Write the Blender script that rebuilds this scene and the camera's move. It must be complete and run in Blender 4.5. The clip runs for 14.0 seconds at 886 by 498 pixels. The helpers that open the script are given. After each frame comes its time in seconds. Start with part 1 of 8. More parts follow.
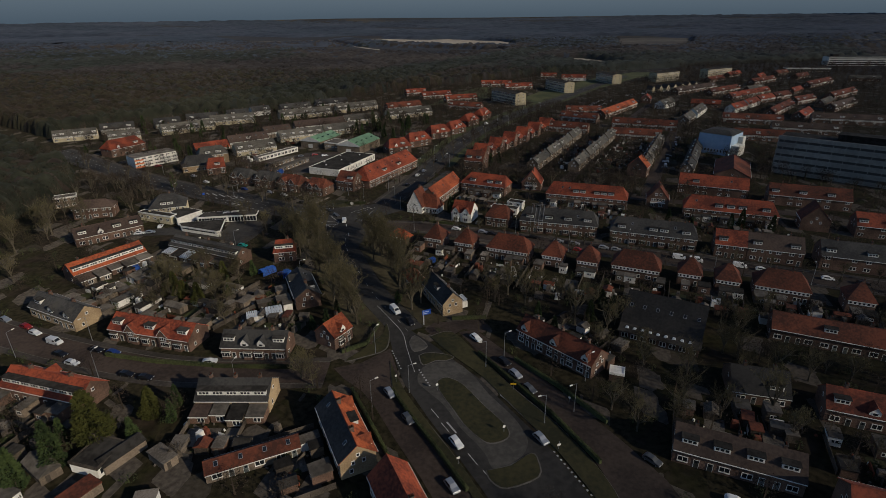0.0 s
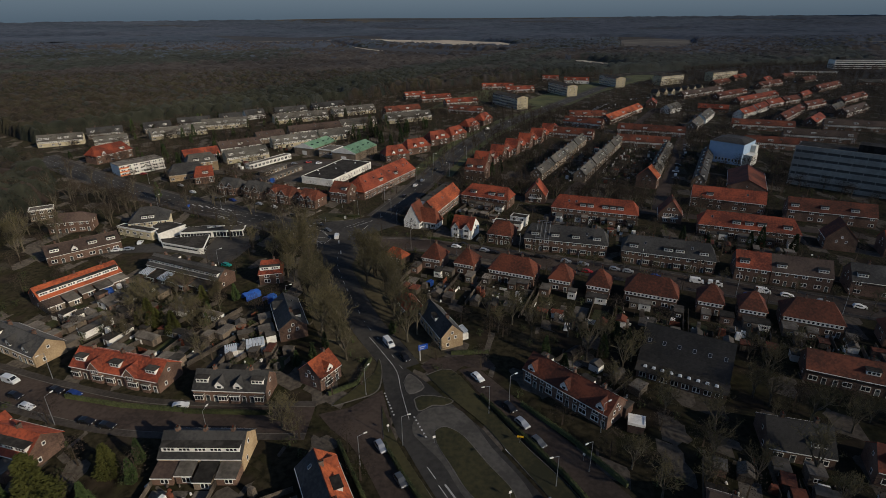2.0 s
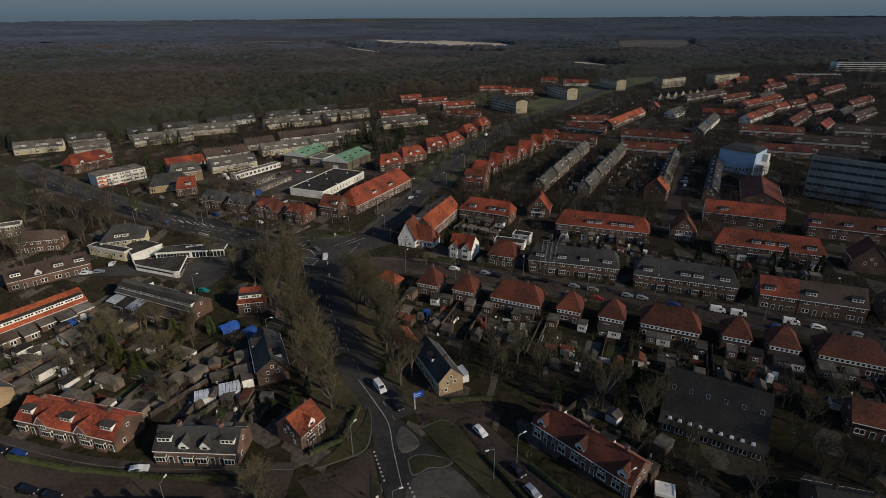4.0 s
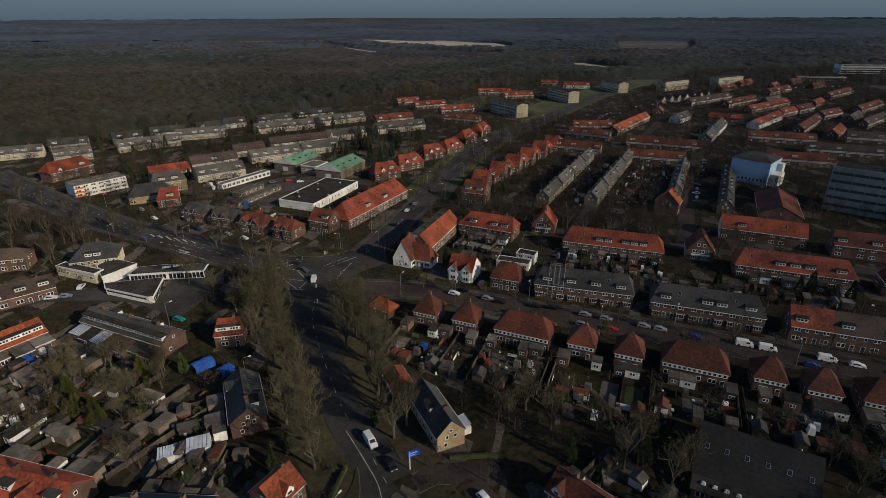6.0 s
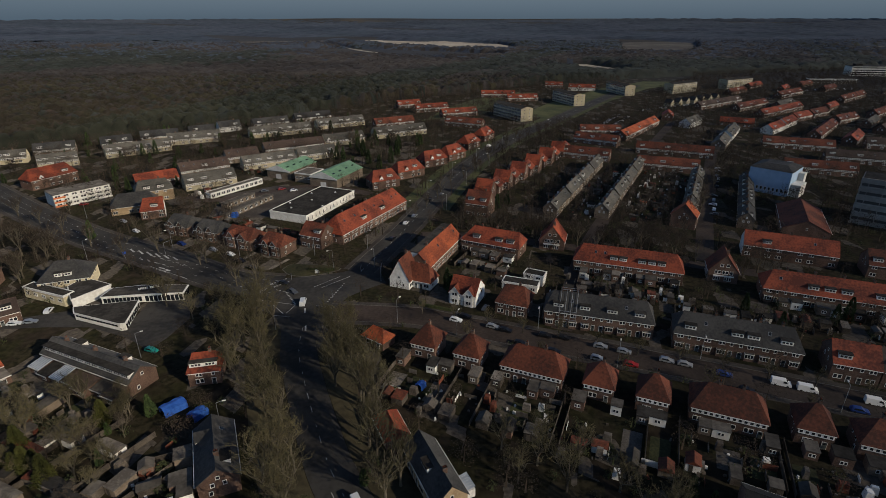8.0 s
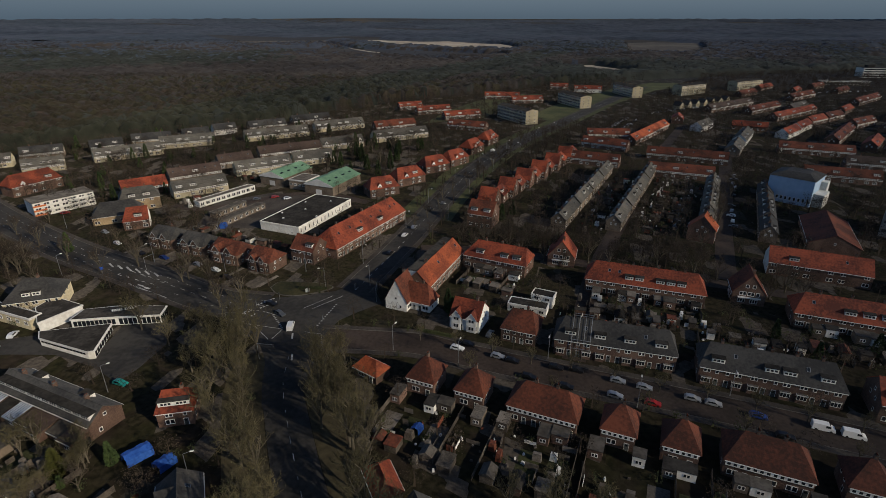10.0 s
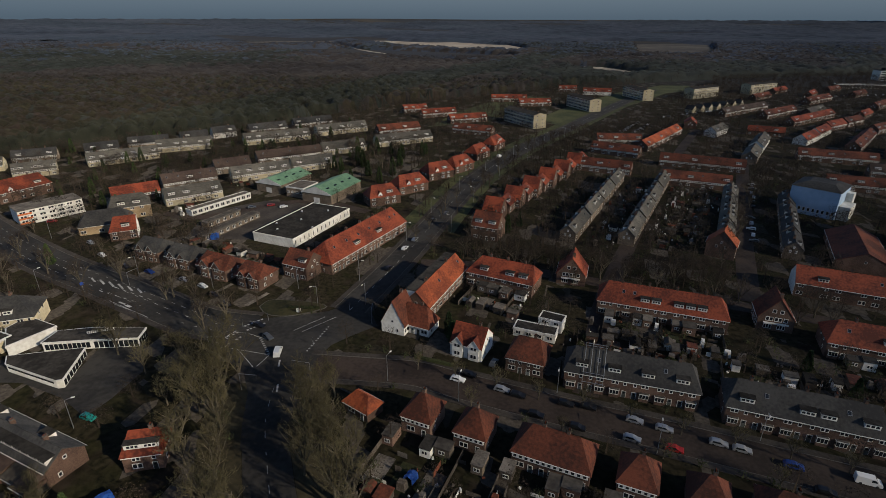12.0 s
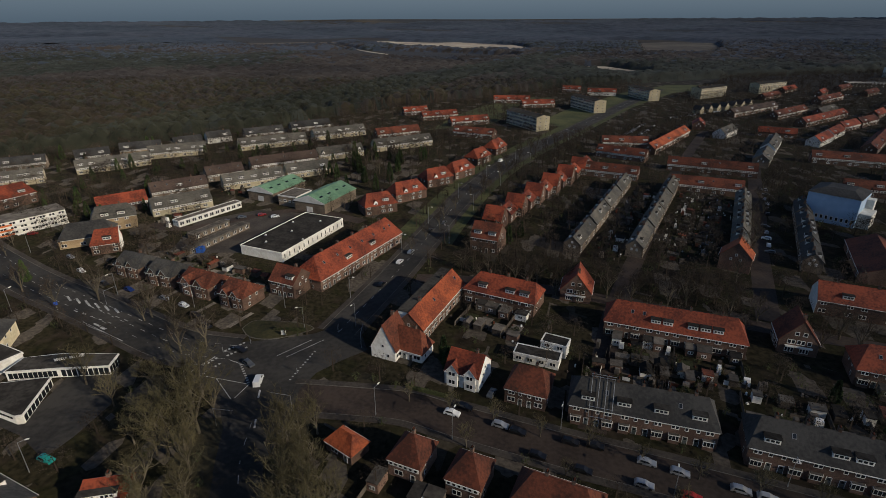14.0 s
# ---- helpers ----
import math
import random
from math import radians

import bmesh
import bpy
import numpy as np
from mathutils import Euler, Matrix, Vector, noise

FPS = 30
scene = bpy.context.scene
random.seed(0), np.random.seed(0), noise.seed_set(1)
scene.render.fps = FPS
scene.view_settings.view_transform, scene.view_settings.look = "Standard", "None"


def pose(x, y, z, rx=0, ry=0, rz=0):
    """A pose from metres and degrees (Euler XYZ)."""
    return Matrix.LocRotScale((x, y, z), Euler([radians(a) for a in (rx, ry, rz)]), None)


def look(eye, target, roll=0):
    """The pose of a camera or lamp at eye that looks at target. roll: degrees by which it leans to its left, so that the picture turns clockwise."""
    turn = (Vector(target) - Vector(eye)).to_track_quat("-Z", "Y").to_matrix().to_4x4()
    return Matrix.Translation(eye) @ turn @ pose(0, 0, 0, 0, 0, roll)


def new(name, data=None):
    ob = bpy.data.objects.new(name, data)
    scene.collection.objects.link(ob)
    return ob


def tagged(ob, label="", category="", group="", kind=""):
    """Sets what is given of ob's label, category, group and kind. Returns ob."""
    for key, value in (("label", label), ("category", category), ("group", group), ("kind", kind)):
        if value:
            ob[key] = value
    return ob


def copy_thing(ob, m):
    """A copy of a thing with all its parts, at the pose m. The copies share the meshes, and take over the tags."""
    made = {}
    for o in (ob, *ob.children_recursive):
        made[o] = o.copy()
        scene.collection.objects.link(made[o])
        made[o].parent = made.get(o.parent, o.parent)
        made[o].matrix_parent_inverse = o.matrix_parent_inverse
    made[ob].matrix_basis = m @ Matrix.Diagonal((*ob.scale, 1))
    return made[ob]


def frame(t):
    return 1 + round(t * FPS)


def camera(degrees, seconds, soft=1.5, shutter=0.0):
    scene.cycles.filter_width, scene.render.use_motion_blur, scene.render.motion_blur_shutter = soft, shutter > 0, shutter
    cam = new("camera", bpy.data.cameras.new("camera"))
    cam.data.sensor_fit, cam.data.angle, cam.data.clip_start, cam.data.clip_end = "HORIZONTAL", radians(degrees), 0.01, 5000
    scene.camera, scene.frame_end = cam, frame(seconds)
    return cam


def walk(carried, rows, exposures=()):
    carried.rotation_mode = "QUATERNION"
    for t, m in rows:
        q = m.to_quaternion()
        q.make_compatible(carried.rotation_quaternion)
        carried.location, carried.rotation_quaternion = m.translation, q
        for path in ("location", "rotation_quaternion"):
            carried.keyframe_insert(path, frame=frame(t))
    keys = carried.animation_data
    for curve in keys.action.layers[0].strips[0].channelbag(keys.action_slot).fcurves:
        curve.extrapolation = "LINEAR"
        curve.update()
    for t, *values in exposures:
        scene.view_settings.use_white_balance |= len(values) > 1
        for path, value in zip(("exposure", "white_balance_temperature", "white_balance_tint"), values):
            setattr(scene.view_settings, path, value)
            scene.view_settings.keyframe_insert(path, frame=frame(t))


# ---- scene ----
# ---- camera: a drone gliding forward at roof-top-clearing height ----
cam = camera(79.39, 14.0, soft=0.65)
# seconds, east, north, height, yaw, pitch, roll
ROWS = [
    (0, 0.00, -0.00, 93.59, 0.00, -23.65, -0.72),
    (0.5, 0.13, 4.39, 93.78, -0.02, -23.66, -0.62),
    (1, 0.23, 8.89, 94.02, -0.03, -23.65, -0.58),
    (1.5, 0.34, 13.57, 94.35, -0.04, -23.63, -0.55),
    (2, 0.36, 18.38, 94.69, -0.06, -23.63, -0.51),
    (2.5, 0.42, 23.37, 94.97, -0.13, -23.65, -0.45),
    (3, 0.36, 28.54, 95.32, -0.23, -23.63, -0.42),
    (5.5, 0.01, 53.39, 96.37, -0.76, -23.63, -0.31),
    (6, -0.05, 58.42, 96.60, -0.77, -23.65, -0.19),
    (6.5, -0.10, 63.41, 96.72, -0.79, -23.64, -0.15),
    (7, 0.00, 68.29, 96.67, -0.78, -23.63, -0.15),
    (7.5, 0.26, 73.05, 96.54, -0.75, -23.62, -0.14),
    (8, 0.52, 77.77, 96.36, -0.58, -23.61, -0.09),
    (10.5, 1.64, 99.62, 95.69, -0.17, -23.59, 0.07),
    (11, 2.07, 103.51, 95.80, 0.03, -23.57, 0.16),
    (11.5, 2.54, 107.22, 95.80, 0.24, -23.56, 0.18),
    (12, 3.12, 110.86, 95.76, 0.43, -23.54, 0.13),
    (12.5, 3.84, 114.45, 95.72, 0.58, -23.53, 0.04),
    (13, 4.58, 118.01, 95.69, 0.71, -23.52, -0.10),
    (13.5, 5.37, 121.47, 95.73, 0.85, -23.53, -0.22),
    (14, 6.23, 124.92, 95.86, 0.97, -23.54, -0.34),
]


def flown(x, y, z, yaw, pitch, roll):
    a, b = radians(yaw), radians(pitch)
    way = Vector((-math.sin(a) * math.cos(b), math.cos(a) * math.cos(b), math.sin(b)))
    eye = Vector((x, y, z))
    return look(eye, eye + 10 * way, roll)


walk(cam, [(t, flown(*row)) for t, *row in ROWS],
     exposures=[(0.0, -0.30), (0.5, -0.07), (1.0, 0.0), (1.5, 0.0), (14.0, 0.0)])

# ---- daylight: low late-winter sun behind the camera's right shoulder ----
SUN = Vector((0.81, -0.59, 0.0)).normalized()
ELEV = radians(24)
world = bpy.data.worlds.new("sky")
scene.world = world
world.use_nodes = True
wn = world.node_tree.nodes
sky = wn.new("ShaderNodeTexSky")
sky.sky_type, sky.sun_disc = "NISHITA", False
sky.sun_elevation, sky.sun_rotation = ELEV, math.atan2(SUN.x, SUN.y)
sky.air_density, sky.dust_density, sky.ozone_density = 1.0, 0.6, 3.0
cool = wn.new("ShaderNodeMix")
cool.data_type, cool.blend_type = "RGBA", "MULTIPLY"
cool.inputs[0].default_value, cool.inputs[7].default_value = 1.0, (0.94, 0.97, 1.03, 1)
world.node_tree.links.new(sky.outputs[0], cool.inputs[6])
world.node_tree.links.new(cool.outputs[2], wn["Background"].inputs[0])
wn["Background"].inputs[1].default_value = 0.072
lamp = bpy.data.lights.new("sun", "SUN")
lamp.energy, lamp.angle, lamp.color = 2.55, radians(0.6), (1.0, 0.885, 0.71)
sun = new("sun", lamp)
sun.matrix_world = look(Vector((0, 0, 300)), Vector((0, 0, 300)) - (SUN * math.cos(ELEV) + Vector((0, 0, math.sin(ELEV)))))


# ---- materials ----
def nodes_of(name):
    m = bpy.data.materials.new(name)
    m.use_nodes = True
    t = m.node_tree
    return m, t, t.nodes, t.links, t.nodes["Principled BSDF"]


def surf(name, dark, light, grain=1.0, broad=0.08, rough=0.85, metal=0.0, bump=0.3, vary=0.25, tiles=None, spec=0.3, isl=False):
    """A worn surface: fine grain, broad stains, a shift of tone from thing to thing; tiles: courses by height and width in metres."""
    m, t, n, l, b = nodes_of(name)
    tc = n.new("ShaderNodeTexCoord")
    geo = n.new("ShaderNodeNewGeometry")
    fine = n.new("ShaderNodeTexNoise")
    fine.inputs["Scale"].default_value, fine.inputs["Detail"].default_value = grain, 5
    wide = n.new("ShaderNodeTexNoise")
    wide.inputs["Scale"].default_value, wide.inputs["Detail"].default_value = broad, 3
    l.new(tc.outputs["Object"], fine.inputs["Vector"])
    l.new(geo.outputs["Position"], wide.inputs["Vector"])
    add = n.new("ShaderNodeMath")
    add.operation = "ADD"
    half = n.new("ShaderNodeMath")
    half.operation = "MULTIPLY_ADD"
    half.inputs[1].default_value, half.inputs[2].default_value = 1.3, -0.65
    l.new(wide.outputs[0], half.inputs[0])
    l.new(fine.outputs[0], add.inputs[0])
    l.new(half.outputs[0], add.inputs[1])
    ramp = n.new("ShaderNodeValToRGB")
    ramp.color_ramp.elements[0].position, ramp.color_ramp.elements[1].position = 0.3, 0.72
    ramp.color_ramp.elements[0].color, ramp.color_ramp.elements[1].color = (*dark, 1), (*light, 1)
    l.new(add.outputs[0], ramp.inputs[0])
    info = n.new("ShaderNodeObjectInfo")
    hsv = n.new("ShaderNodeHueSaturation")
    rng = n.new("ShaderNodeMapRange")
    rng.inputs[3].default_value, rng.inputs[4].default_value = 1 - vary, 1 + vary
    l.new(geo.outputs["Random Per Island"] if isl else info.outputs["Random"], rng.inputs[0])
    l.new(rng.outputs[0], hsv.inputs["Value"])
    l.new(ramp.outputs[0], hsv.inputs["Color"])
    l.new(hsv.outputs[0], b.inputs["Base Color"])
    b.inputs["Roughness"].default_value, b.inputs["Metallic"].default_value = rough, metal
    b.inputs["Specular IOR Level"].default_value = spec
    b.inputs["Diffuse Roughness"].default_value = 1.0 if rough > 0.7 else 0.3
    height = fine.outputs[0]
    if tiles:
        sep = n.new("ShaderNodeSeparateXYZ")
        l.new(tc.outputs["Object"], sep.inputs[0])
        out = None
        for axis, size in ((2, tiles[0]), (0, tiles[1])):
            q = n.new("ShaderNodeMath")
            q.operation = "DIVIDE"
            q.inputs[1].default_value = size
            fr = n.new("ShaderNodeMath")
            fr.operation = "FRACT"
            l.new(sep.outputs[axis], q.inputs[0])
            l.new(q.outputs[0], fr.inputs[0])
            if out is None:
                out = fr.outputs[0]
            else:
                s = n.new("ShaderNodeMath")
                s.operation = "ADD"
                l.new(out, s.inputs[0])
                l.new(fr.outputs[0], s.inputs[1])
                out = s.outputs[0]
        s = n.new("ShaderNodeMath")
        s.operation = "MULTIPLY_ADD"
        s.inputs[1].default_value = 0.4
        l.new(out, s.inputs[0])
        l.new(fine.outputs[0], s.inputs[2])
        height = s.outputs[0]
    bp = n.new("ShaderNodeBump")
    bp.inputs["Strength"].default_value, bp.inputs["Distance"].default_value = bump, 0.08
    l.new(height, bp.inputs["Height"])
    l.new(bp.outputs[0], b.inputs["Normal"])
    return m


def plain(name, col, rough=0.5, metal=0.0, spec=0.5):
    m, t, n, l, b = nodes_of(name)
    b.inputs["Base Color"].default_value = (*col, 1)
    b.inputs["Roughness"].default_value, b.inputs["Metallic"].default_value = rough, metal
    b.inputs["Specular IOR Level"].default_value = spec
    return m


ROOF = {
    "red": surf("red_clay_tiles", (0.125, 0.031, 0.018), (0.36, 0.08, 0.036), 1.4, 0.12, 0.8, bump=0.5, vary=0.16, tiles=(0.3, 0.25)),
    "orange": surf("orange_clay_tiles", (0.175, 0.043, 0.02), (0.45, 0.11, 0.04), 1.4, 0.12, 0.8, bump=0.5, vary=0.12, tiles=(0.3, 0.25)),
    "rust": surf("weathered_rust_tiles", (0.075, 0.027, 0.017), (0.2, 0.058, 0.03), 1.4, 0.12, 0.85, bump=0.5, vary=0.2, tiles=(0.3, 0.25)),
    "brown": surf("brown_concrete_tiles", (0.060, 0.040, 0.032), (0.105, 0.072, 0.055), 1.4, 0.12, 0.85, bump=0.5, vary=0.2, tiles=(0.3, 0.25)),
    "grey": surf("mossy_grey_tiles", (0.075, 0.070, 0.060), (0.15, 0.135, 0.11), 1.2, 0.12, 0.85, bump=0.5, vary=0.2, tiles=(0.3, 0.25)),
    "dark": surf("dark_slate_grey_tiles", (0.032, 0.031, 0.03), (0.07, 0.066, 0.06), 1.3, 0.12, 0.8, bump=0.5, vary=0.2, tiles=(0.3, 0.25)),
    "black": surf("black_roof_tiles", (0.014, 0.0135, 0.013), (0.030, 0.028, 0.026), 1.3, 0.12, 0.75, bump=0.5, vary=0.1, tiles=(0.3, 0.25)),
    "green": surf("green_sheet_roof", (0.12, 0.22, 0.13), (0.20, 0.34, 0.20), 0.7, 0.1, 0.55, bump=0.15, vary=0.1, tiles=(3.0, 1.0)),
}
WALL = {
    "brick": surf("brown_brick", (0.092, 0.055, 0.04), (0.185, 0.113, 0.08), 3.0, 0.2, 0.9, bump=0.4, vary=0.2, tiles=(0.07, 0.22)),
    "yellow": surf("yellow_brick", (0.30, 0.21, 0.12), (0.46, 0.34, 0.20), 3.0, 0.2, 0.9, bump=0.4, vary=0.12, tiles=(0.07, 0.22)),
    "white": surf("white_render", (0.64, 0.61, 0.54), (0.82, 0.8, 0.74), 1.0, 0.15, 0.8, bump=0.1, vary=0.05),
    "grey": surf("grey_brown_brick", (0.13, 0.1, 0.072), (0.24, 0.186, 0.135), 3.0, 0.2, 0.9, bump=0.4, vary=0.2, tiles=(0.07, 0.22)),
    "cream": surf("cream_panels", (0.42, 0.36, 0.24), (0.58, 0.50, 0.33), 1.0, 0.1, 0.85, bump=0.15, vary=0.08),
}
PAINT = surf("white_paint", (0.66, 0.63, 0.57), (0.84, 0.81, 0.75), 2.0, 0.3, 0.55, bump=0.05, vary=0.12)
GLASS = plain("window_glass", (0.018, 0.022, 0.026), 0.06, 0.0, 0.6)
OFFICE_GLASS = plain("tinted_office_glass", (0.075, 0.075, 0.072), 0.5, 0.0, 0.2)
BITUMEN = surf("bitumen_felt", (0.022, 0.02, 0.018), (0.05, 0.046, 0.041), 0.9, 0.2, 0.95, bump=0.2, vary=0.3, spec=0.1)
FELT = surf("grey_felt", (0.06, 0.052, 0.043), (0.125, 0.11, 0.092), 0.9, 0.25, 0.9, bump=0.2, vary=0.35)
WOOD = surf("weathered_timber", (0.050, 0.040, 0.031), (0.120, 0.098, 0.076), 3.0, 0.3, 0.85, bump=0.3, vary=0.4)
DOOR = surf("painted_door", (0.05, 0.06, 0.06), (0.12, 0.13, 0.12), 2.0, 0.3, 0.5, bump=0.05, vary=0.6)
METAL = plain("galvanised_steel", (0.32, 0.33, 0.34), 0.5, 0.6)
DARKMETAL = plain("dark_steel", (0.05, 0.05, 0.055), 0.5, 0.4)
RUBBER = plain("tyre_rubber", (0.02, 0.02, 0.02), 0.9)
ASPHALT = surf("worn_asphalt", (0.021, 0.0195, 0.018), (0.044, 0.041, 0.037), 0.6, 0.06, 0.9, bump=0.15, vary=0.05)
PALE_ASPHALT = surf("pale_concrete_paving", (0.054, 0.05, 0.044), (0.09, 0.083, 0.073), 0.8, 0.1, 0.9, bump=0.15, vary=0.05)
CLINKER = surf("brown_street_bricks", (0.028, 0.02, 0.016), (0.058, 0.042, 0.033), 0.9, 0.08, 0.9, bump=0.2, vary=0.05)
SLAB = surf("pavement_slabs", (0.03, 0.025, 0.021), (0.06, 0.051, 0.043), 1.2, 0.12, 0.9, bump=0.2, vary=0.06)
KERB = surf("kerb_stone", (0.075, 0.069, 0.06), (0.128, 0.118, 0.105), 1.2, 0.2, 0.85, bump=0.15, vary=0.05)
MARK = surf("road_paint", (0.26, 0.25, 0.235), (0.52, 0.51, 0.485), 2.5, 0.3, 0.7, bump=0.05, vary=0.05)
GRASS = surf("winter_grass", (0.021, 0.021, 0.009), (0.047, 0.042, 0.017), 0.8, 0.06, 0.95, bump=0.5, vary=0.06)
FIELD = surf("mown_field", (0.036, 0.041, 0.016), (0.078, 0.08, 0.032), 0.5, 0.04, 0.95, bump=0.4, vary=0.1)
LAWN = surf("garden_lawn", (0.02, 0.024, 0.009), (0.048, 0.05, 0.019), 1.5, 0.1, 0.95, bump=0.5, vary=0.25)
PATIO = surf("patio_paving", (0.08, 0.068, 0.056), (0.175, 0.152, 0.126), 2.0, 0.2, 0.9, bump=0.2, vary=0.35)
LITTER = surf("leaf_litter_verge", (0.03, 0.025, 0.013), (0.068, 0.056, 0.03), 0.5, 0.06, 0.95, bump=0.4, vary=0.1)
SAND = surf("drift_sand", (0.22, 0.185, 0.145), (0.37, 0.32, 0.25), 0.05, 0.01, 0.95, bump=0.1, vary=0.02)
HEATH = surf("dry_heath", (0.062, 0.053, 0.042), (0.12, 0.102, 0.082), 0.03, 0.006, 0.95, bump=0.1, vary=0.08)
POLYCARB = surf("milky_sheet", (0.42, 0.46, 0.5), (0.62, 0.65, 0.67), 0.8, 0.3, 0.4, bump=0.05, vary=0.1)
BARK = surf("bark", (0.06, 0.05, 0.034), (0.14, 0.118, 0.082), 3.0, 0.2, 0.95, bump=0.5, vary=0.2)
TWIG = surf("bare_twigs", (0.062, 0.053, 0.026), (0.128, 0.108, 0.054), 0.6, 0.05, 0.95, bump=0.0, vary=0.2)
CONIFER = surf("conifer_needles", (0.020, 0.034, 0.012), (0.060, 0.085, 0.026), 1.2, 0.1, 0.95, bump=0.0, vary=0.35)
YELLOWGREEN = surf("yellow_green_needles", (0.032, 0.035, 0.008), (0.074, 0.075, 0.017), 1.2, 0.1, 0.95, bump=0.0, vary=0.15)
SHRUB = surf("evergreen_leaves", (0.026, 0.034, 0.013), (0.070, 0.078, 0.030), 1.5, 0.1, 0.95, bump=0.0, vary=0.35)
TOWN_TWIG = surf("town_tree_twigs", (0.03, 0.022, 0.016), (0.07, 0.052, 0.036), 0.12, 0.02, 0.95, bump=0.0, vary=0.2, isl=True)
WOODLAND = surf("woodland_twigs", (0.02, 0.016, 0.0105), (0.05, 0.039, 0.024), 0.12, 0.006, 0.95, bump=0.0, vary=0.12, isl=True)
OLIVE_WOOD = surf("olive_woodland_twigs", (0.02, 0.018, 0.01), (0.045, 0.039, 0.021), 0.2, 0.008, 0.95, bump=0.0, vary=0.1)
RUSSET_WOOD = surf("russet_woodland_twigs", (0.024, 0.0175, 0.013), (0.055, 0.039, 0.028), 0.2, 0.008, 0.95, bump=0.0, vary=0.1)
# pines at middle distance, some haze already mixed into their colour
MID_HAZE_PINE = surf("mid_haze_pinewood", (0.017, 0.02, 0.0155), (0.038, 0.042, 0.034), 0.05, 0.004, 0.95, bump=0.0, vary=0.05)
PINEWOOD = surf("pine_woodland", (0.017, 0.019, 0.012), (0.04, 0.041, 0.026), 0.12, 0.006, 0.95, bump=0.0, vary=0.08, isl=True)
# far wood and pine: blue distance haze is painted into the base colours
HAZE_WOOD = surf("haze_blue_woodland", (0.026, 0.033, 0.047), (0.052, 0.061, 0.081), 0.02, 0.002, 0.95, bump=0.0, vary=0.08, isl=True)
# middle step from brown wood to haze blue, greyed in the colour
MID_HAZE_WOOD = surf("mid_haze_woodland", (0.022, 0.019, 0.0175), (0.052, 0.044, 0.039), 0.05, 0.004, 0.95, bump=0.0, vary=0.08, isl=True)
HAZE_PINE = surf("haze_blue_pinewood", (0.026, 0.034, 0.048), (0.048, 0.06, 0.078), 0.02, 0.002, 0.95, bump=0.0, vary=0.08, isl=True)
BLUE_TARP = surf("blue_tarpaulin", (0.020, 0.075, 0.30), (0.040, 0.13, 0.46), 1.5, 0.3, 0.45, bump=0.4, vary=0.15)
BLUE_SIGN = plain("blue_enamel", (0.015, 0.08, 0.42), 0.35)
YELLOW_SIGN = plain("yellow_enamel", (0.75, 0.42, 0.02), 0.4)
ORANGE_PANEL = plain("orange_panel", (0.62, 0.16, 0.04), 0.6)
# white cladding with the blue of its skylit shade put into the colour
SHADE_BLUE = surf("shade_blue_cladding", (0.34, 0.46, 0.60), (0.44, 0.56, 0.70), 0.4, 0.05, 0.6, bump=0.05, vary=0.02, tiles=(20.0, 1.2))
CONCRETE = surf("office_concrete", (0.28, 0.265, 0.23), (0.40, 0.38, 0.33), 0.6, 0.05, 0.85, bump=0.1, vary=0.05)
LAMP_GLASS = plain("lamp_lens", (0.7, 0.7, 0.68), 0.2)
RED_LENS = plain("red_lens", (0.35, 0.01, 0.01), 0.2)
CAR = {k: plain("car_paint_" + k, c, 0.28, m, 0.5) for k, c, m in (
    ("white", (0.75, 0.75, 0.73), 0.0), ("silver", (0.42, 0.43, 0.44), 0.5), ("black", (0.012, 0.012, 0.014), 0.1),
    ("grey", (0.10, 0.105, 0.11), 0.3), ("blue", (0.02, 0.05, 0.20), 0.2), ("teal", (0.02, 0.34, 0.28), 0.1), ("red", (0.30, 0.02, 0.02), 0.1))}


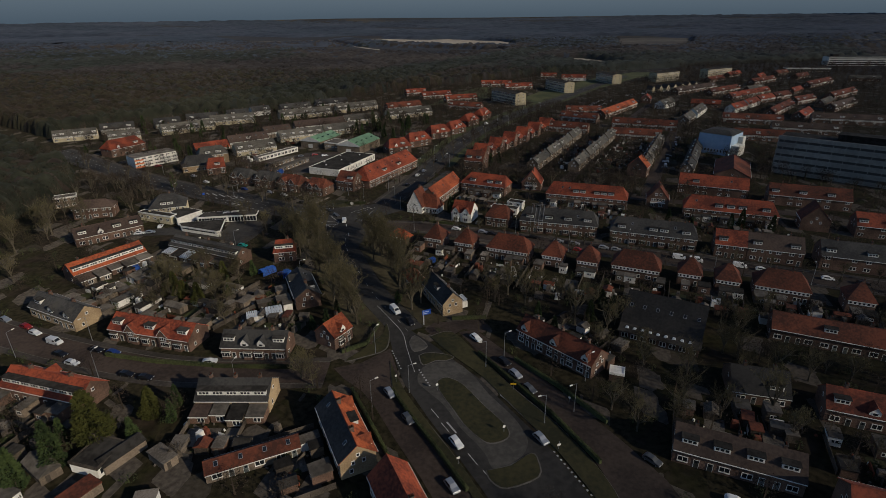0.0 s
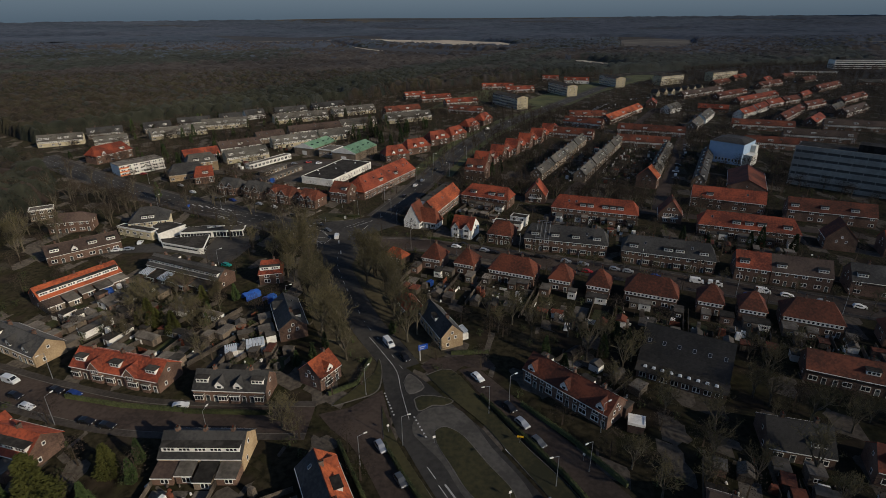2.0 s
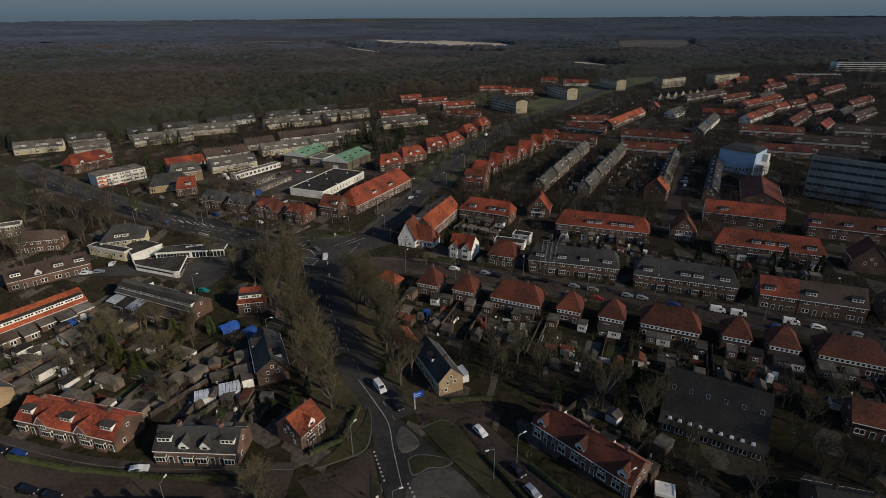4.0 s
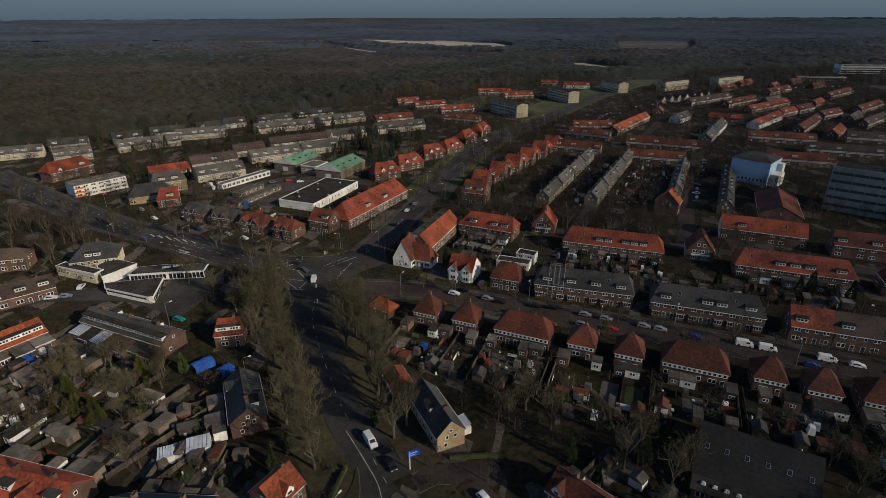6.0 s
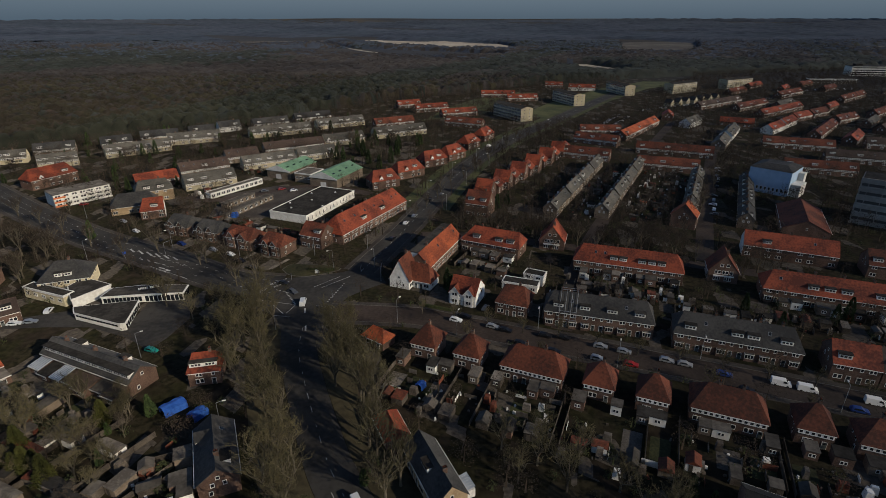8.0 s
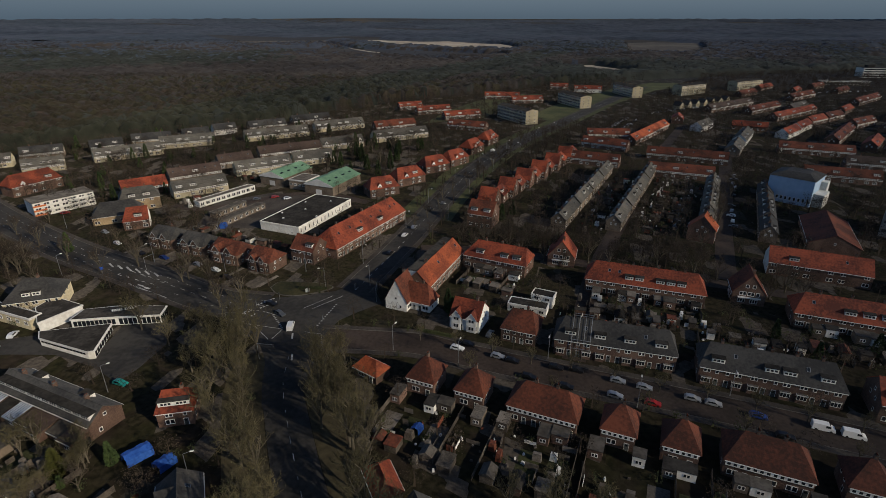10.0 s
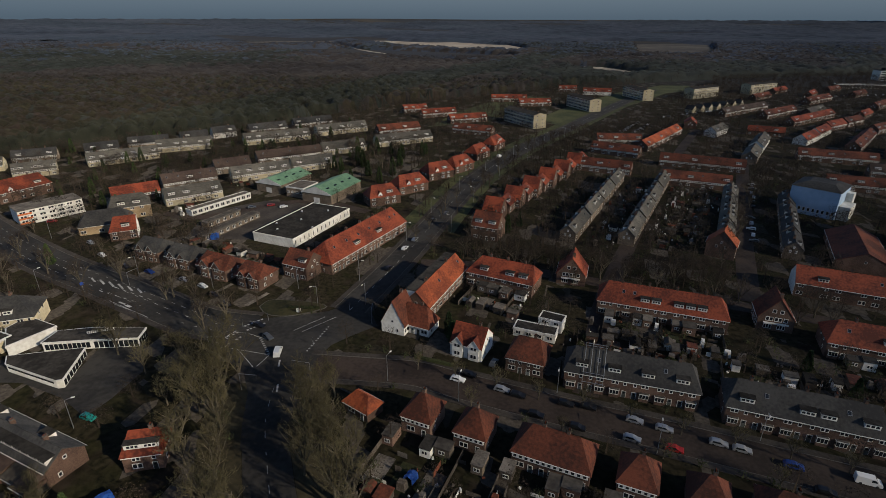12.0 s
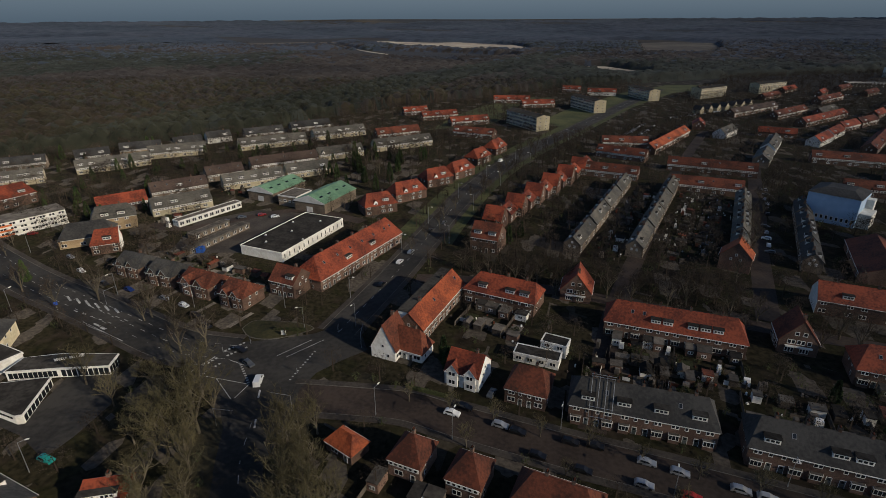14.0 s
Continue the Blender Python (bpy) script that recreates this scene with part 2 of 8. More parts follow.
def ground_material():
    """Gardens and bare soil near the houses, heath and haze-blued woodland floor in broad patches far out."""
    m, t, n, l, b = nodes_of("soil_and_grass")
    geo = n.new("ShaderNodeNewGeometry")

    def noise_at(scale, detail=4):
        q = n.new("ShaderNodeTexNoise")
        q.inputs["Scale"].default_value, q.inputs["Detail"].default_value = scale, detail
        l.new(geo.outputs["Position"], q.inputs["Vector"])
        return q.outputs[0]

    def blend(f, lo, hi, a, c):
        r = n.new("ShaderNodeMapRange")
        r.inputs[1].default_value, r.inputs[2].default_value = lo, hi
        l.new(f, r.inputs[0])
        x = n.new("ShaderNodeMix")
        x.data_type = "RGBA"
        l.new(r.outputs[0], x.inputs[0])
        for slot, col in ((6, a), (7, c)):
            if isinstance(col, tuple):
                x.inputs[slot].default_value = (*col, 1)
            else:
                l.new(col, x.inputs[slot])
        return x.outputs[2]

    soil = blend(noise_at(0.25), 0.35, 0.65, (0.014, 0.011, 0.007), (0.038, 0.029, 0.02))
    turf = blend(noise_at(0.5), 0.35, 0.65, (0.013, 0.013, 0.006), (0.033, 0.03, 0.014))
    turned = n.new("ShaderNodeMapping")
    turned.inputs["Rotation"].default_value, turned.inputs["Scale"].default_value = (0, 0, radians(23)), (0.16, 0.1, 0.0)
    l.new(geo.outputs["Position"], turned.inputs["Vector"])
    plots = n.new("ShaderNodeTexVoronoi")
    plots.distance, plots.inputs["Scale"].default_value, plots.inputs["Randomness"].default_value = "CHEBYCHEV", 1.0, 0.75
    l.new(turned.outputs[0], plots.inputs["Vector"])
    pick = n.new("ShaderNodeSeparateColor")
    l.new(plots.outputs["Color"], pick.inputs[0])
    paved = blend(noise_at(0.8), 0.3, 0.7, (0.05, 0.042, 0.034), (0.115, 0.098, 0.08))
    bed = blend(noise_at(0.6), 0.35, 0.6, (0.012, 0.011, 0.006), (0.036, 0.03, 0.017))
    near = blend(noise_at(0.09), 0.42, 0.56, soil, turf)
    near = blend(pick.outputs[0], 0.55, 0.58, near, bed)
    near = blend(pick.outputs[1], 0.80, 0.83, near, paved)
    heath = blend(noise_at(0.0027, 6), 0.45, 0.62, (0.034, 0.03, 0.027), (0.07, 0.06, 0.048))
    # the blue-grey patches put distance haze into the ground colour
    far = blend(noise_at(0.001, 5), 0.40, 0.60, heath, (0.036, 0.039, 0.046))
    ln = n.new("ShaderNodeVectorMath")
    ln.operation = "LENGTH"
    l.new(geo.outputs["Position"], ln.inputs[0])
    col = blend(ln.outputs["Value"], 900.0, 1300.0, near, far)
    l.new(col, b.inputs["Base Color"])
    b.inputs["Roughness"].default_value, b.inputs["Specular IOR Level"].default_value = 0.95, 0.1
    b.inputs["Diffuse Roughness"].default_value = 1.0
    bp = n.new("ShaderNodeBump")
    bp.inputs["Strength"].default_value, bp.inputs["Distance"].default_value = 0.5, 0.15
    l.new(noise_at(1.2), bp.inputs["Height"])
    l.new(bp.outputs[0], b.inputs["Normal"])
    return m


SOIL = ground_material()


# ---- plan units: the plan below is drawn in units of 1.3 m; sizes of small things are in metres ----
K = 1.3


def plan(poly):
    return [(x * K, y * K) for x, y in poly]


# ---- mesh helpers ----
class Shape:
    """Gathers vertices and faces of one part."""

    def __init__(self):
        self.v, self.f, self.m = [], [], []

    def face(self, pts, mi=0):
        k = len(self.v)
        self.v += [tuple(p) for p in pts]
        self.f.append(tuple(range(k, k + len(pts))))
        self.m.append(mi)
        return self

    def solid(self, pts, faces, mi=0):
        k = len(self.v)
        self.v += [tuple(p) for p in pts]
        self.f += [tuple(k + i for i in f) for f in faces]
        self.m += [mi] * len(faces)
        return self

    def box(self, x0, y0, z0, x1, y1, z1, mi=0):
        p = [(x, y, z) for z in (z0, z1) for x, y in ((x0, y0), (x1, y0), (x1, y1), (x0, y1))]
        return self.solid(p, [(3, 2, 1, 0), (4, 5, 6, 7), (0, 1, 5, 4), (1, 2, 6, 5), (2, 3, 7, 6), (3, 0, 4, 7)], mi)

    def taper(self, x0, y0, z0, x1, y1, z1, ins, mi=0):
        p = [(x0, y0, z0), (x1, y0, z0), (x1, y1, z0), (x0, y1, z0),
             (x0 + ins, y0 + ins, z1), (x1 - ins, y0 + ins, z1), (x1 - ins, y1 - ins, z1), (x0 + ins, y1 - ins, z1)]
        return self.solid(p, [(3, 2, 1, 0), (4, 5, 6, 7), (0, 1, 5, 4), (1, 2, 6, 5), (2, 3, 7, 6), (3, 0, 4, 7)], mi)

    def prism(self, poly, z0, z1, mi=0):
        n = len(poly)
        if sum(poly[i - 1][0] * poly[i][1] - poly[i][0] * poly[i - 1][1] for i in range(n)) < 0:
            poly = poly[::-1]
        p = [(x, y, z0) for x, y in poly] + [(x, y, z1) for x, y in poly]
        return self.solid(p, [tuple(range(n - 1, -1, -1)), tuple(range(n, 2 * n))] + [(i, (i + 1) % n, n + (i + 1) % n, n + i) for i in range(n)], mi)

    def tube(self, a, b, r0, r1, n=6, mi=0):
        a, b = Vector(a), Vector(b)
        w = (b - a).normalized()
        s = w.cross(Vector((0.31, 0.17, 0.93)) if abs(w.z) < 0.9 else Vector((1, 0, 0))).normalized()
        t = w.cross(s)
        ring = [(math.cos(2 * math.pi * i / n), math.sin(2 * math.pi * i / n)) for i in range(n)]
        p = [a + r0 * (c * s + d * t) for c, d in ring] + [b + r1 * (c * s + d * t) for c, d in ring]
        return self.solid(p, [(i, (i + 1) % n, n + (i + 1) % n, n + i) for i in range(n)] + [tuple(range(n - 1, -1, -1)), tuple(range(n, 2 * n))], mi)

    def mesh(self, name, *mats):
        me = bpy.data.meshes.new(name)
        me.from_pydata(self.v, [], self.f)
        for m in mats:
            me.materials.append(m)
        if len(mats) > 1:
            me.polygons.foreach_set("material_index", self.m)
        me.update()
        return me


def part(name, me, parent, m=None, label=""):
    """Links a mesh as one part under a thing or under a part."""
    ob = new(name, me)
    ob.parent = parent
    if m is not None:
        ob.matrix_basis = m
    return tagged(ob, label)


def thing(name, m, label, category, group="", kind=""):
    """An empty at a thing's base, which carries its tags."""
    ob = new(name)
    ob.matrix_basis = m
    ob.empty_display_size = 0.5
    return tagged(ob, label, category, group, kind)


def flat(x, y, ang, z=0.0):
    return pose(x, y, z, 0, 0, ang)


KEPT = {}


def kept(key, make):
    if key not in KEPT:
        KEPT[key] = make()
    return KEPT[key]


# ---- windows, doors, dormers, chimneys ----
def window_frame(w, h):
    def make():
        s, b, d = Shape(), 0.15, 0.1
        s.box(-w / 2, -d, -h / 2, -w / 2 + b, 0.02, h / 2).box(w / 2 - b, -d, -h / 2, w / 2, 0.02, h / 2)
        s.box(-w / 2 + b, -d, h / 2 - b, w / 2 - b, 0.02, h / 2).box(-w / 2 - 0.06, -d - 0.06, -h / 2 - 0.08, w / 2 + 0.06, 0.02, -h / 2 + b)
        n = max(1, round(w / 0.9))
        for i in range(1, n):
            x = -w / 2 + i * w / n
            s.box(x - 0.06, -d, -h / 2 + b, x + 0.06, 0.02, h / 2 - b)
        return s.mesh("window_frame", PAINT)
    return kept(("wf", w, h), make)


def window_pane(w, h):
    return kept(("wp", w, h), lambda: Shape().box(-w / 2 + 0.08, -0.05, -h / 2 + 0.08, w / 2 - 0.08, 0.01, h / 2 - 0.08).mesh("pane", GLASS))


def window_plain(w, h):
    def make():
        s, n = Shape(), max(1, round(w / 0.9))
        s.box(-w / 2, -0.06, -h / 2, w / 2, 0.02, h / 2, 0)
        for i in range(n):
            x0, x1 = -w / 2 + i * w / n + 0.13, -w / 2 + (i + 1) * w / n - 0.13
            s.box(x0, -0.075, -h / 2 + 0.2, x1, -0.05, h / 2 - 0.15, 1)
        return s.mesh("window", PAINT, GLASS)
    return kept(("w1", w, h), make)


def many_windows(parent, spots, name="window_row"):
    """Far windows too small to tell apart, joined into one part."""
    s = Shape()
    for m, w, h in spots:
        for b0, b1, mi in (((-w / 2, -0.06, -h / 2), (w / 2, 0.02, h / 2), 0), ((-w / 2 + 0.2, -0.08, -h / 2 + 0.25), (-0.12, -0.05, h / 2 - 0.2), 1), ((0.12, -0.08, -h / 2 + 0.25), (w / 2 - 0.2, -0.05, h / 2 - 0.2), 1)):
            q = Shape().box(*b0, *b1)
            s.solid([m @ Vector(v) for v in q.v], q.f[2:], mi)
    ob = part(name, s.mesh(name, PAINT, GLASS), parent)
    tagged(ob, kind="stuff")


def window(parent, m, w, h, near):
    if isinstance(near, list):
        near.append((m, w, h))
        return
    if near:
        ob = part("window", window_frame(w, h), parent, m, "white-framed window")
        part("pane", window_pane(w, h), ob)
    else:
        part("window", window_plain(w, h), parent, m)


def bay_mesh():
    def make():
        s = Shape().taper(-1.25, -0.75, -0.1, 1.25, 0.02, 0.95, 0.0, 2).box(-1.2, -0.7, 0.95, 1.2, 0.02, 2.45, 0).box(-1.35, -0.88, 2.45, 1.35, 0.02, 2.62, 0).box(-1.25, -0.78, 2.62, 1.25, 0.0, 2.66, 3)
        for x0, x1 in ((-1.08, -0.46), (-0.34, 0.34), (0.46, 1.08)):
            s.box(x0, -0.72, 1.1, x1, -0.68, 2.3, 1)
        for e in (-1, 1):
            s.box(min(e * 1.18, e * 1.22), -0.58, 1.1, max(e * 1.18, e * 1.22), -0.15, 2.3, 1)
        return s.mesh("bay_window", PAINT, GLASS, WALL["brick"], FELT)
    return kept("bay", make)


def door_leaf():
    def make():
        s = Shape().box(-0.5, -0.06, 0, 0.5, 0.02, 2.1, 0)
        s.box(-0.6, -0.09, 0, -0.5, 0.02, 2.2, 1).box(0.5, -0.09, 0, 0.6, 0.02, 2.2, 1).box(-0.5, -0.09, 2.1, 0.5, 0.02, 2.2, 1)
        return s.box(-0.25, -0.075, 1.3, 0.25, -0.05, 1.9, 2).mesh("door", DOOR, PAINT, GLASS)
    return kept("door", make)


def chimney_mesh(h):
    def make():
        s = Shape().box(-0.35, -0.5, -0.8, 0.35, 0.5, h, 0).box(-0.42, -0.57, h - 0.18, 0.42, 0.57, h, 1)
        for y in (-0.22, 0.22):
            s.tube((0, y, h), (0, y, h + 0.35), 0.13, 0.1, 6, 2)
        return s.mesh("chimney", WALL["brick"], KERB, ROOF["rust"])
    return kept(("ch", h), make)


def roof_slab(L, D, eave, ridge, h0, h1, over, verge, skirt=0.2):
    """Gabled or hipped roof; h0, h1: how far the ridge stops short of each end wall."""
    k = (ridge - eave) / (D / 2)
    ze, ye = eave - over * k, D / 2 + over
    e0, e1 = verge if h0 == 0 else over, verge if h1 == 0 else over
    r0 = -L / 2 - e0 if h0 == 0 else -L / 2 + h0
    r1 = L / 2 + e1 if h1 == 0 else L / 2 - h1
    top = [(-L / 2 - e0, -ye, ze), (L / 2 + e1, -ye, ze), (L / 2 + e1, ye, ze), (-L / 2 - e0, ye, ze), (r0, 0, ridge), (r1, 0, ridge)]
    top = [(x, y, z + skirt) for x, y, z in top]
    low = [(x, y, z - skirt) for x, y, z in top]
    f = [(0, 1, 5, 4), (2, 3, 4, 5), (1, 2, 5), (3, 0, 4)]
    g = [tuple(6 + i for i in reversed(q)) for q in f]
    rim = [(i, 6 + i, 6 + (i + 1) % 4, (i + 1) % 4) for i in range(4)]
    if h0 == 0:
        f, g = [q for q in f if q != (3, 0, 4)], [q for q in g if q != (10, 6, 9)]
        rim = [q for q in rim if q[0] != 3] + [(3, 9, 10, 4), (4, 10, 6, 0)]
    if h1 == 0:
        f, g = [q for q in f if q != (1, 2, 5)], [q for q in g if q != (11, 8, 7)]
        rim = [q for q in rim if q[0] != 1] + [(1, 7, 11, 5), (5, 11, 8, 2)]
    return Shape().solid(top + low, f + g + rim), r0, r1


LINES = []


def house(x1, y1, x2, y2, D, eave, ridge, roof, wall, label, hip=(0, 0), units=1, front="", back="", chimneys=None, near=True, name="terraced_house_row",
          category="house", gutter=True, group="", side_windows=True, grow=(0.0, 0.0), band=False, far=False, bays=False, front_roof=""):
    """A house or row whose ridge runs from (x1, y1) to (x2, y2). front, back: one letter a dormer, evenly spaced: b box, g gable, s long strip, k skylight, - none."""
    x1, y1, x2, y2, D, eave, ridge = (v * K for v in (x1, y1, x2, y2, D, eave, ridge))
    hip, grow = (hip[0] * K, hip[1] * K), (grow[0] * K, grow[1] * K)
    dx, dy = x2 - x1, y2 - y1
    ridge_len, ang = math.hypot(dx, dy), math.degrees(math.atan2(dy, dx))
    L = ridge_len + hip[0] + hip[1] + grow[0] + grow[1]
    shift = (hip[1] - hip[0] + grow[1] - grow[0]) / 2
    u = Vector((dx, dy, 0)).normalized()
    c = Vector(((x1 + x2) / 2, (y1 + y2) / 2, 0)) + u * shift
    top = thing(name, flat(c.x, c.y, ang), label, category, group)
    k = (ridge - eave) / (D / 2)
    lx, ly = L / 2, D / 2
    w = Shape()
    a0, a1 = (-lx if hip[0] == 0 else None), (lx if hip[1] == 0 else None)
    low = [(-lx, -ly, -0.3), (lx, -ly, -0.3), (lx, ly, -0.3), (-lx, ly, -0.3)]
    high = [(x, y, eave) for x, y, _ in low]
    pts, faces = low + high, [(3, 2, 1, 0), (0, 1, 5, 4), (2, 3, 7, 6)]
    if a1 is not None:
        pts.append((lx, 0, ridge))
        faces.append((1, 2, 6, len(pts) - 1, 5))
    else:
        faces.append((1, 2, 6, 5))
    if a0 is not None:
        pts.append((-lx, 0, ridge))
        faces.append((3, 0, 4, len(pts) - 1, 7))
    else:
        faces.append((3, 0, 4, 7))
    part("wall", w.solid(pts, faces).mesh("wall", WALL[wall]), top)
    slab, r0, r1 = roof_slab(L, D, eave, ridge, hip[0], hip[1], 0.4, 0.15)
    rf = part("roof", slab.mesh("roof", ROOF[roof]), top)
    if front_roof:
        rf.data.materials.append(ROOF[front_roof])
        rf.data.polygons[0].material_index = 1
    cap = Shape().solid([(r0, -0.16, ridge + 0.1), (r0, 0.16, ridge + 0.1), (r0, 0, ridge + 0.32), (r1, -0.16, ridge + 0.1), (r1, 0.16, ridge + 0.1), (r1, 0, ridge + 0.32)],
                        [(0, 2, 1), (3, 4, 5), (0, 3, 5, 2), (1, 2, 5, 4), (0, 1, 4, 3)])
    if r1 - r0 > 1.2 and not far:
        part("ridge_tiles", cap.mesh("ridge_tiles", ROOF[roof]), top)
    if gutter and not far:
        zg = eave - 0.4 * k
        for s in (-1, 1):
            y = s * (ly + 0.45)
            part("gutter", Shape().box(-lx, y - 0.08, zg - 0.02, lx, y + 0.08, zg + 0.14).mesh("gutter", PAINT), top)
    LINES.append((c.x - u.x * L / 2, c.y - u.y * L / 2, c.x + u.x * L / 2, c.y + u.y * L / 2, D / 2))
    units = max(units, round(L / 6.2))
    span = L / units
    tall = eave > 4.3
    batch = []
    for s, turn in ((-1, 0), (1, 180)):
        if s > 0 and not near and not far:
            units = (units + 1) // 2
            span = L / units
        for i in range(units if far or s < 0 or abs(dy) > abs(dx) else 0):
            xc = -lx + (i + 0.5) * span
            flip = 1 if i % 2 else -1
            xd, xw = xc - flip * span * 0.28, xc + flip * span * 0.16
            if near and s < 0:
                part("door", door_leaf(), top, pose(xd, s * ly, 0, 0, 0, turn))
            if s < 0 and bays:
                part("bay_window", bay_mesh(), top, pose(xw, s * ly, 0, 0, 0, turn), "white bay window with a flat lead roof" if i == 0 else "")
            elif s < 0 or far or not tall:
                window(top, pose(xw, s * ly, 1.55, 0, 0, turn), 2.2, 1.5, batch if far else s < 0 and near and c.y < 150)
            if tall:
                ww = 1.8 if span > 4.5 else 1.3
                window(top, pose(xw, s * ly, eave - 1.05, 0, 0, turn), ww, 1.25, batch if far else s < 0 and near and c.y < 150)
                if near and s < 0:
                    window(top, pose(xd, s * ly, eave - 1.05, 0, 0, turn), 0.9, 1.25, batch if far else False)
    if side_windows:
        for e, xs, turn in ((hip[0], -lx, -90), (hip[1], lx, 90)):
            if near:
                for y in (-ly * 0.42,):
                    window(top, pose(xs, y, 1.55, 0, 0, turn), 0.9, 1.3, batch if far else False)
            if tall:
                window(top, pose(xs, -ly * 0.3, max(3.7, eave - 1.2), 0, 0, turn), 0.9, 1.2, batch if far else False)
                window(top, pose(xs, ly * 0.3, max(3.7, eave - 1.2), 0, 0, turn), 0.9, 1.2, batch if far else False)
            if e == 0 and ridge - eave > 2.6:
                window(top, pose(xs, 0, eave + 0.75, 0, 0, turn), 0.9, 1.0, batch if far else False)
    if far and c.y < 560 and name != "terraced_house_row":
        for m, ww, hh in batch:
            part("window", window_plain(ww, hh), top, m)
    elif far:
        many_windows(top, batch)
    for s, text in ((-1, front), (1, back)):
        if not text:
            continue
        step = (r1 - r0) / len(text) if "s" not in text.lower() else L / len(text)
        for i, ch in enumerate(text):
            xc = (r0 if "s" not in text.lower() else -lx) + (i + 0.5) * step
            if ch == "G":
                cross_gable(top, xc, s, min(4.4, step * 0.62), D, eave, ridge, k, roof, WALL[wall])
            else:
                dormer(top, ch, xc, s, step, D, eave, ridge, k, roof, far)
    if band:
        n = max(3, round(L / 1.35))
        s = Shape().box(-lx + 0.3, -ly - 0.3, eave - 1.55, lx - 0.3, -ly + 0.02, eave - 0.3, 0)
        for i in range(n):
            x0 = -lx + 0.3 + (i + 0.24) * (L - 0.6) / n
            s.box(x0, -ly - 0.32, eave - 1.3, x0 + 0.52 * (L - 0.6) / n, -ly - 0.28, eave - 0.6, 1)
        part("window_band", s.mesh("window_band", PAINT, GLASS), top, None, "white band of small windows under the eaves")
    n = max(1, units // 2) if chimneys is None else chimneys
    for i in range(min(n, 2) if far else n):
        xc = r0 + (i + 0.5) * (r1 - r0) / max(1, n) if n > 1 else (r0 + r1) / 2 + 0.25 * (r1 - r0)
        part("chimney", chimney_mesh(1.2), top, pose(xc, 0.35, ridge))
    return top


def end_gable(top, lx, D, eave, ridge, end):
    """A white rendered skin, 8 cm proud, over the gable wall at one end of a house."""
    x0, x1 = sorted((end * (lx - 0.02), end * (lx + 0.08)))
    ring = [(-D / 2, 0.2), (D / 2, 0.2), (D / 2, eave), (0, ridge), (-D / 2, eave)]
    p = [(x0, y, z) for y, z in ring] + [(x1, y, z) for y, z in ring]
    part("gable", Shape().solid(p, [(4, 3, 2, 1, 0), (5, 6, 7, 8, 9)] + [(i, (i + 1) % 5, 5 + (i + 1) % 5, 5 + i) for i in range(5)]).mesh("gable", WALL["white"]), top, None, "white rendered end gable")


def cross_gable(top, xc, s, w, D, eave, ridge, k, roof, wallm):
    """A gabled bay that stands a little proud of the front and rises from the ground into the roof."""
    turn, yf = 0 if s < 0 else 180, D / 2 + 0.5
    zs, za = eave + 0.5, min(eave + 0.5 + w * 0.62, ridge - 0.15)
    back = lambda z: max(0.2, D / 2 - (z - eave) / k)
    p = [(-w / 2, -yf, -0.3), (w / 2, -yf, -0.3), (w / 2, -yf, zs), (0, -yf, za), (-w / 2, -yf, zs)]
    q = [(x, -back(max(z, eave)) + 0.2, z) for x, _, z in p]
    ob = part("front_gable", Shape().solid(p + q, [(0, 1, 2, 3, 4), (1, 6, 7, 2), (5, 0, 4, 9), (2, 7, 8, 3), (4, 3, 8, 9)]).mesh("front_gable", wallm), top, pose(xc, 0, 0, 0, 0, turn), "gabled bay rising into the roof")
    o, rs = 0.3, Shape()
    ez = zs - o * (za - zs) / (w / 2)
    for sg in (-1, 1):
        ex = sg * (w / 2 + o)
        a = [(ex, -yf - 0.25, ez), (0, -yf - 0.25, za), (0, -back(za) + 0.5, za), (ex, -back(max(ez, eave)) + 0.5, ez)]
        b = [(x, y, z + 0.18) for x, y, z in a]
        fs = [(0, 3, 2, 1), (4, 5, 6, 7), (0, 1, 5, 4), (1, 2, 6, 5), (2, 3, 7, 6), (3, 0, 4, 7)]
        rs.solid(a + b, fs if sg < 0 else [tuple(reversed(f)) for f in fs])
    part("gable_roof", rs.mesh("gable_roof", ROOF[roof]), ob)
    bargeboard = Shape().solid([(-w / 2 - o, -yf - 0.3, ez - 0.12), (0, -yf - 0.3, za - 0.12), (w / 2 + o, -yf - 0.3, ez - 0.12), (w / 2 + o, -yf - 0.3, ez + 0.14), (0, -yf - 0.3, za + 0.14), (-w / 2 - o, -yf - 0.3, ez + 0.14)], [(0, 1, 4, 5), (1, 2, 3, 4)])
    part("bargeboard", bargeboard.mesh("bargeboard", PAINT), ob, None, "white bargeboard")
    for z, h in ((1.5, 1.5), (eave - 0.5, 1.3)):
        part("window", window_plain(round(w * 0.62, 1), h), ob, pose(0, -yf, z))


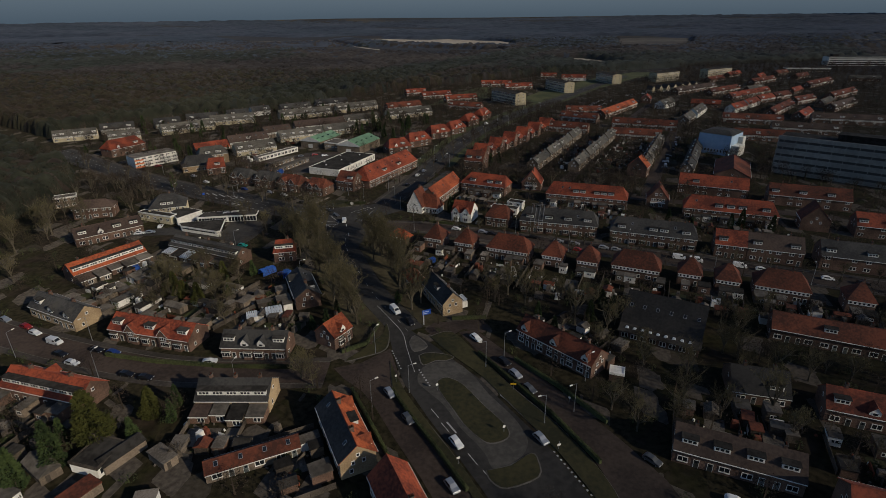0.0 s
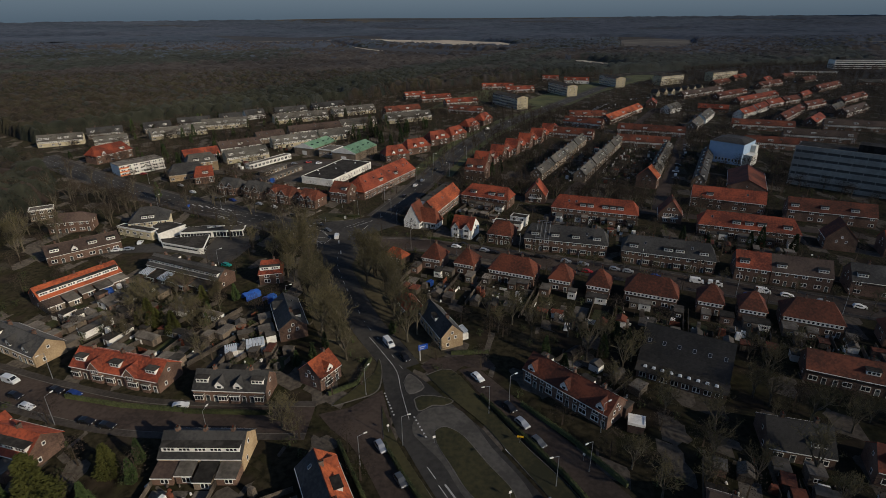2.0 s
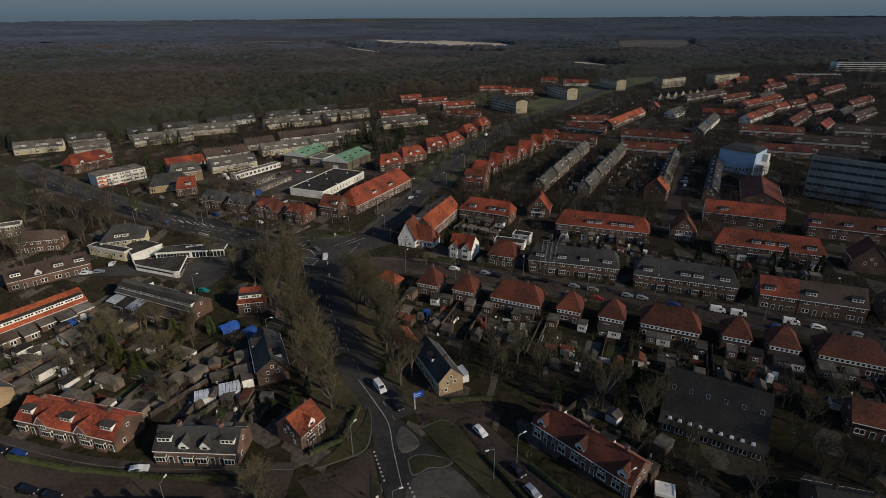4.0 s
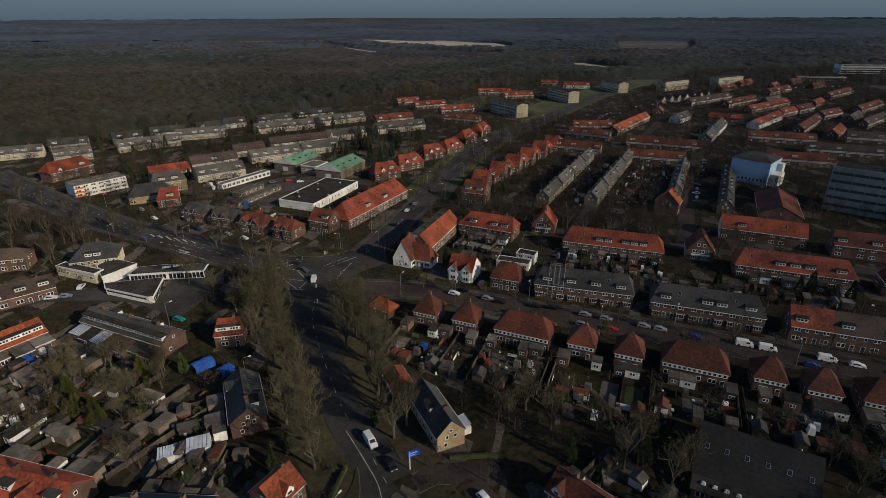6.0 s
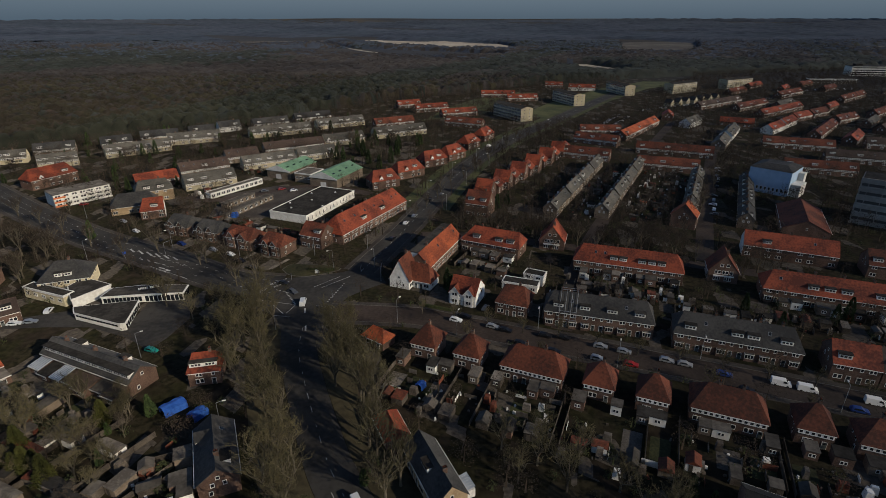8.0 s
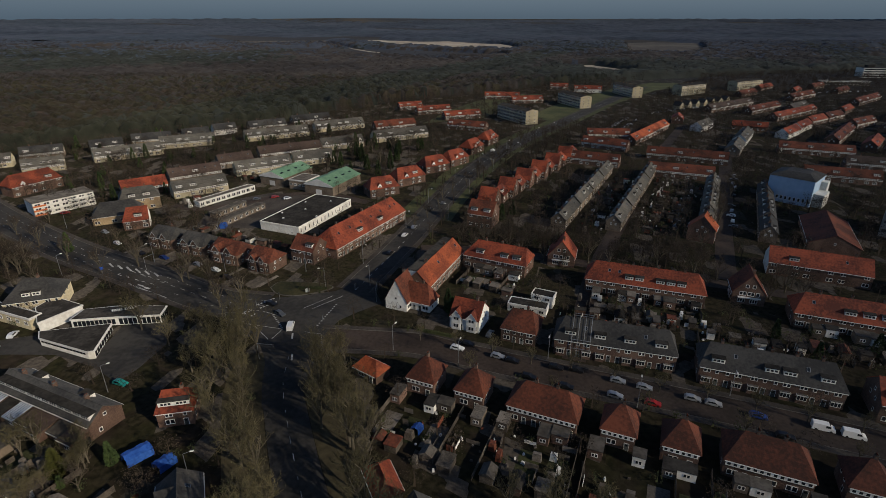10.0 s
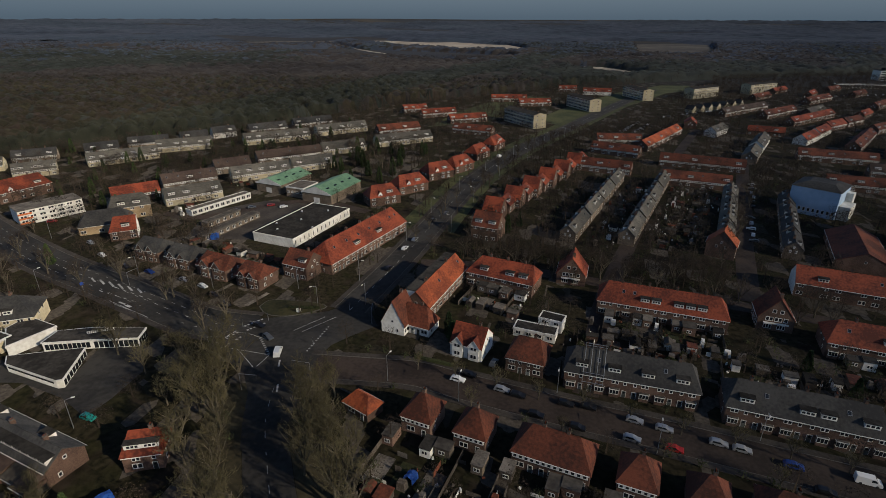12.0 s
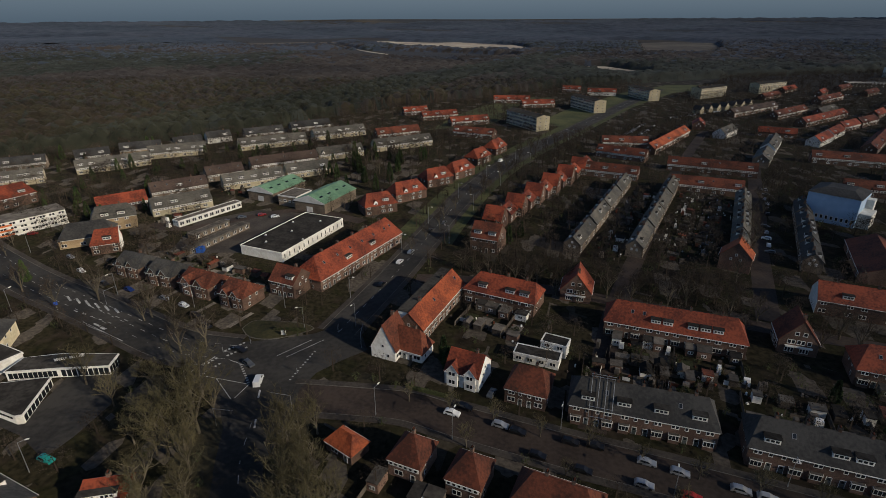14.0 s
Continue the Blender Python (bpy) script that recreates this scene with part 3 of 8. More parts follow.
def dormer(top, ch, xc, s, step, D, eave, ridge, k, roof, far):
    turn = 0 if s < 0 else 180
    if ch == "-":
        return
    if ch == "k":
        y, a = D * 0.22, math.degrees(math.atan(k))
        z = eave + (D / 2 - y) * k + 0.26
        sh = kept("skylight", lambda: Shape().box(-0.45, -0.6, 0, 0.45, 0.6, 0.05, 0).box(-0.37, -0.52, 0.05, 0.37, 0.52, 0.06, 1).mesh("skylight", METAL, GLASS))
        part("skylight", sh, top, pose(xc, s * y, z, 0, 0, turn) @ pose(0, 0, 0, a))
        return
    if ch == "g":
        w, hw, zb = 2.4, 1.1, eave + 0.1
        yf = D / 2 - 0.15
        za = min(zb + hw + 1.5, ridge - 0.3)
        yb = lambda z: D / 2 - (z - eave) / k
        sh = Shape()
        p = [(-w / 2, -yf, zb - 0.4), (w / 2, -yf, zb - 0.4), (w / 2, -yf, zb + hw), (0, -yf, za), (-w / 2, -yf, zb + hw)]
        q = [(-w / 2, -yb(zb + hw) + 0.3, zb - 0.4), (w / 2, -yb(zb + hw) + 0.3, zb - 0.4), (w / 2, -yb(zb + hw) + 0.3, zb + hw), (0, -yb(za) + 0.3, za), (-w / 2, -yb(zb + hw) + 0.3, zb + hw)]
        sh.solid(p + q, [(0, 1, 2, 3, 4), (1, 6, 7, 2), (5, 0, 4, 9), (2, 7, 8, 3), (4, 3, 8, 9)])
        ob = part("dormer", sh.mesh("gable_dormer", PAINT), top, pose(xc, 0, 0, 0, 0, turn), "gabled dormer with a white front")
        o = 0.3
        e0, e1 = (-w / 2 - o, zb + hw - o * (za - zb - hw) / (w / 2)), (w / 2 + o, zb + hw - o * (za - zb - hw) / (w / 2))
        rs = Shape()
        for (ex, ez), sg in ((e0, -1), (e1, 1)):
            a = [(ex, -yf - 0.2, ez), (0, -yf - 0.2, za), (0, -yb(za) + 0.5, za), (ex, -yb(ez) + 0.5, ez)]
            b = [(x, y, z + 0.16) for x, y, z in a]
            fs = [(0, 3, 2, 1), (4, 5, 6, 7), (0, 1, 5, 4), (1, 2, 6, 5), (2, 3, 7, 6), (3, 0, 4, 7)]
            rs.solid(a + b, fs if sg < 0 else [tuple(reversed(f)) for f in fs])
        part("dormer_roof", rs.mesh("dormer_roof", ROOF[roof]), ob)
        part("window", window_plain(1.3, 1.0), ob, pose(0, -yf, zb + 0.6))
        return
    w = step - 1.2 if ch in "sS" else min(3.3, step * 0.8)
    yf = D / 2 - (0.9 if ch in "sS" else 1.2)
    zb = eave + (D / 2 - yf) * k
    zt = ridge - 0.06 if ch == "S" else min(zb + 1.55, ridge - 0.1)
    yb = max(0.0, D / 2 - (zt - eave) / k)
    sh = Shape().box(-w / 2, -yf, zb - 0.3, w / 2, -yb, zt)
    if far:
        n = max(1, round(w / 1.3))
        for i in range(n):
            sh.box(-w / 2 + (i + 0.16) * w / n, -yf - 0.03, zb + 0.45, -w / 2 + (i + 0.84) * w / n, -yf + 0.02, zb + 1.25, 1)
    ob = part("dormer", sh.mesh("box_dormer", PAINT, GLASS), top, pose(xc, 0, 0, 0, 0, turn), "flat-roofed dormer clad in white boards")
    if far:
        ob.data.materials.append(BITUMEN)
        ob.data.polygons[1].material_index = 2
        return
    part("dormer_roof", Shape().box(-w / 2 - 0.2, -yf - 0.25, zt, w / 2 + 0.2, -yb + 0.1, zt + 0.16).mesh("dormer_roof", BITUMEN), ob)
    n = max(1, int(w // 3.0)) if ch in "sS" else 1
    for i in range(n):
        ww = min(w / n - 0.5, 2.6) if ch in "sS" else w - 0.4
        part("window", window_plain(round(ww, 1), 0.95), ob, pose(-w / 2 + (i + 0.5) * w / n, -yf, zb + 0.85))


def flat_block(x1, y1, x2, y2, D, h, wall, label, storeys=1, name="flat_roofed_building", category="building", bays=6, roof=BITUMEN, near=True, sides=(-1, 1), win=(1.8, 1.3), fascia=PAINT):
    """A flat-roofed block whose front wall foot runs from (x1, y1) to (x2, y2); it stands behind that line, to its left."""
    x1, y1, x2, y2, D, h = (v * K for v in (x1, y1, x2, y2, D, h))
    dx, dy = x2 - x1, y2 - y1
    L, ang = math.hypot(dx, dy), math.degrees(math.atan2(dy, dx))
    top = thing(name, flat((x1 + x2) / 2, (y1 + y2) / 2, ang), label, category)
    part("wall", Shape().box(-L / 2, 0, -0.3, L / 2, D, h).mesh("wall", wall), top)
    part("roof", Shape().box(-L / 2 + 0.25, 0.25, h, L / 2 - 0.25, D - 0.25, h + 0.12).mesh("roof", roof), top)
    rim = Shape()
    for b in ((-L / 2 - 0.12, -0.12, L / 2 + 0.12, 0.24), (-L / 2 - 0.12, D - 0.24, L / 2 + 0.12, D + 0.12), (-L / 2 - 0.12, 0.24, -L / 2 + 0.24, D - 0.24), (L / 2 - 0.24, 0.24, L / 2 + 0.12, D - 0.24)):
        rim.box(b[0], b[1], h - 0.45, b[2], b[3], h + 0.3)
    part("fascia", rim.mesh("fascia", fascia), top)
    sh = h / storeys
    for s in sides:
        for j in range(storeys):
            for i in range(bays):
                x = -L / 2 + (i + 0.5) * L / bays
                window(top, pose(x, 0 if s < 0 else D, (j + 0.55) * sh, 0, 0, 0 if s < 0 else 180), *win, near)
    return top


# ---- ground, roads, verges ----
def ground_sheet():
    s = Shape()
    rings, seg = [0, 60, 150, 300, 600, 1000, 1600, 2400, 3200, 3900, 4400, 4775], 72
    cy = 150.0
    s.v.append((0, cy, 0))
    for r in rings[1:]:
        for i in range(seg):
            a = 2 * math.pi * i / seg
            lift = max(0.0, (r - 2600) / 2200) ** 1.5 * 72 * (1 + 0.08 * math.sin(5 * a) + 0.06 * math.sin(11 * a + 1))
            s.v.append((r * math.cos(a), cy + r * math.sin(a), lift))
    for i in range(seg):
        s.f.append((0, 1 + i, 1 + (i + 1) % seg))
    for k in range(len(rings) - 2):
        b0, b1 = 1 + k * seg, 1 + (k + 1) * seg
        for i in range(seg):
            j = (i + 1) % seg
            s.f.append((b0 + i, b1 + i, b1 + j, b0 + j))
    s.m = [0] * len(s.f)
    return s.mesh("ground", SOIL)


tagged(new("ground", ground_sheet()), "bare winter soil, turf and haze-tinted distant heath between the houses", "ground", kind="structure")


def slab(name, poly, z, mat, label, category="road", low=-0.2):
    return tagged(new(name, Shape().prism(poly, low, z).mesh(name, mat)), label, category, kind="structure")


def offset_line(pts, d):
    out = []
    for i, p in enumerate(pts):
        a, b = Vector(pts[max(0, i - 1)]), Vector(pts[min(len(pts) - 1, i + 1)])
        w = (b - a).normalized()
        out.append((p[0] - d * w.y, p[1] + d * w.x))
    return out


def ribbon(name, pts, d0, d1, z, mat, label, category="road", low=-0.2):
    """A strip along a line, from d0 to d1 metres to its left."""
    a, b = offset_line(pts, d0), offset_line(pts, d1)
    s = Shape()
    n = len(pts)
    v = [(*p, z) for p in a] + [(*p, z) for p in b] + [(*p, low) for p in a] + [(*p, low) for p in b]
    f = [(i, i + 1, n + i + 1, n + i) for i in range(n - 1)]
    f += [(2 * n + i, 2 * n + i + 1, i + 1, i) for i in range(n - 1)] + [(n + i, n + i + 1, 3 * n + i + 1, 3 * n + i) for i in range(n - 1)]
    f += [(0, n, 3 * n, 2 * n), (n - 1, 3 * n - 1, 4 * n - 1, 2 * n - 1)]
    s.solid(v, f)
    return tagged(new(name, s.mesh(name, mat)), label, category, kind="structure")


def smooth(pts, n=4):
    out = []
    for i in range(len(pts) - 1):
        p = [Vector(pts[max(0, min(len(pts) - 1, i + k))]) for k in (-1, 0, 1, 2)]
        for j in range(n):
            t = j / n
            q = 0.5 * (2 * p[1] + (p[2] - p[0]) * t + (2 * p[0] - 5 * p[1] + 4 * p[2] - p[3]) * t * t + (3 * p[1] - p[0] - 3 * p[2] + p[3]) * t ** 3)
            out.append((q.x, q.y))
    return out + [tuple(pts[-1])]


STREETS = {
    "street": ([(-30, 187), (-14, 185.4), (-4, 184), (5, 180.2), (26, 172), (42, 166.3), (60, 159.4), (80, 151.5), (110, 139), (150, 123), (200, 103)], 8.6, CLINKER, True),
    "left_street": ([(-160, 140), (-135, 127), (-118, 117.5), (-100, 110.5), (-80, 103.5), (-62, 98.8), (-46, 97.6), (-26, 97.2)], 7.6, CLINKER, True),
    "boulevard": ([(-24, 212), (-13, 245), (-5, 272), (3, 300), (16, 340), (35, 383), (61, 430), (82, 462), (112, 512), (160, 590), (230, 700)], 9.0, ASPHALT, True),
    "west_road": ([(-48, 203), (-62, 206), (-77, 214), (-98, 226), (-120, 238), (-142, 252), (-175, 275), (-230, 318)], 12.0, ASPHALT, True),
    "main_road": ([(-9, 113.5), (-13.2, 121.5), (-19, 131.5), (-24, 143), (-29.5, 157), (-33.5, 169), (-35, 181)], 8.4, ASPHALT, False),
    "side_road": ([(32, 177), (42, 205), (50, 225), (62, 250), (85, 295), (107, 340), (140, 400), (180, 470)], 5.5, CLINKER, False),
    "cross_road": ([(-6, 243), (20, 240), (50, 229), (80, 217), (110, 205), (150, 188)], 5.5, CLINKER, False),
    "east_lane": ([(88, 218), (110, 265), (128, 300), (150, 345), (170, 385)], 6.0, CLINKER, False),
    "north_lane": ([(-30, 292), (-60, 306), (-95, 285), (-112, 290)], 5.0, CLINKER, False),
}
for key, (line, width, mat, walks) in STREETS.items():
    pts, width = smooth(plan(line)), width * K
    lab = "brown brick-paved street" if mat is CLINKER else "worn grey asphalt road"
    ribbon("road", pts, -width / 2, width / 2, 0.04 + 0.006 * (len(key) % 4), mat, lab)
    if walks:
        for s in (-1, 1):
            a, b = sorted((s * width / 2, s * (width / 2 + 0.16)))
            ribbon("kerb", pts, a, b, 0.16, KERB, "pale concrete kerb along the road", "kerb")
            a, b = sorted((s * (width / 2 + 0.16), s * (width / 2 + 2.2)))
            ribbon("pavement", pts, a, b, 0.14, SLAB, "grey slab pavement beside the street", "pavement")
    if key in ("main_road", "boulevard", "west_road"):
        mk = Shape()
        for off in ((0.0,) if key != "west_road" else (-3.6, 0.0, 3.6)):
            q = offset_line(pts, off)
            run = 0.0
            for p0, p1 in zip(q, q[1:]):
                p0, p1 = Vector(p0), Vector(p1)
                seg = (p1 - p0).length
                w = (p1 - p0) / seg
                sd = Vector((-w.y, w.x)) * 0.07
                d = (-run) % 6.0
                while d < seg:
                    e = min(seg, d + 2.6)
                    mk.face([(*(p0 + w * d - sd), 0.074), (*(p0 + w * e - sd), 0.074), (*(p0 + w * e + sd), 0.074), (*(p0 + w * d + sd), 0.074)])
                    d += 6.0
                run += seg
        tagged(new("lane_marking", mk.mesh("lane_marking", MARK)), "worn white dashed line on asphalt", "road marking", kind="structure")

for d0, d1 in ((7.6, 16.0), (-13.5, -7.6)):
    ribbon("verge", smooth(plan(STREETS["boulevard"][0][2:])), d0, d1, 0.035, FIELD, "mown grass verge along the boulevard", "grass")

for d0, d1 in ((5.6, 16.0), (-15.0, -5.6)):
    ribbon("verge", smooth(plan(STREETS["main_road"][0])), d0, d1, 0.035, LITTER, "brown verge of grass and leaf litter under the avenue", "grass")

POLY = {
    "asphalt_main": [(7.8, 61.2), (5.7, 65.5), (1.2, 74.0), (-3.3, 82.2), (-6.0, 87.7), (-8.6, 92.8), (-10.4, 98.4), (-11.9, 104.3), (-13.2, 110.3), (-14.5, 115.5), (-13.8, 116.8), (-11.5, 117.0), (-9.1, 114.8), (-3.5, 108.6), (1.8, 101.6), (7.7, 94.0), (12.7, 84.9), (16.7, 78.0), (19.8, 72.3), (22.6, 65.5), (24.2, 61.0)],
    "left_service": [(-24.8, 98.7), (-18.8, 100.7), (-12.8, 106.0), (-10.7, 98.4), (-8.7, 90.9), (-11.5, 91.0), (-7.4, 84.3), (-2.5, 76.2), (2.2, 67.9), (4.3, 63.2), (5.4, 60.7), (-0.9, 60.8), (-4.7, 68.3), (-9.2, 76.3), (-14.6, 86.6), (-17.4, 90.7), (-21.6, 94.6)],
    "right_service": [(3.7, 112.9), (7.7, 113.9), (14.9, 103.5), (24.8, 88.5), (32.4, 75.6), (37.1, 66.4), (38.5, 60.8), (28.7, 60.9), (26.1, 71.3), (21.1, 81.5), (13.7, 93.1), (8.3, 103.7)],
    "verge_right": [(-3.6, 111.1), (2.0, 113.0), (8.3, 102.3), (13.6, 92.4), (20.9, 80.9), (25.9, 70.5), (28.1, 62.0), (25.0, 61.8), (23.1, 65.9), (20.2, 73.0), (16.9, 79.1), (13.1, 85.9), (8.0, 95.2), (2.0, 102.9)],
    "verge_left": [(-12.4, 101.0), (-8.4, 90.6), (-3.3, 81.0), (1.2, 73.1), (5.6, 64.3), (7.3, 60.7), (5.4, 60.7), (3.8, 64.4), (1.1, 69.2), (-3.0, 76.8), (-7.6, 84.9), (-10.8, 90.2)],
    "island": [(-1.6, 93.8), (-0.4, 94.8), (1.1, 94.7), (4.0, 92.3), (8.1, 85.5), (11.4, 80.2), (12.1, 77.4), (10.9, 75.8), (8.3, 75.1), (6.4, 76.4), (3.5, 80.3), (1.0, 85.6), (-1.2, 90.6)],
    "island_top": [(-6.0, 103.0), (-4.9, 99.3), (-2.0, 100.9), (0.6, 101.0), (2.3, 102.5), (-1.3, 104.0), (-4.5, 104.1)],
    "island_low": [(6.8, 68.8), (11.2, 70.1), (15.4, 72.8), (16.4, 71.0), (15.9, 67.3), (10.1, 64.9), (7.5, 66.5)],
    "tri_top": [(-8.5, 108.5), (-7.0, 104.6), (-3.8, 106.9), (-7.2, 111.6)],
    "verge_corner": [(-20.1, 104.7), (-17.4, 109.0), (-15.0, 112.8), (-14.6, 117.4), (-13.4, 112.5), (-13.3, 107.2), (-14.6, 104.7), (-17.7, 103.1), (-22.7, 101.1)],
    "bridge_side": [(-4.9, 114.5), (-2.5, 117.4), (4.9, 118.3), (9.9, 118.6), (12.0, 114.3), (9.4, 112.5), (4.8, 114.4), (-0.1, 109.1), (-2.4, 110.5)],
    "junction": [(-55.2, 195.0), (-55.2, 199.3), (-50.6, 206.4), (-45.5, 207.7), (-37.4, 209.0), (-29.5, 211.6), (-24.6, 215.7), (-17.9, 211.2), (-15.5, 204.2), (-21.4, 199.5), (-25.7, 195.2), (-28.0, 189.2), (-27.7, 183.7), (-28.1, 177.1), (-28.5, 171.2), (-28.9, 165.9), (-29.1, 160.8), (-35.7, 160.8), (-37.9, 168.4), (-39.8, 177.0), (-43.0, 183.6), (-46.8, 187.2), (-51.3, 189.0)],
    "plaza": [(-101.5, 188.2), (-84.8, 181.2), (-80.8, 181.2), (-81.5, 195.1), (-72.7, 198.7), (-66.1, 184.2), (-67.8, 174.8), (-69.8, 169.1), (-78.5, 175.0), (-90.3, 179.8), (-101.3, 180.0), (-111.7, 179.2), (-118.5, 175.7), (-124.3, 183.6), (-110.8, 185.0)],
}
POLY = {key: plan(poly) for key, poly in POLY.items()}
slab("road", POLY["asphalt_main"], 0.05, ASPHALT, "dual carriageway of worn asphalt round a long island")
slab("road", POLY["junction"], 0.058, ASPHALT, "wide asphalt crossroads")
slab("service_road", POLY["left_service"], 0.042, CLINKER, "brown brick service road beside the main road")
slab("service_road", POLY["right_service"], 0.042, CLINKER, "brown brick service road beside the main road")
slab("footpath", POLY["bridge_side"], 0.036, CLINKER, "brown brick path under trees", "path")
slab("car_park", POLY["plaza"], 0.034, ASPHALT, "dark asphalt forecourt of the showroom", "car park")


def kerbed(key, mat, label, wide=0.35, h=0.14):
    poly = POLY[key]
    c = Vector((sum(p[0] for p in poly) / len(poly), sum(p[1] for p in poly) / len(poly)))
    closed = smooth(poly + [poly[0]], 3)[:-1]
    slab("kerb", closed, h, KERB, "pale kerb round a grass island", "kerb")
    inner = []
    for p in closed:
        v = Vector(p) - c
        inner.append(tuple(c + v * max(0.2, 1 - wide / max(v.length, 0.6))))
    slab("traffic_island", inner, h + 0.05, mat, label, "traffic island")


kerbed("island", GRASS, "long oval traffic island of winter grass")
kerbed("island_top", GRASS, "small grass traffic island")
kerbed("island_low", GRASS, "small grass traffic island")
kerbed("tri_top", PALE_ASPHALT, "paved triangular traffic island")
kerbed("verge_corner", GRASS, "grass verge at the street corner")
POLY["verge_north"] = plan([(-49.3, 213.6), (-46.0, 209.6), (-40.1, 208.6), (-33.8, 211.2), (-30.6, 213.9), (-35.3, 216.5), (-43.5, 217.6), (-47.8, 217.3)])
kerbed("verge_north", GRASS, "grass verge at the crossroads")
kerbed("verge_right", GRASS, "grass verge between main and service road")
kerbed("verge_left", GRASS, "hedged grass verge between main and service road")
# pale paved turning loops round the island
LOOP = [(-5.9, 95.5), (-4.8, 98.6), (-1.6, 100.5), (2.8, 100.2), (6.3, 95.3), (9.1, 89.2), (12.8, 83.1), (14.4, 79.5), (15.2, 75.8), (13.9, 72.5), (11.2, 70.1), (8.7, 69.1), (7.7, 70.3), (7.3, 72.1), (5.8, 75.1), (3.0, 79.2), (-0.1, 85.7), (-3.5, 90.1), (-5.6, 93.0)]
slab("paved_loop", smooth(plan(LOOP + LOOP[:1]), 3)[:-1], 0.062, PALE_ASPHALT, "pale concrete overrun apron round the island", "road")


def stripes(name, spots, label):
    s = Shape()
    for x, y, ang, ln, wd in spots:
        m, ln, wd = flat(x * K, y * K, ang), ln * K, wd * K
        s.face([m @ Vector(p) for p in ((-ln / 2, -wd / 2, 0.076), (ln / 2, -wd / 2, 0.076), (ln / 2, wd / 2, 0.076), (-ln / 2, wd / 2, 0.076))])
    tagged(new(name, s.mesh(name, MARK)), label, "road marking", kind="structure")


def painted(name, x0, y0, x1, y1, wide, label, dash=0.0, gap=0.0):
    """A painted line from one point of the plan to another, in one run or in dashes."""
    L, ang = math.hypot(x1 - x0, y1 - y0), math.degrees(math.atan2(y1 - y0, x1 - x0))
    n = max(1, round(L / (dash + gap))) if dash else 1
    ln = dash or L
    stripes(name, [(x0 + (x1 - x0) * (i + 0.5) / n, y0 + (y1 - y0) * (i + 0.5) / n, ang, ln, wide) for i in range(n)], label)


stripes("chevron_marking", [(-105.0 + 3.55 * i, 229.4 - 1.36 * i, -44, 4.6 - 0.35 * abs(i - 2), 0.55) for i in range(6)], "white hatched chevrons on the road")
for dx, dy in ((0, 0), (1.6, -2.2)):
    painted("crossing_marking", -53.6 + dx, 195.4 + dy, -50.4 + dx, 201.0 + dy, 0.6, "white blocks of a cycle crossing", 0.55, 0.45)
    painted("crossing_marking", -50.0 + dx * 0.8, 203.4 + dy * 0.9, -46.1 + dx * 0.8, 207.3 + dy * 0.9, 0.6, "white blocks of a cycle crossing", 0.55, 0.45)
painted("stop_line", -54.4, 195.2, -51.2, 201.2, 0.4, "solid white stop line")
painted("turning_dots", -44.2, 198.4, -39.6, 191.1, 0.5, "white guide dots across the crossroads", 0.4, 0.6)
painted("turning_dots", -31.1, 192.1, -27.9, 204.0, 0.45, "white guide dots across the crossroads", 0.4, 0.7)
for x0, y0, x1, y1 in ((-107.4, 223.5, -82.4, 210.7), (-36.6, 201.6, -30.0, 208.4), (-34.3, 201.1, -26.9, 208.5), (-50.9, 193.8, -39.5, 190.9), (-39.5, 190.9, -41.0, 186.3), (-47.5, 200.0, -42.0, 197.4), (-92.8, 216.7, -77.0, 207.6), (-47.5, 192.8, -41.8, 186.1)):
    painted("lane_marking", x0, y0, x1, y1, 0.16, "thin white lane line on the crossroads")
for x0, y0, x1, y1 in ((-100, 223.0, -84, 215.6), (-97, 225.4, -80, 216.6)):
    painted("lane_marking", x0, y0, x1, y1, 0.22, "short white lane dashes", 1.6, 1.9)
stripes("arrow_marking", [(-88.2, 215.2, -28, 2.8, 0.5), (-85.6, 213.6, -28, 2.2, 0.8), (-36.2, 187.6, 100, 2.6, 0.4), (-34.0, 178.6, 102, 2.6, 0.4)], "white lane arrows on the asphalt")
stripes("give_way_marking", [(-12.2 + 0.35 * i, 105 - 0.95 * i, -70, 0.42, 0.34) for i in range(8)], "white give-way teeth")
stripes("give_way_marking", [(19.5 + 0.42 * i, 73 - 0.95 * i, -66, 0.42, 0.34) for i in range(12)], "white give-way teeth")
stripes("give_way_marking", [(-5.6 + 0.4 * i, 97.6 - 0.9 * i, -66, 0.42, 0.34) for i in range(7)], "white give-way teeth")
stripes("arrow_marking", [(1.2, 79.5, -60, 3.4, 0.35), (4.2, 80.2, -60, 3.4, 0.35), (12.4, 87.5, -58, 3.4, 0.35), (14, 86.2, -58, 3.4, 0.35), (-2.0, 83.5, -60, 3, 0.14), (0.0, 79.5, -60, 3, 0.14), (2.4, 75.6, -60, 3, 0.14), (4.8, 71.5, -60, 3, 0.14), (7.2, 67.6, -60, 3, 0.14)], "white lane arrows and dashes")
ribbon("edge_line", smooth(plan([(-6.6, 97), (-8.8, 106), (-10.2, 112.5), (-13.3, 118.5), (-18, 126.5)])), -0.08, 0.08, 0.078, MARK, "white edge line", "road marking", 0.06)


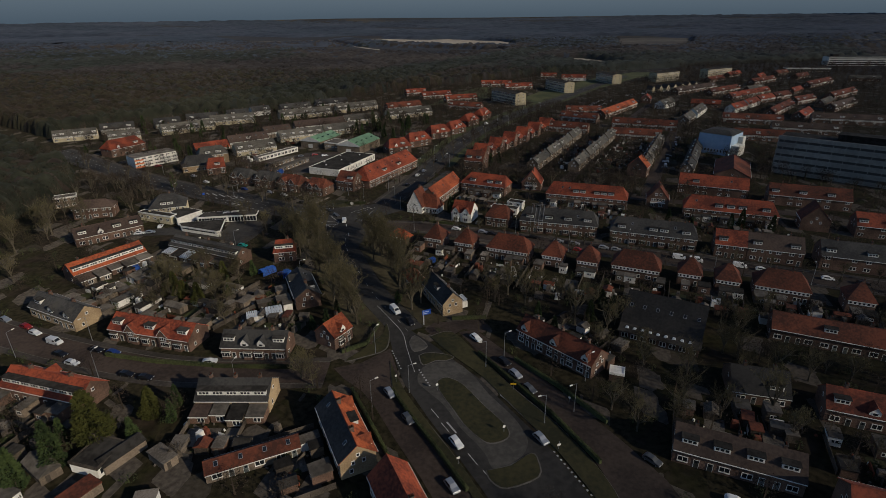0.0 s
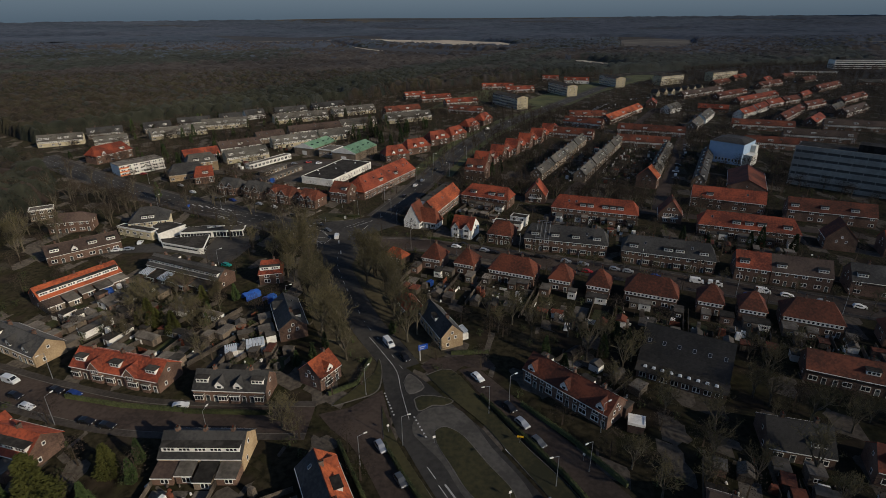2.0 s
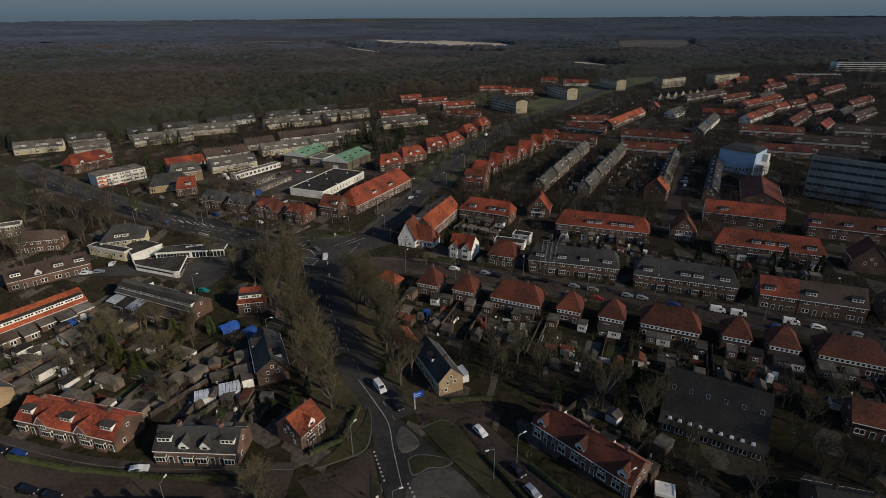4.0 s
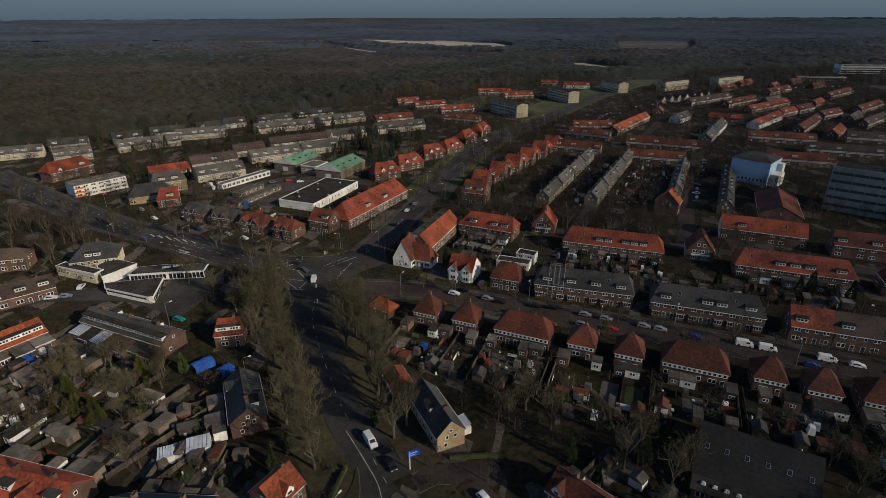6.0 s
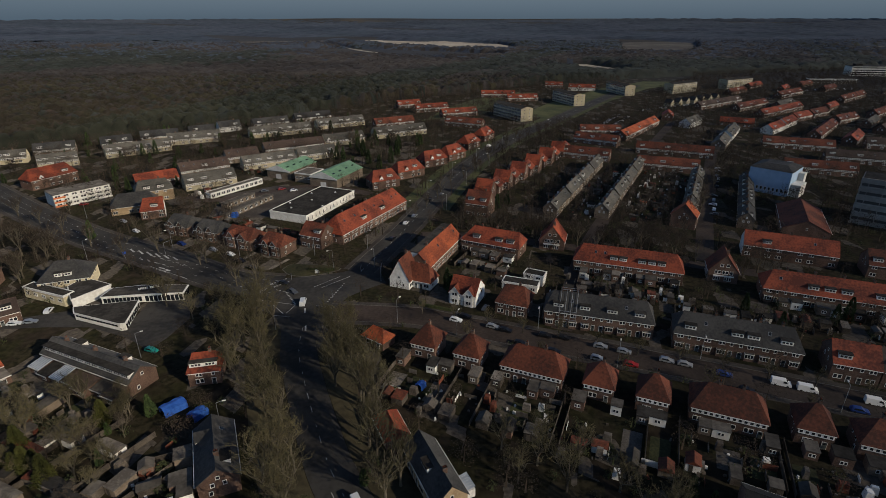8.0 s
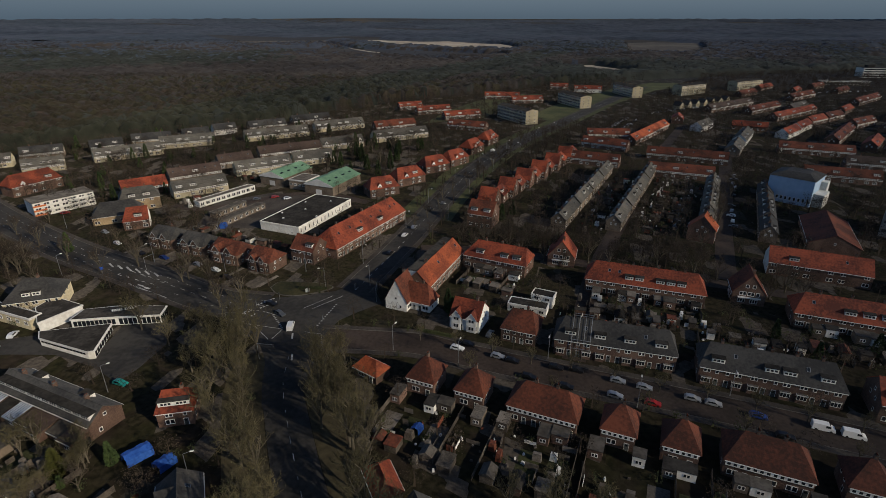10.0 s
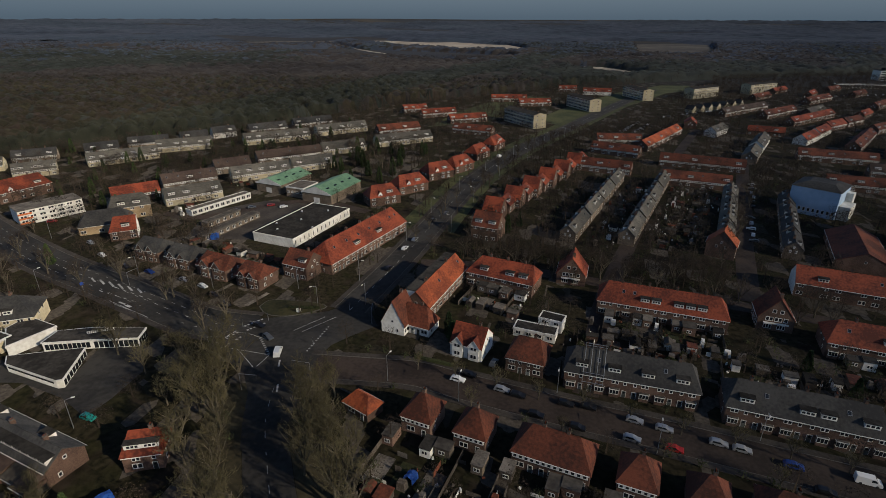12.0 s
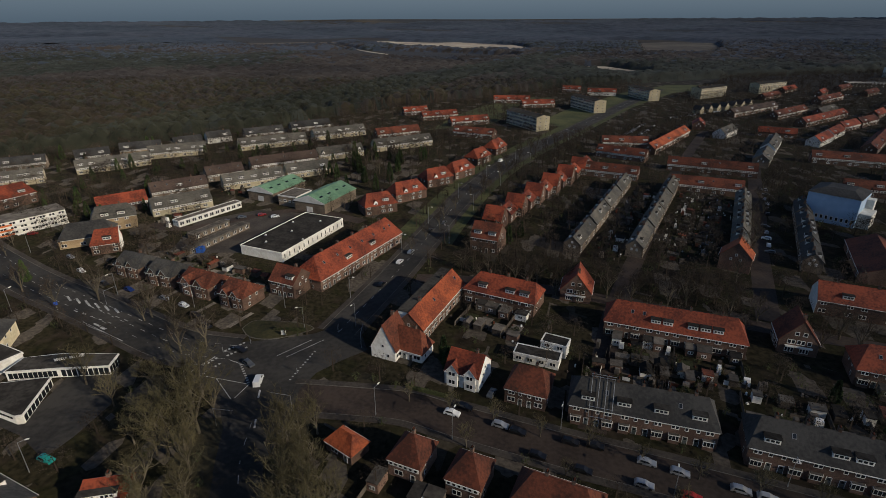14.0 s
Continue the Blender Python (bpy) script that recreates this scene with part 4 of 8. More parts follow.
# ---- houses near the island ----
ROWLAB = {"red": "row of brick houses with a red tiled roof", "orange": "row of brick houses with a bright orange tiled roof", "rust": "row of brick houses with a rust-brown tiled roof",
          "brown": "row of brick houses with a brown tiled roof", "grey": "row of brick houses with a mossy grey tiled roof", "dark": "row of brick houses with a dark grey tiled roof"}
H = house
H(-81.0, 115.2, -58.8, 109.1, 7, 3.1, 5.7, "red", "brick", "terrace with red tiled roof, white dormers and gablets", units=4, front="bGbGb", chimneys=3, bays=True)
H(-51.1, 106.3, -35.9, 105.3, 6.2, 3.1, 5.7, "dark", "brick", "terrace with dark slate-grey roof and white dormers", units=4, front="bggb", chimneys=2, bays=True)
H(-49.3, 88.1, -34.7, 87.8, 7, 3.1, 5.7, "dark", "yellow", "yellow-brick terrace with grey roof and long white dormer", units=4, front="s", chimneys=3)
H(-91.0, 93.4, -71.1, 87.7, 7, 3.1, 5.7, "red", "brick", "terrace with red tiled roof and long white dormer", units=4, front="s", back="-g--", chimneys=2)
H(-108.1, 126.7, -90.9, 118.3, 7, 3.1, 5.7, "dark", "yellow", "yellow-brick terrace with dark roof and white gablets", units=3, front="bgg", chimneys=2)
H(-111.8, 143.3, -99.3, 161.2, 7, 3.1, 5.7, "orange", "brick", "terrace with orange tiled roof and long white dormer", units=4, front="s", chimneys=3)
H(-128.4, 172.2, -112.1, 185.9, 7, 3.1, 5.7, "brown", "brick", "terrace with brown roof and white dormers", units=4, front="bgbb", chimneys=3)
H(-89.7, 166.8, -63.4, 154.9, 6.8, 3.3, 5.6, "dark", "brick", "brick terrace with dark roof and long white dormer", units=5, front="s", back="bb", chimneys=3)
H(-53.7, 158.3, -48.8, 159.3, 6.2, 3.6, 6.4, "red", "brick", "small brick house with red roof and long white dormer", hip=(0.8, 0.8), units=1, front="s", name="detached_house")
H(-42.1, 139.2, -36.3, 125.9, 6.6, 3.6, 5.9, "dark", "brick", "brick house pair with dark grey roof", units=2, back="kb", front="g-", name="semi_detached_house")
H(-28.2, 107.3, -24.9, 112.6, 6.2, 3.4, 6.2, "orange", "brick", "brick house with orange roof and white gabled dormer", units=1, bays=True, front="g", name="detached_house", chimneys=1)
H(-21.7, 83.0, -14.8, 68.6, 6.4, 3.7, 6.2, "orange", "yellow", "yellow-brick row with orange roof and small dormers", units=3, back="gbg", front="k-k", chimneys=2, front_roof="dark")
H(19.8, 110.9, 33.6, 95.7, 6.4, 3.5, 6.1, "rust", "brick", "brick row with dark rust roof and red gablets", units=5, front="g-g-g", chimneys=3, back="b-b-")
H(47.0, 118.8, 62.7, 109.6, 15, 2.6, 8.2, "black", "brick", "hall with a very large black tiled roof", units=3, front="kkkkkk", chimneys=0, name="parish_hall", category="hall", near=True)
hall_front = thing("hall_front", flat((54.85 - 4.4) * K, (114.2 - 7.9) * K, -30.4), "low glazed hall front with a row of pale roof domes", "extension")
part("wall", Shape().box(-11.5, -1.2, -0.2, 11.5, 2.2, 2.5).mesh("wall", WALL["brick"]), hall_front)
part("roof", Shape().solid([(-12, -1.8, 2.5), (12, -1.8, 2.5), (12, 2.3, 3.5), (-12, 2.3, 3.5), (-12, -1.8, 2.7), (12, -1.8, 2.7), (12, 2.3, 3.7), (-12, 2.3, 3.7)], [(3, 2, 1, 0), (4, 5, 6, 7), (0, 1, 5, 4), (1, 2, 6, 5), (2, 3, 7, 6), (3, 0, 4, 7)]).mesh("roof", BITUMEN), hall_front)
for i in range(9):
    part("roof_dome", kept("rdome", lambda: Shape().taper(-0.5, -0.5, 0, 0.5, 0.5, 0.25, 0.08).taper(-0.42, -0.42, 0.25, 0.42, 0.42, 0.5, 0.2).mesh("roof_dome", POLYCARB)), hall_front, pose(-9.6 + 2.3 * i, 0.4, 3.2))
for i in range(8):
    part("window", window_plain(1.9, 1.7), hall_front, pose(-9.8 + 2.8 * i, -1.2, 1.35))
H(79.3, 111.3, 100.5, 101.5, 7, 3.2, 6.0, "rust", "brick", "terrace with rust-red tiled roof and white windows", units=4, front="-b-", chimneys=3)
H(58.8, 90.6, 69.0, 87.6, 9, 2.6, 5.8, "black", "brick", "low house with dark roof and pale blue fascia", units=2, front="-b", chimneys=2)
H(73.5, 83.3, 92.2, 75.7, 7, 3.2, 6.0, "red", "brick", "terrace with red tiled roof, white bay dormers and gablet", units=4, front="bgb-", chimneys=3)
H(40.9, 73.8, 59.0, 65.8, 7, 3.0, 5.8, "brown", "brick", "terrace with brown roof and white dormers", units=4, front="bbbb", chimneys=3)
H(60.5, 58.5, 78.0, 51.0, 9, 4.0, 7.2, "red", "brick", "terrace with red tiled roof", units=4, front="-b-b", chimneys=2)
H(-9.6, 66.0, -4.0, 54.0, 6.5, 3.8, 6.8, "red", "brick", "brick row with red tiled roof", units=2, chimneys=1)
H(-41.0, 68.3, -26.5, 74.6, 3.4, 2.1, 3.3, "rust", "grey", "low garage row with brown roof and skylights", units=2, front="kkkk", chimneys=0, name="garage_row", category="garage")

# ---- hipped houses along the brick street ----
for x, y in ((-2.0, 168.2), (8.0, 164.0), (34.9, 152.7), (44.7, 148.5), (71.6, 139.1), (80.4, 134.8), (108.5, 122.3), (117.5, 118.2), (145.0, 107.0)):
    H(x - 0.37, y + 0.16, x + 0.37, y - 0.16, 6.9, 3.8, 7.4, "rust", "brick", "brick house with steep rust-red pyramid roof and white windows", hip=(2.7, 2.7), units=1, name="pyramid_roof_house", group="houses along the brick street", band=True, chimneys=1)
for x1, y1, x2, y2 in ((17.9, 159.8, 25.6, 156.4), (53.9, 145.6, 61.5, 142.3), (89.0, 131.5, 96.2, 128.3), (126.5, 115.0, 134.5, 111.5)):
    H(x1, y1, x2, y2, 7.6, 3.8, 7.4, "rust", "brick", "double brick house with rust-red hipped roof and row of white windows", hip=(2.6, 2.6), units=2, name="hipped_double_house", group="houses along the brick street", band=True, chimneys=2)
H(30.8, 183.8, 53.2, 177.2, 9.0, 4.3, 7.9, "dark", "brick", "terrace with dark grey roof and white dormers", hip=(1.8, 1.8), units=5, front="bkb-bkb", chimneys=5, bays=True)
H(60.4, 172.6, 82.6, 164.4, 9.0, 4.3, 7.9, "dark", "brick", "terrace with dark grey roof and white window bands", hip=(1.8, 1.8), units=5, front="bk-bbkb", chimneys=5, bays=True)
H(88.5, 160.3, 97.0, 157.0, 9, 4.4, 7.8, "red", "brick", "brick house pair with red tiled roof and dormer", units=2, front="b-", chimneys=1)
H(97.2, 156.9, 111.5, 151.4, 9, 4.4, 7.8, "brown", "brick", "terrace with brown roof and white dormers", units=3, front="b-b", chimneys=2)
H(116, 150.5, 140, 141, 9, 4.4, 7.8, "dark", "brick", "terrace with dark grey roof", units=5, front="b-b-b", chimneys=3, near=False)
H(5.6, 194.9, 11.4, 192.3, 7.5, 3.6, 7.0, "red", "white", "white rendered house with red roof and twin gables", units=2, front="GG", name="semi_detached_house", chimneys=1, grow=(0.8, 0.8))
H(19.0, 188.8, 23.6, 187.0, 8.2, 3.7, 7.2, "rust", "brick", "brick house with rust hipped roof", hip=(1.8, 1.8), units=2, name="semi_detached_house", chimneys=1)
H(-11.1, 200.6, -8.2, 207.4, 6.4, 3.0, 9.0, "rust", "white", "white house with steep red-brown roof and tall gable", units=1, name="gabled_house", chimneys=1)
H(-7.6, 204.6, -2.4, 202.2, 5.8, 2.7, 6.8, "rust", "white", "white shop wing with steep red-brown roof", units=2, hip=(0, 1.8), back="g", name="shop_house", chimneys=1)
# ---- red terraces behind ----
H(13.2, 231.4, 27.6, 224.3, 9.2, 4.1, 7.9, "red", "brick", "terrace with rust-red tiled roof and white dormers", hip=(3.2, 1.2), units=4, front="b-bb", chimneys=3, bays=True)
g1 = H(42.0, 236.2, 39.4, 228.0, 8.4, 3.4, 8.6, "red", "brick", "steep-gabled brick house with orange-red roof", units=1, name="gabled_house", chimneys=1, side_windows=False)
H(46.6, 215.2, 72.6, 205.9, 9.2, 4.1, 7.9, "red", "brick", "long terrace with red tiled roof and white dormers", hip=(2.2, 2.2), units=6, front="-kkbb-bbb-", chimneys=4, bays=True)
g2 = H(88.9, 210.6, 86.2, 203.0, 8.2, 3.6, 8.9, "rust", "brick", "steep-gabled brick house with brown roof", units=1, name="gabled_house", chimneys=1, side_windows=False)
for top, lx in ((g1, math.hypot(2.6, 8.2) / 2 * K), (g2, math.hypot(2.7, 7.6) / 2 * K)):
    for y, z, w, h in ((-1.1, 7.2, 1.2, 1.3), (1.1, 7.2, 1.2, 1.3), (-2.1, 4.3, 2.2, 1.5), (0.5, 4.3, 2.2, 1.5), (2.7, 4.3, 1.2, 1.5), (-2.2, 1.5, 2.4, 1.6), (1.8, 1.5, 2.4, 1.6)):
        part("window", window_plain(w, h), top, pose(lx + 0.01, y, z, 0, 0, 90))
    part("balcony", Shape().box(-3.6, -1.1, 2.9, 3.6, 0.0, 3.05).box(-3.6, -1.1, 3.05, 3.6, -1.03, 3.5).mesh("balcony", PAINT), top, pose(lx, 0, 0, 0, 0, 90), "white balcony rail")
H(95.6, 195.4, 121.0, 185.2, 9.2, 4.1, 7.9, "red", "brick", "long terrace with red tiled roof and white dormers", hip=(2.2, 2.2), units=6, front="k-bbb-b", chimneys=4, bays=True)
H(135.0, 183.5, 132.0, 176.0, 9, 4.2, 9.2, "rust", "brick", "steep-gabled brick house with brown roof", units=1, name="gabled_house", chimneys=1, near=False)
H(144, 174.5, 170, 164, 9, 4.3, 7.8, "red", "brick", "long terrace with red tiled roof", units=6, front="b-b-b-b", chimneys=4, near=False)
east_row = H(104.2, 226.5, 128.7, 215.5, 9, 4.2, 7.8, "red", "brick", "terrace with rust-red roof and white end gable", units=6, front="-b--k-", chimneys=3, near=False)
end_gable(east_row, math.hypot(24.5, 11.0) / 2 * K, 9 * K, 4.2 * K, 7.8 * K, -1)
H(133.8, 210, 160, 199, 9, 4.3, 7.8, "rust", "brick", "terrace with rust-red roof", units=6, front="b-b-b-", chimneys=3, near=False)
for x, y in ((-101, 250.5), (-88, 245.0), (-74.5, 238.6), (-60.5, 231.6), (-48, 226.0)):
    slab("garden_path", plan([(x - 1.9, y - 4.0), (x - 0.8, y - 4.6), (x - 4.6, y - 12.0), (x - 5.8, y - 11.4)]), 0.045, PATIO, "pale paved path through a front garden", "path")
# corner buildings on the boulevard
H(-36.0, 239.6, -18.4, 272.8, 11, 3.8, 8.8, "red", "brick", "long corner building with orange-red roof and skylights", hip=(4.0, 1.5), units=8, front="k-kbk-kbk-kk", back="b-b-b-b", chimneys=5)
H(-46.0, 236.6, -38.0, 233.0, 8.5, 4.6, 8.0, "rust", "brick", "rust-roofed house joined to the corner building", units=2, chimneys=1, front="-b", name="semi_detached_house")
H(-5.6, 208.6, 5.0, 233.6, 7.6, 3.8, 7.6, "orange", "brick", "long building with bright orange roof and a full-length flat dormer", units=5, front="--k--k", back="S", chimneys=2)
# ---- columns of houses along the boulevard ----
for i in range(6):
    x, y = 21.5 + 9.6 * i, 287.0 + 15.0 * i
    H(x - 3.4, y + 1.5, x + 3.4, y - 1.5, 8.0, 4.2, 8.4, "red", "brick", "gabled brick house with orange-red roof", units=2, name="gabled_house", group="gabled houses along the boulevard", near=False, far=True, chimneys=1)
    H(x + 3.2, y + 5.0, x + 6.4, y + 12.0, 7.0, 3.6, 6.4, "red", "brick", "low range with orange-red roof between gabled houses", units=2, near=False, far=True, front="bk", chimneys=0, group="ranges along the boulevard", name="low_range")
H(13.0, 268.5, 22.0, 264.5, 9, 5.2, 9.4, "rust", "brick", "corner house with dark red roof and white dormers", units=2, front="bb", name="semi_detached_house", chimneys=1)
for (x1, y1, x2, y2), roof in (((45.2, 261, 87.0, 341), "grey"), ((65.2, 258.5, 107.6, 337), "grey"), ((97.5, 254, 130.4, 318.0), "grey"), ((116.5, 247, 148, 306), "dark")):
    n = 4
    for i in range(n):
        a, b = i / n, (i + 0.93) / n
        H(x1 + (x2 - x1) * a, y1 + (y2 - y1) * a, x1 + (x2 - x1) * b, y1 + (y2 - y1) * b, 5.6, 3.8, 6.3 + 0.3 * (i % 2), roof, "grey", ROWLAB[roof], units=3, front="-bb" if i % 2 else "b-k", back="b-b", near=False, far=True, chimneys=2, group="side street terraces")
H(93.0, 248.0, 96.5, 253.5, 9, 5.0, 9.5, "orange", "brick", "end house with tall orange gabled roof", units=1, name="gabled_house", near=False, chimneys=1)
# ---- terraces towards the wood ----
for x1, y1, x2, y2, roof, wall, n, fr in (
        (-168.9, 396, -140.9, 409, "grey", "grey", 6, "b-bb-bb"), (-189.5, 363, -162.1, 384, "grey", "grey", 6, "bb-bb-b"), (-212, 340, -196.5, 350, "grey", "grey", 4, "bb-bb-b"),
        (-233, 368, -214.9, 378, "dark", "grey", 4, "b-b"), (-129.3, 322, -110, 336, "brown", "grey", 5, "kkbkk"), (-117.7, 300.4, -99, 314, "grey", "grey", 5, "bb-b"),
        (-102.5, 336, -78.7, 351, "grey", "grey", 6, "bbbbb"), (-116.3, 349.7, -101.7, 360, "brown", "grey", 4, "kk-k"), (-100.9, 369, -70, 387, "brown", "grey", 6, "k-k-k"),
        (-124.4, 416, -88.5, 436, "grey", "grey", 8, "bb-bb-b"), (-86, 445, -55.6, 464, "grey", "grey", 7, "bb-bb-b"), (-78.2, 355, -59.2, 366, "grey", "grey", 4, "b-b"),
        (-70.6, 391, -47.8, 404, "grey", "grey", 5, "g---g"), (-42, 413, -8.9, 431, "grey", "grey", 7, "bb-bb"), (-141, 302, -126, 313, "red", "brick", 4, ""),
        (-205, 386, -191, 396, "dark", "grey", 3, "bb"), (-189.8, 404, -170, 414, "dark", "yellow", 4, "b--"), (-165.8, 420, -152, 429, "dark", "grey", 3, "b-"),
        (-152.6, 436, -140.5, 445, "dark", "white", 3, "-b"), (-132, 447, -110.6, 461, "dark", "grey", 5, "b-b"), (-250, 345, -228, 356, "grey", "grey", 5, "bb-bb-b"),
        (-108, 470, -84, 486, "dark", "grey", 6, "b-b-"), (-45, 447, -18, 461, "rust", "brick", 6, "b-b-")):
    H(x1, y1, x2, y2, 8.4, 3.6, 6.9, roof, "cream" if wall == "grey" and roof == "grey" else wall, ROWLAB[roof], units=n, front=fr, near=False, far=True, band=True, chimneys=max(1, n // 2), group="terraces near the wood")
H(-129.4, 284.5, -120.2, 290.0, 10, 5.0, 8.6, "grey", "yellow", "double house with grey hipped roof and dormers", hip=(2, 2), units=3, front="bb", near=False, name="hipped_double_house")
H(-131, 270.5, -121, 275.5, 11, 3.2, 7.2, "dark", "yellow", "low house with large dark hipped roof", hip=(3, 3), units=2, near=False, name="bungalow", chimneys=0)
white_end = H(-117.0, 263.6, -110.6, 266.6, 8.0, 3.6, 7.6, "red", "brick", "brick house with red roof and white gable end", units=1, name="gabled_house", near=False, front="b", chimneys=1, hip=(1.6, 0))
end_gable(white_end, (math.hypot(6.4, 3.0) + 1.6) / 2 * K, 8.0 * K, 3.6 * K, 7.6 * K, 1)
H(-190.0, 303.0, -182, 318.0, 10, 4.6, 8.8, "red", "brick", "large brick villa with orange-red roof", hip=(2, 2), units=2, front="g-b", back="g-", near=False, name="villa")
for x1, y1, x2, y2, roof in ((-98, 248.4, -90, 245.4, "dark"), (-85, 242.6, -77, 239.6, "dark"), (-72, 236.4, -63, 232.4, "rust"), (-57.5, 229.6, -51, 226.6, "rust")):
    H(x1, y1, x2, y2, 8.2, 3.9, 6.8, roof, "brick", "pair of brick houses with " + ("dark" if roof == "dark" else "red-brown") + " roofs and front gables", units=2, front="GG", name="semi_detached_house", group="house pairs on the west road", chimneys=1, hip=(0.8, 0.8))
for x1, y1, x2, y2 in ((-29.6, 302.7, -21.5, 307.0), (-19.4, 318.6, -10.6, 325.1), (-6.8, 341, 1.4, 346.9), (5.1, 354, 11.9, 361.3), (16.7, 381.1, 22.0, 388.6), (28, 404, 33, 412)):
    H(x1, y1, x2, y2, 8.6, 4.0, 8.0, "red", "brick", "brick villa with orange-red hipped roof", hip=(2.3, 2.3), units=2, near=False, name="villa", front="gb", back="b", far=True, group="villas on the boulevard", chimneys=1)
# ---- far terraces and flats ----
for x1, y1, x2, y2, roof, wall, n in (
        (-34.5, 538, -15.5, 545, "red", "brick", 5), (-18.5, 515, 8.5, 527, "red", "brick", 6), (3.5, 491, 31.5, 502, "red", "brick", 6), (44, 606, 77, 603, "red", "brick", 6), (66, 576, 95, 581, "red", "brick", 6),
        (122, 681, 140, 676, "red", "brick", 5), (143, 659, 170, 652, "red", "white", 6), (7.5, 458, 33, 446, "rust", "brick", 5),
        (89, 401, 112, 386, "rust", "brick", 5), (72, 362, 96, 350.5, "rust", "brick", 5), (106.5, 337, 134.3, 325.7, "rust", "brick", 6),
        (118, 372, 156, 355.6, "rust", "brick", 7), (117.9, 402.3, 160, 457, "orange", "brick", 10), (97, 424, 124, 421, "rust", "brick", 6),
        (222.6, 525, 278, 564.3, "brown", "brick", 10), (250, 514, 291.3, 545, "rust", "brick", 7), (253.3, 484, 310.3, 525.5, "red", "brick", 10), (223.8, 421.5, 243, 439, "red", "white", 4), (246, 443, 264.6, 460.3, "red", "white", 4),
        (269, 467.2, 289, 480.5, "red", "brick", 4), (292, 483, 313.5, 497.2, "rust", "brick", 4), (242.4, 400.7, 284.1, 445.3, "rust", "brick", 9), (293.7, 456, 319.3, 472.1, "rust", "brick", 5), (254.1, 385, 275.2, 407.5, "red", "brick", 4),
        (168, 375, 182, 396, "grey", "grey", 4), (186, 402, 206, 431, "grey", "white", 5),
        (177, 474, 183, 488, "red", "brick", 2), (178, 445, 194, 462, "grey", "white", 3), (300, 420, 340, 452, "brown", "brick", 8), (340, 480, 385, 515, "rust", "brick", 8), (180, 330, 210, 318, "rust", "brick", 5),
        (215, 350, 250, 335, "brown", "brick", 6), (330, 590, 370, 620, "rust", "brick", 6), (200, 385, 235, 371, "rust", "brick", 6), (260, 380, 300, 364, "brown", "brick", 6), (370, 560, 420, 600, "rust", "brick", 8)):
    H(x1, y1, x2, y2, 8, 3.6, 6.6, roof, wall, ROWLAB[roof], units=n, front="b-bk-b" if n > 4 else "b-", band=True, near=False, far=True, chimneys=max(1, n // 2), group="far terraces")


for i in range(7):
    x, y = 207 + 9.6 * i, 545 + 6.0 * i
    H(x - 1.9, y + 2.9, x + 1.9, y - 2.9, 5.4, 3.0, 5.9, "dark", "cream", "small pale gabled house with dark roof", units=1, front="", near=False, far=True, chimneys=1, name="gabled_house", group="pale gabled houses far off", side_windows=True)
infill = random.Random(31)
for i in range(46):
    x, y = infill.uniform(150, 470), infill.uniform(325, 690)
    a, ln = radians(infill.choice((39, 41, -24, 43)) + infill.uniform(-3, 3)), infill.uniform(9, 19)
    p = [(x + k * ln * math.cos(a), y + k * ln * math.sin(a)) for k in (-1, -0.5, 0, 0.5, 1)]
    spread = lambda q: any(math.hypot(q[0] * K - x0 - t * (x1 - x0), q[1] * K - y0 - t * (y1 - y0)) < w + 11 for x0, y0, x1, y1, w in LINES for t in [max(0.0, min(1.0, ((q[0] * K - x0) * (x1 - x0) + (q[1] * K - y0) * (y1 - y0)) / ((x1 - x0) ** 2 + (y1 - y0) ** 2 + 1e-6)))])
    if y < 322 + 0.35 * (x - 150) or x > 0.78 * y or x < 0.62 * (y - 250) or any(spread(q) for q in p):
        continue
    roof = infill.choice(("rust", "red", "brown", "rust", "grey"))
    H(*p[0], *p[4], 7, 3.2, 6.0, roof, "brick", ROWLAB[roof], units=max(3, round(ln / 3)), front=infill.choice(("b-k", "-b-", "kb")), near=False, far=True, chimneys=2, group="far terraces")


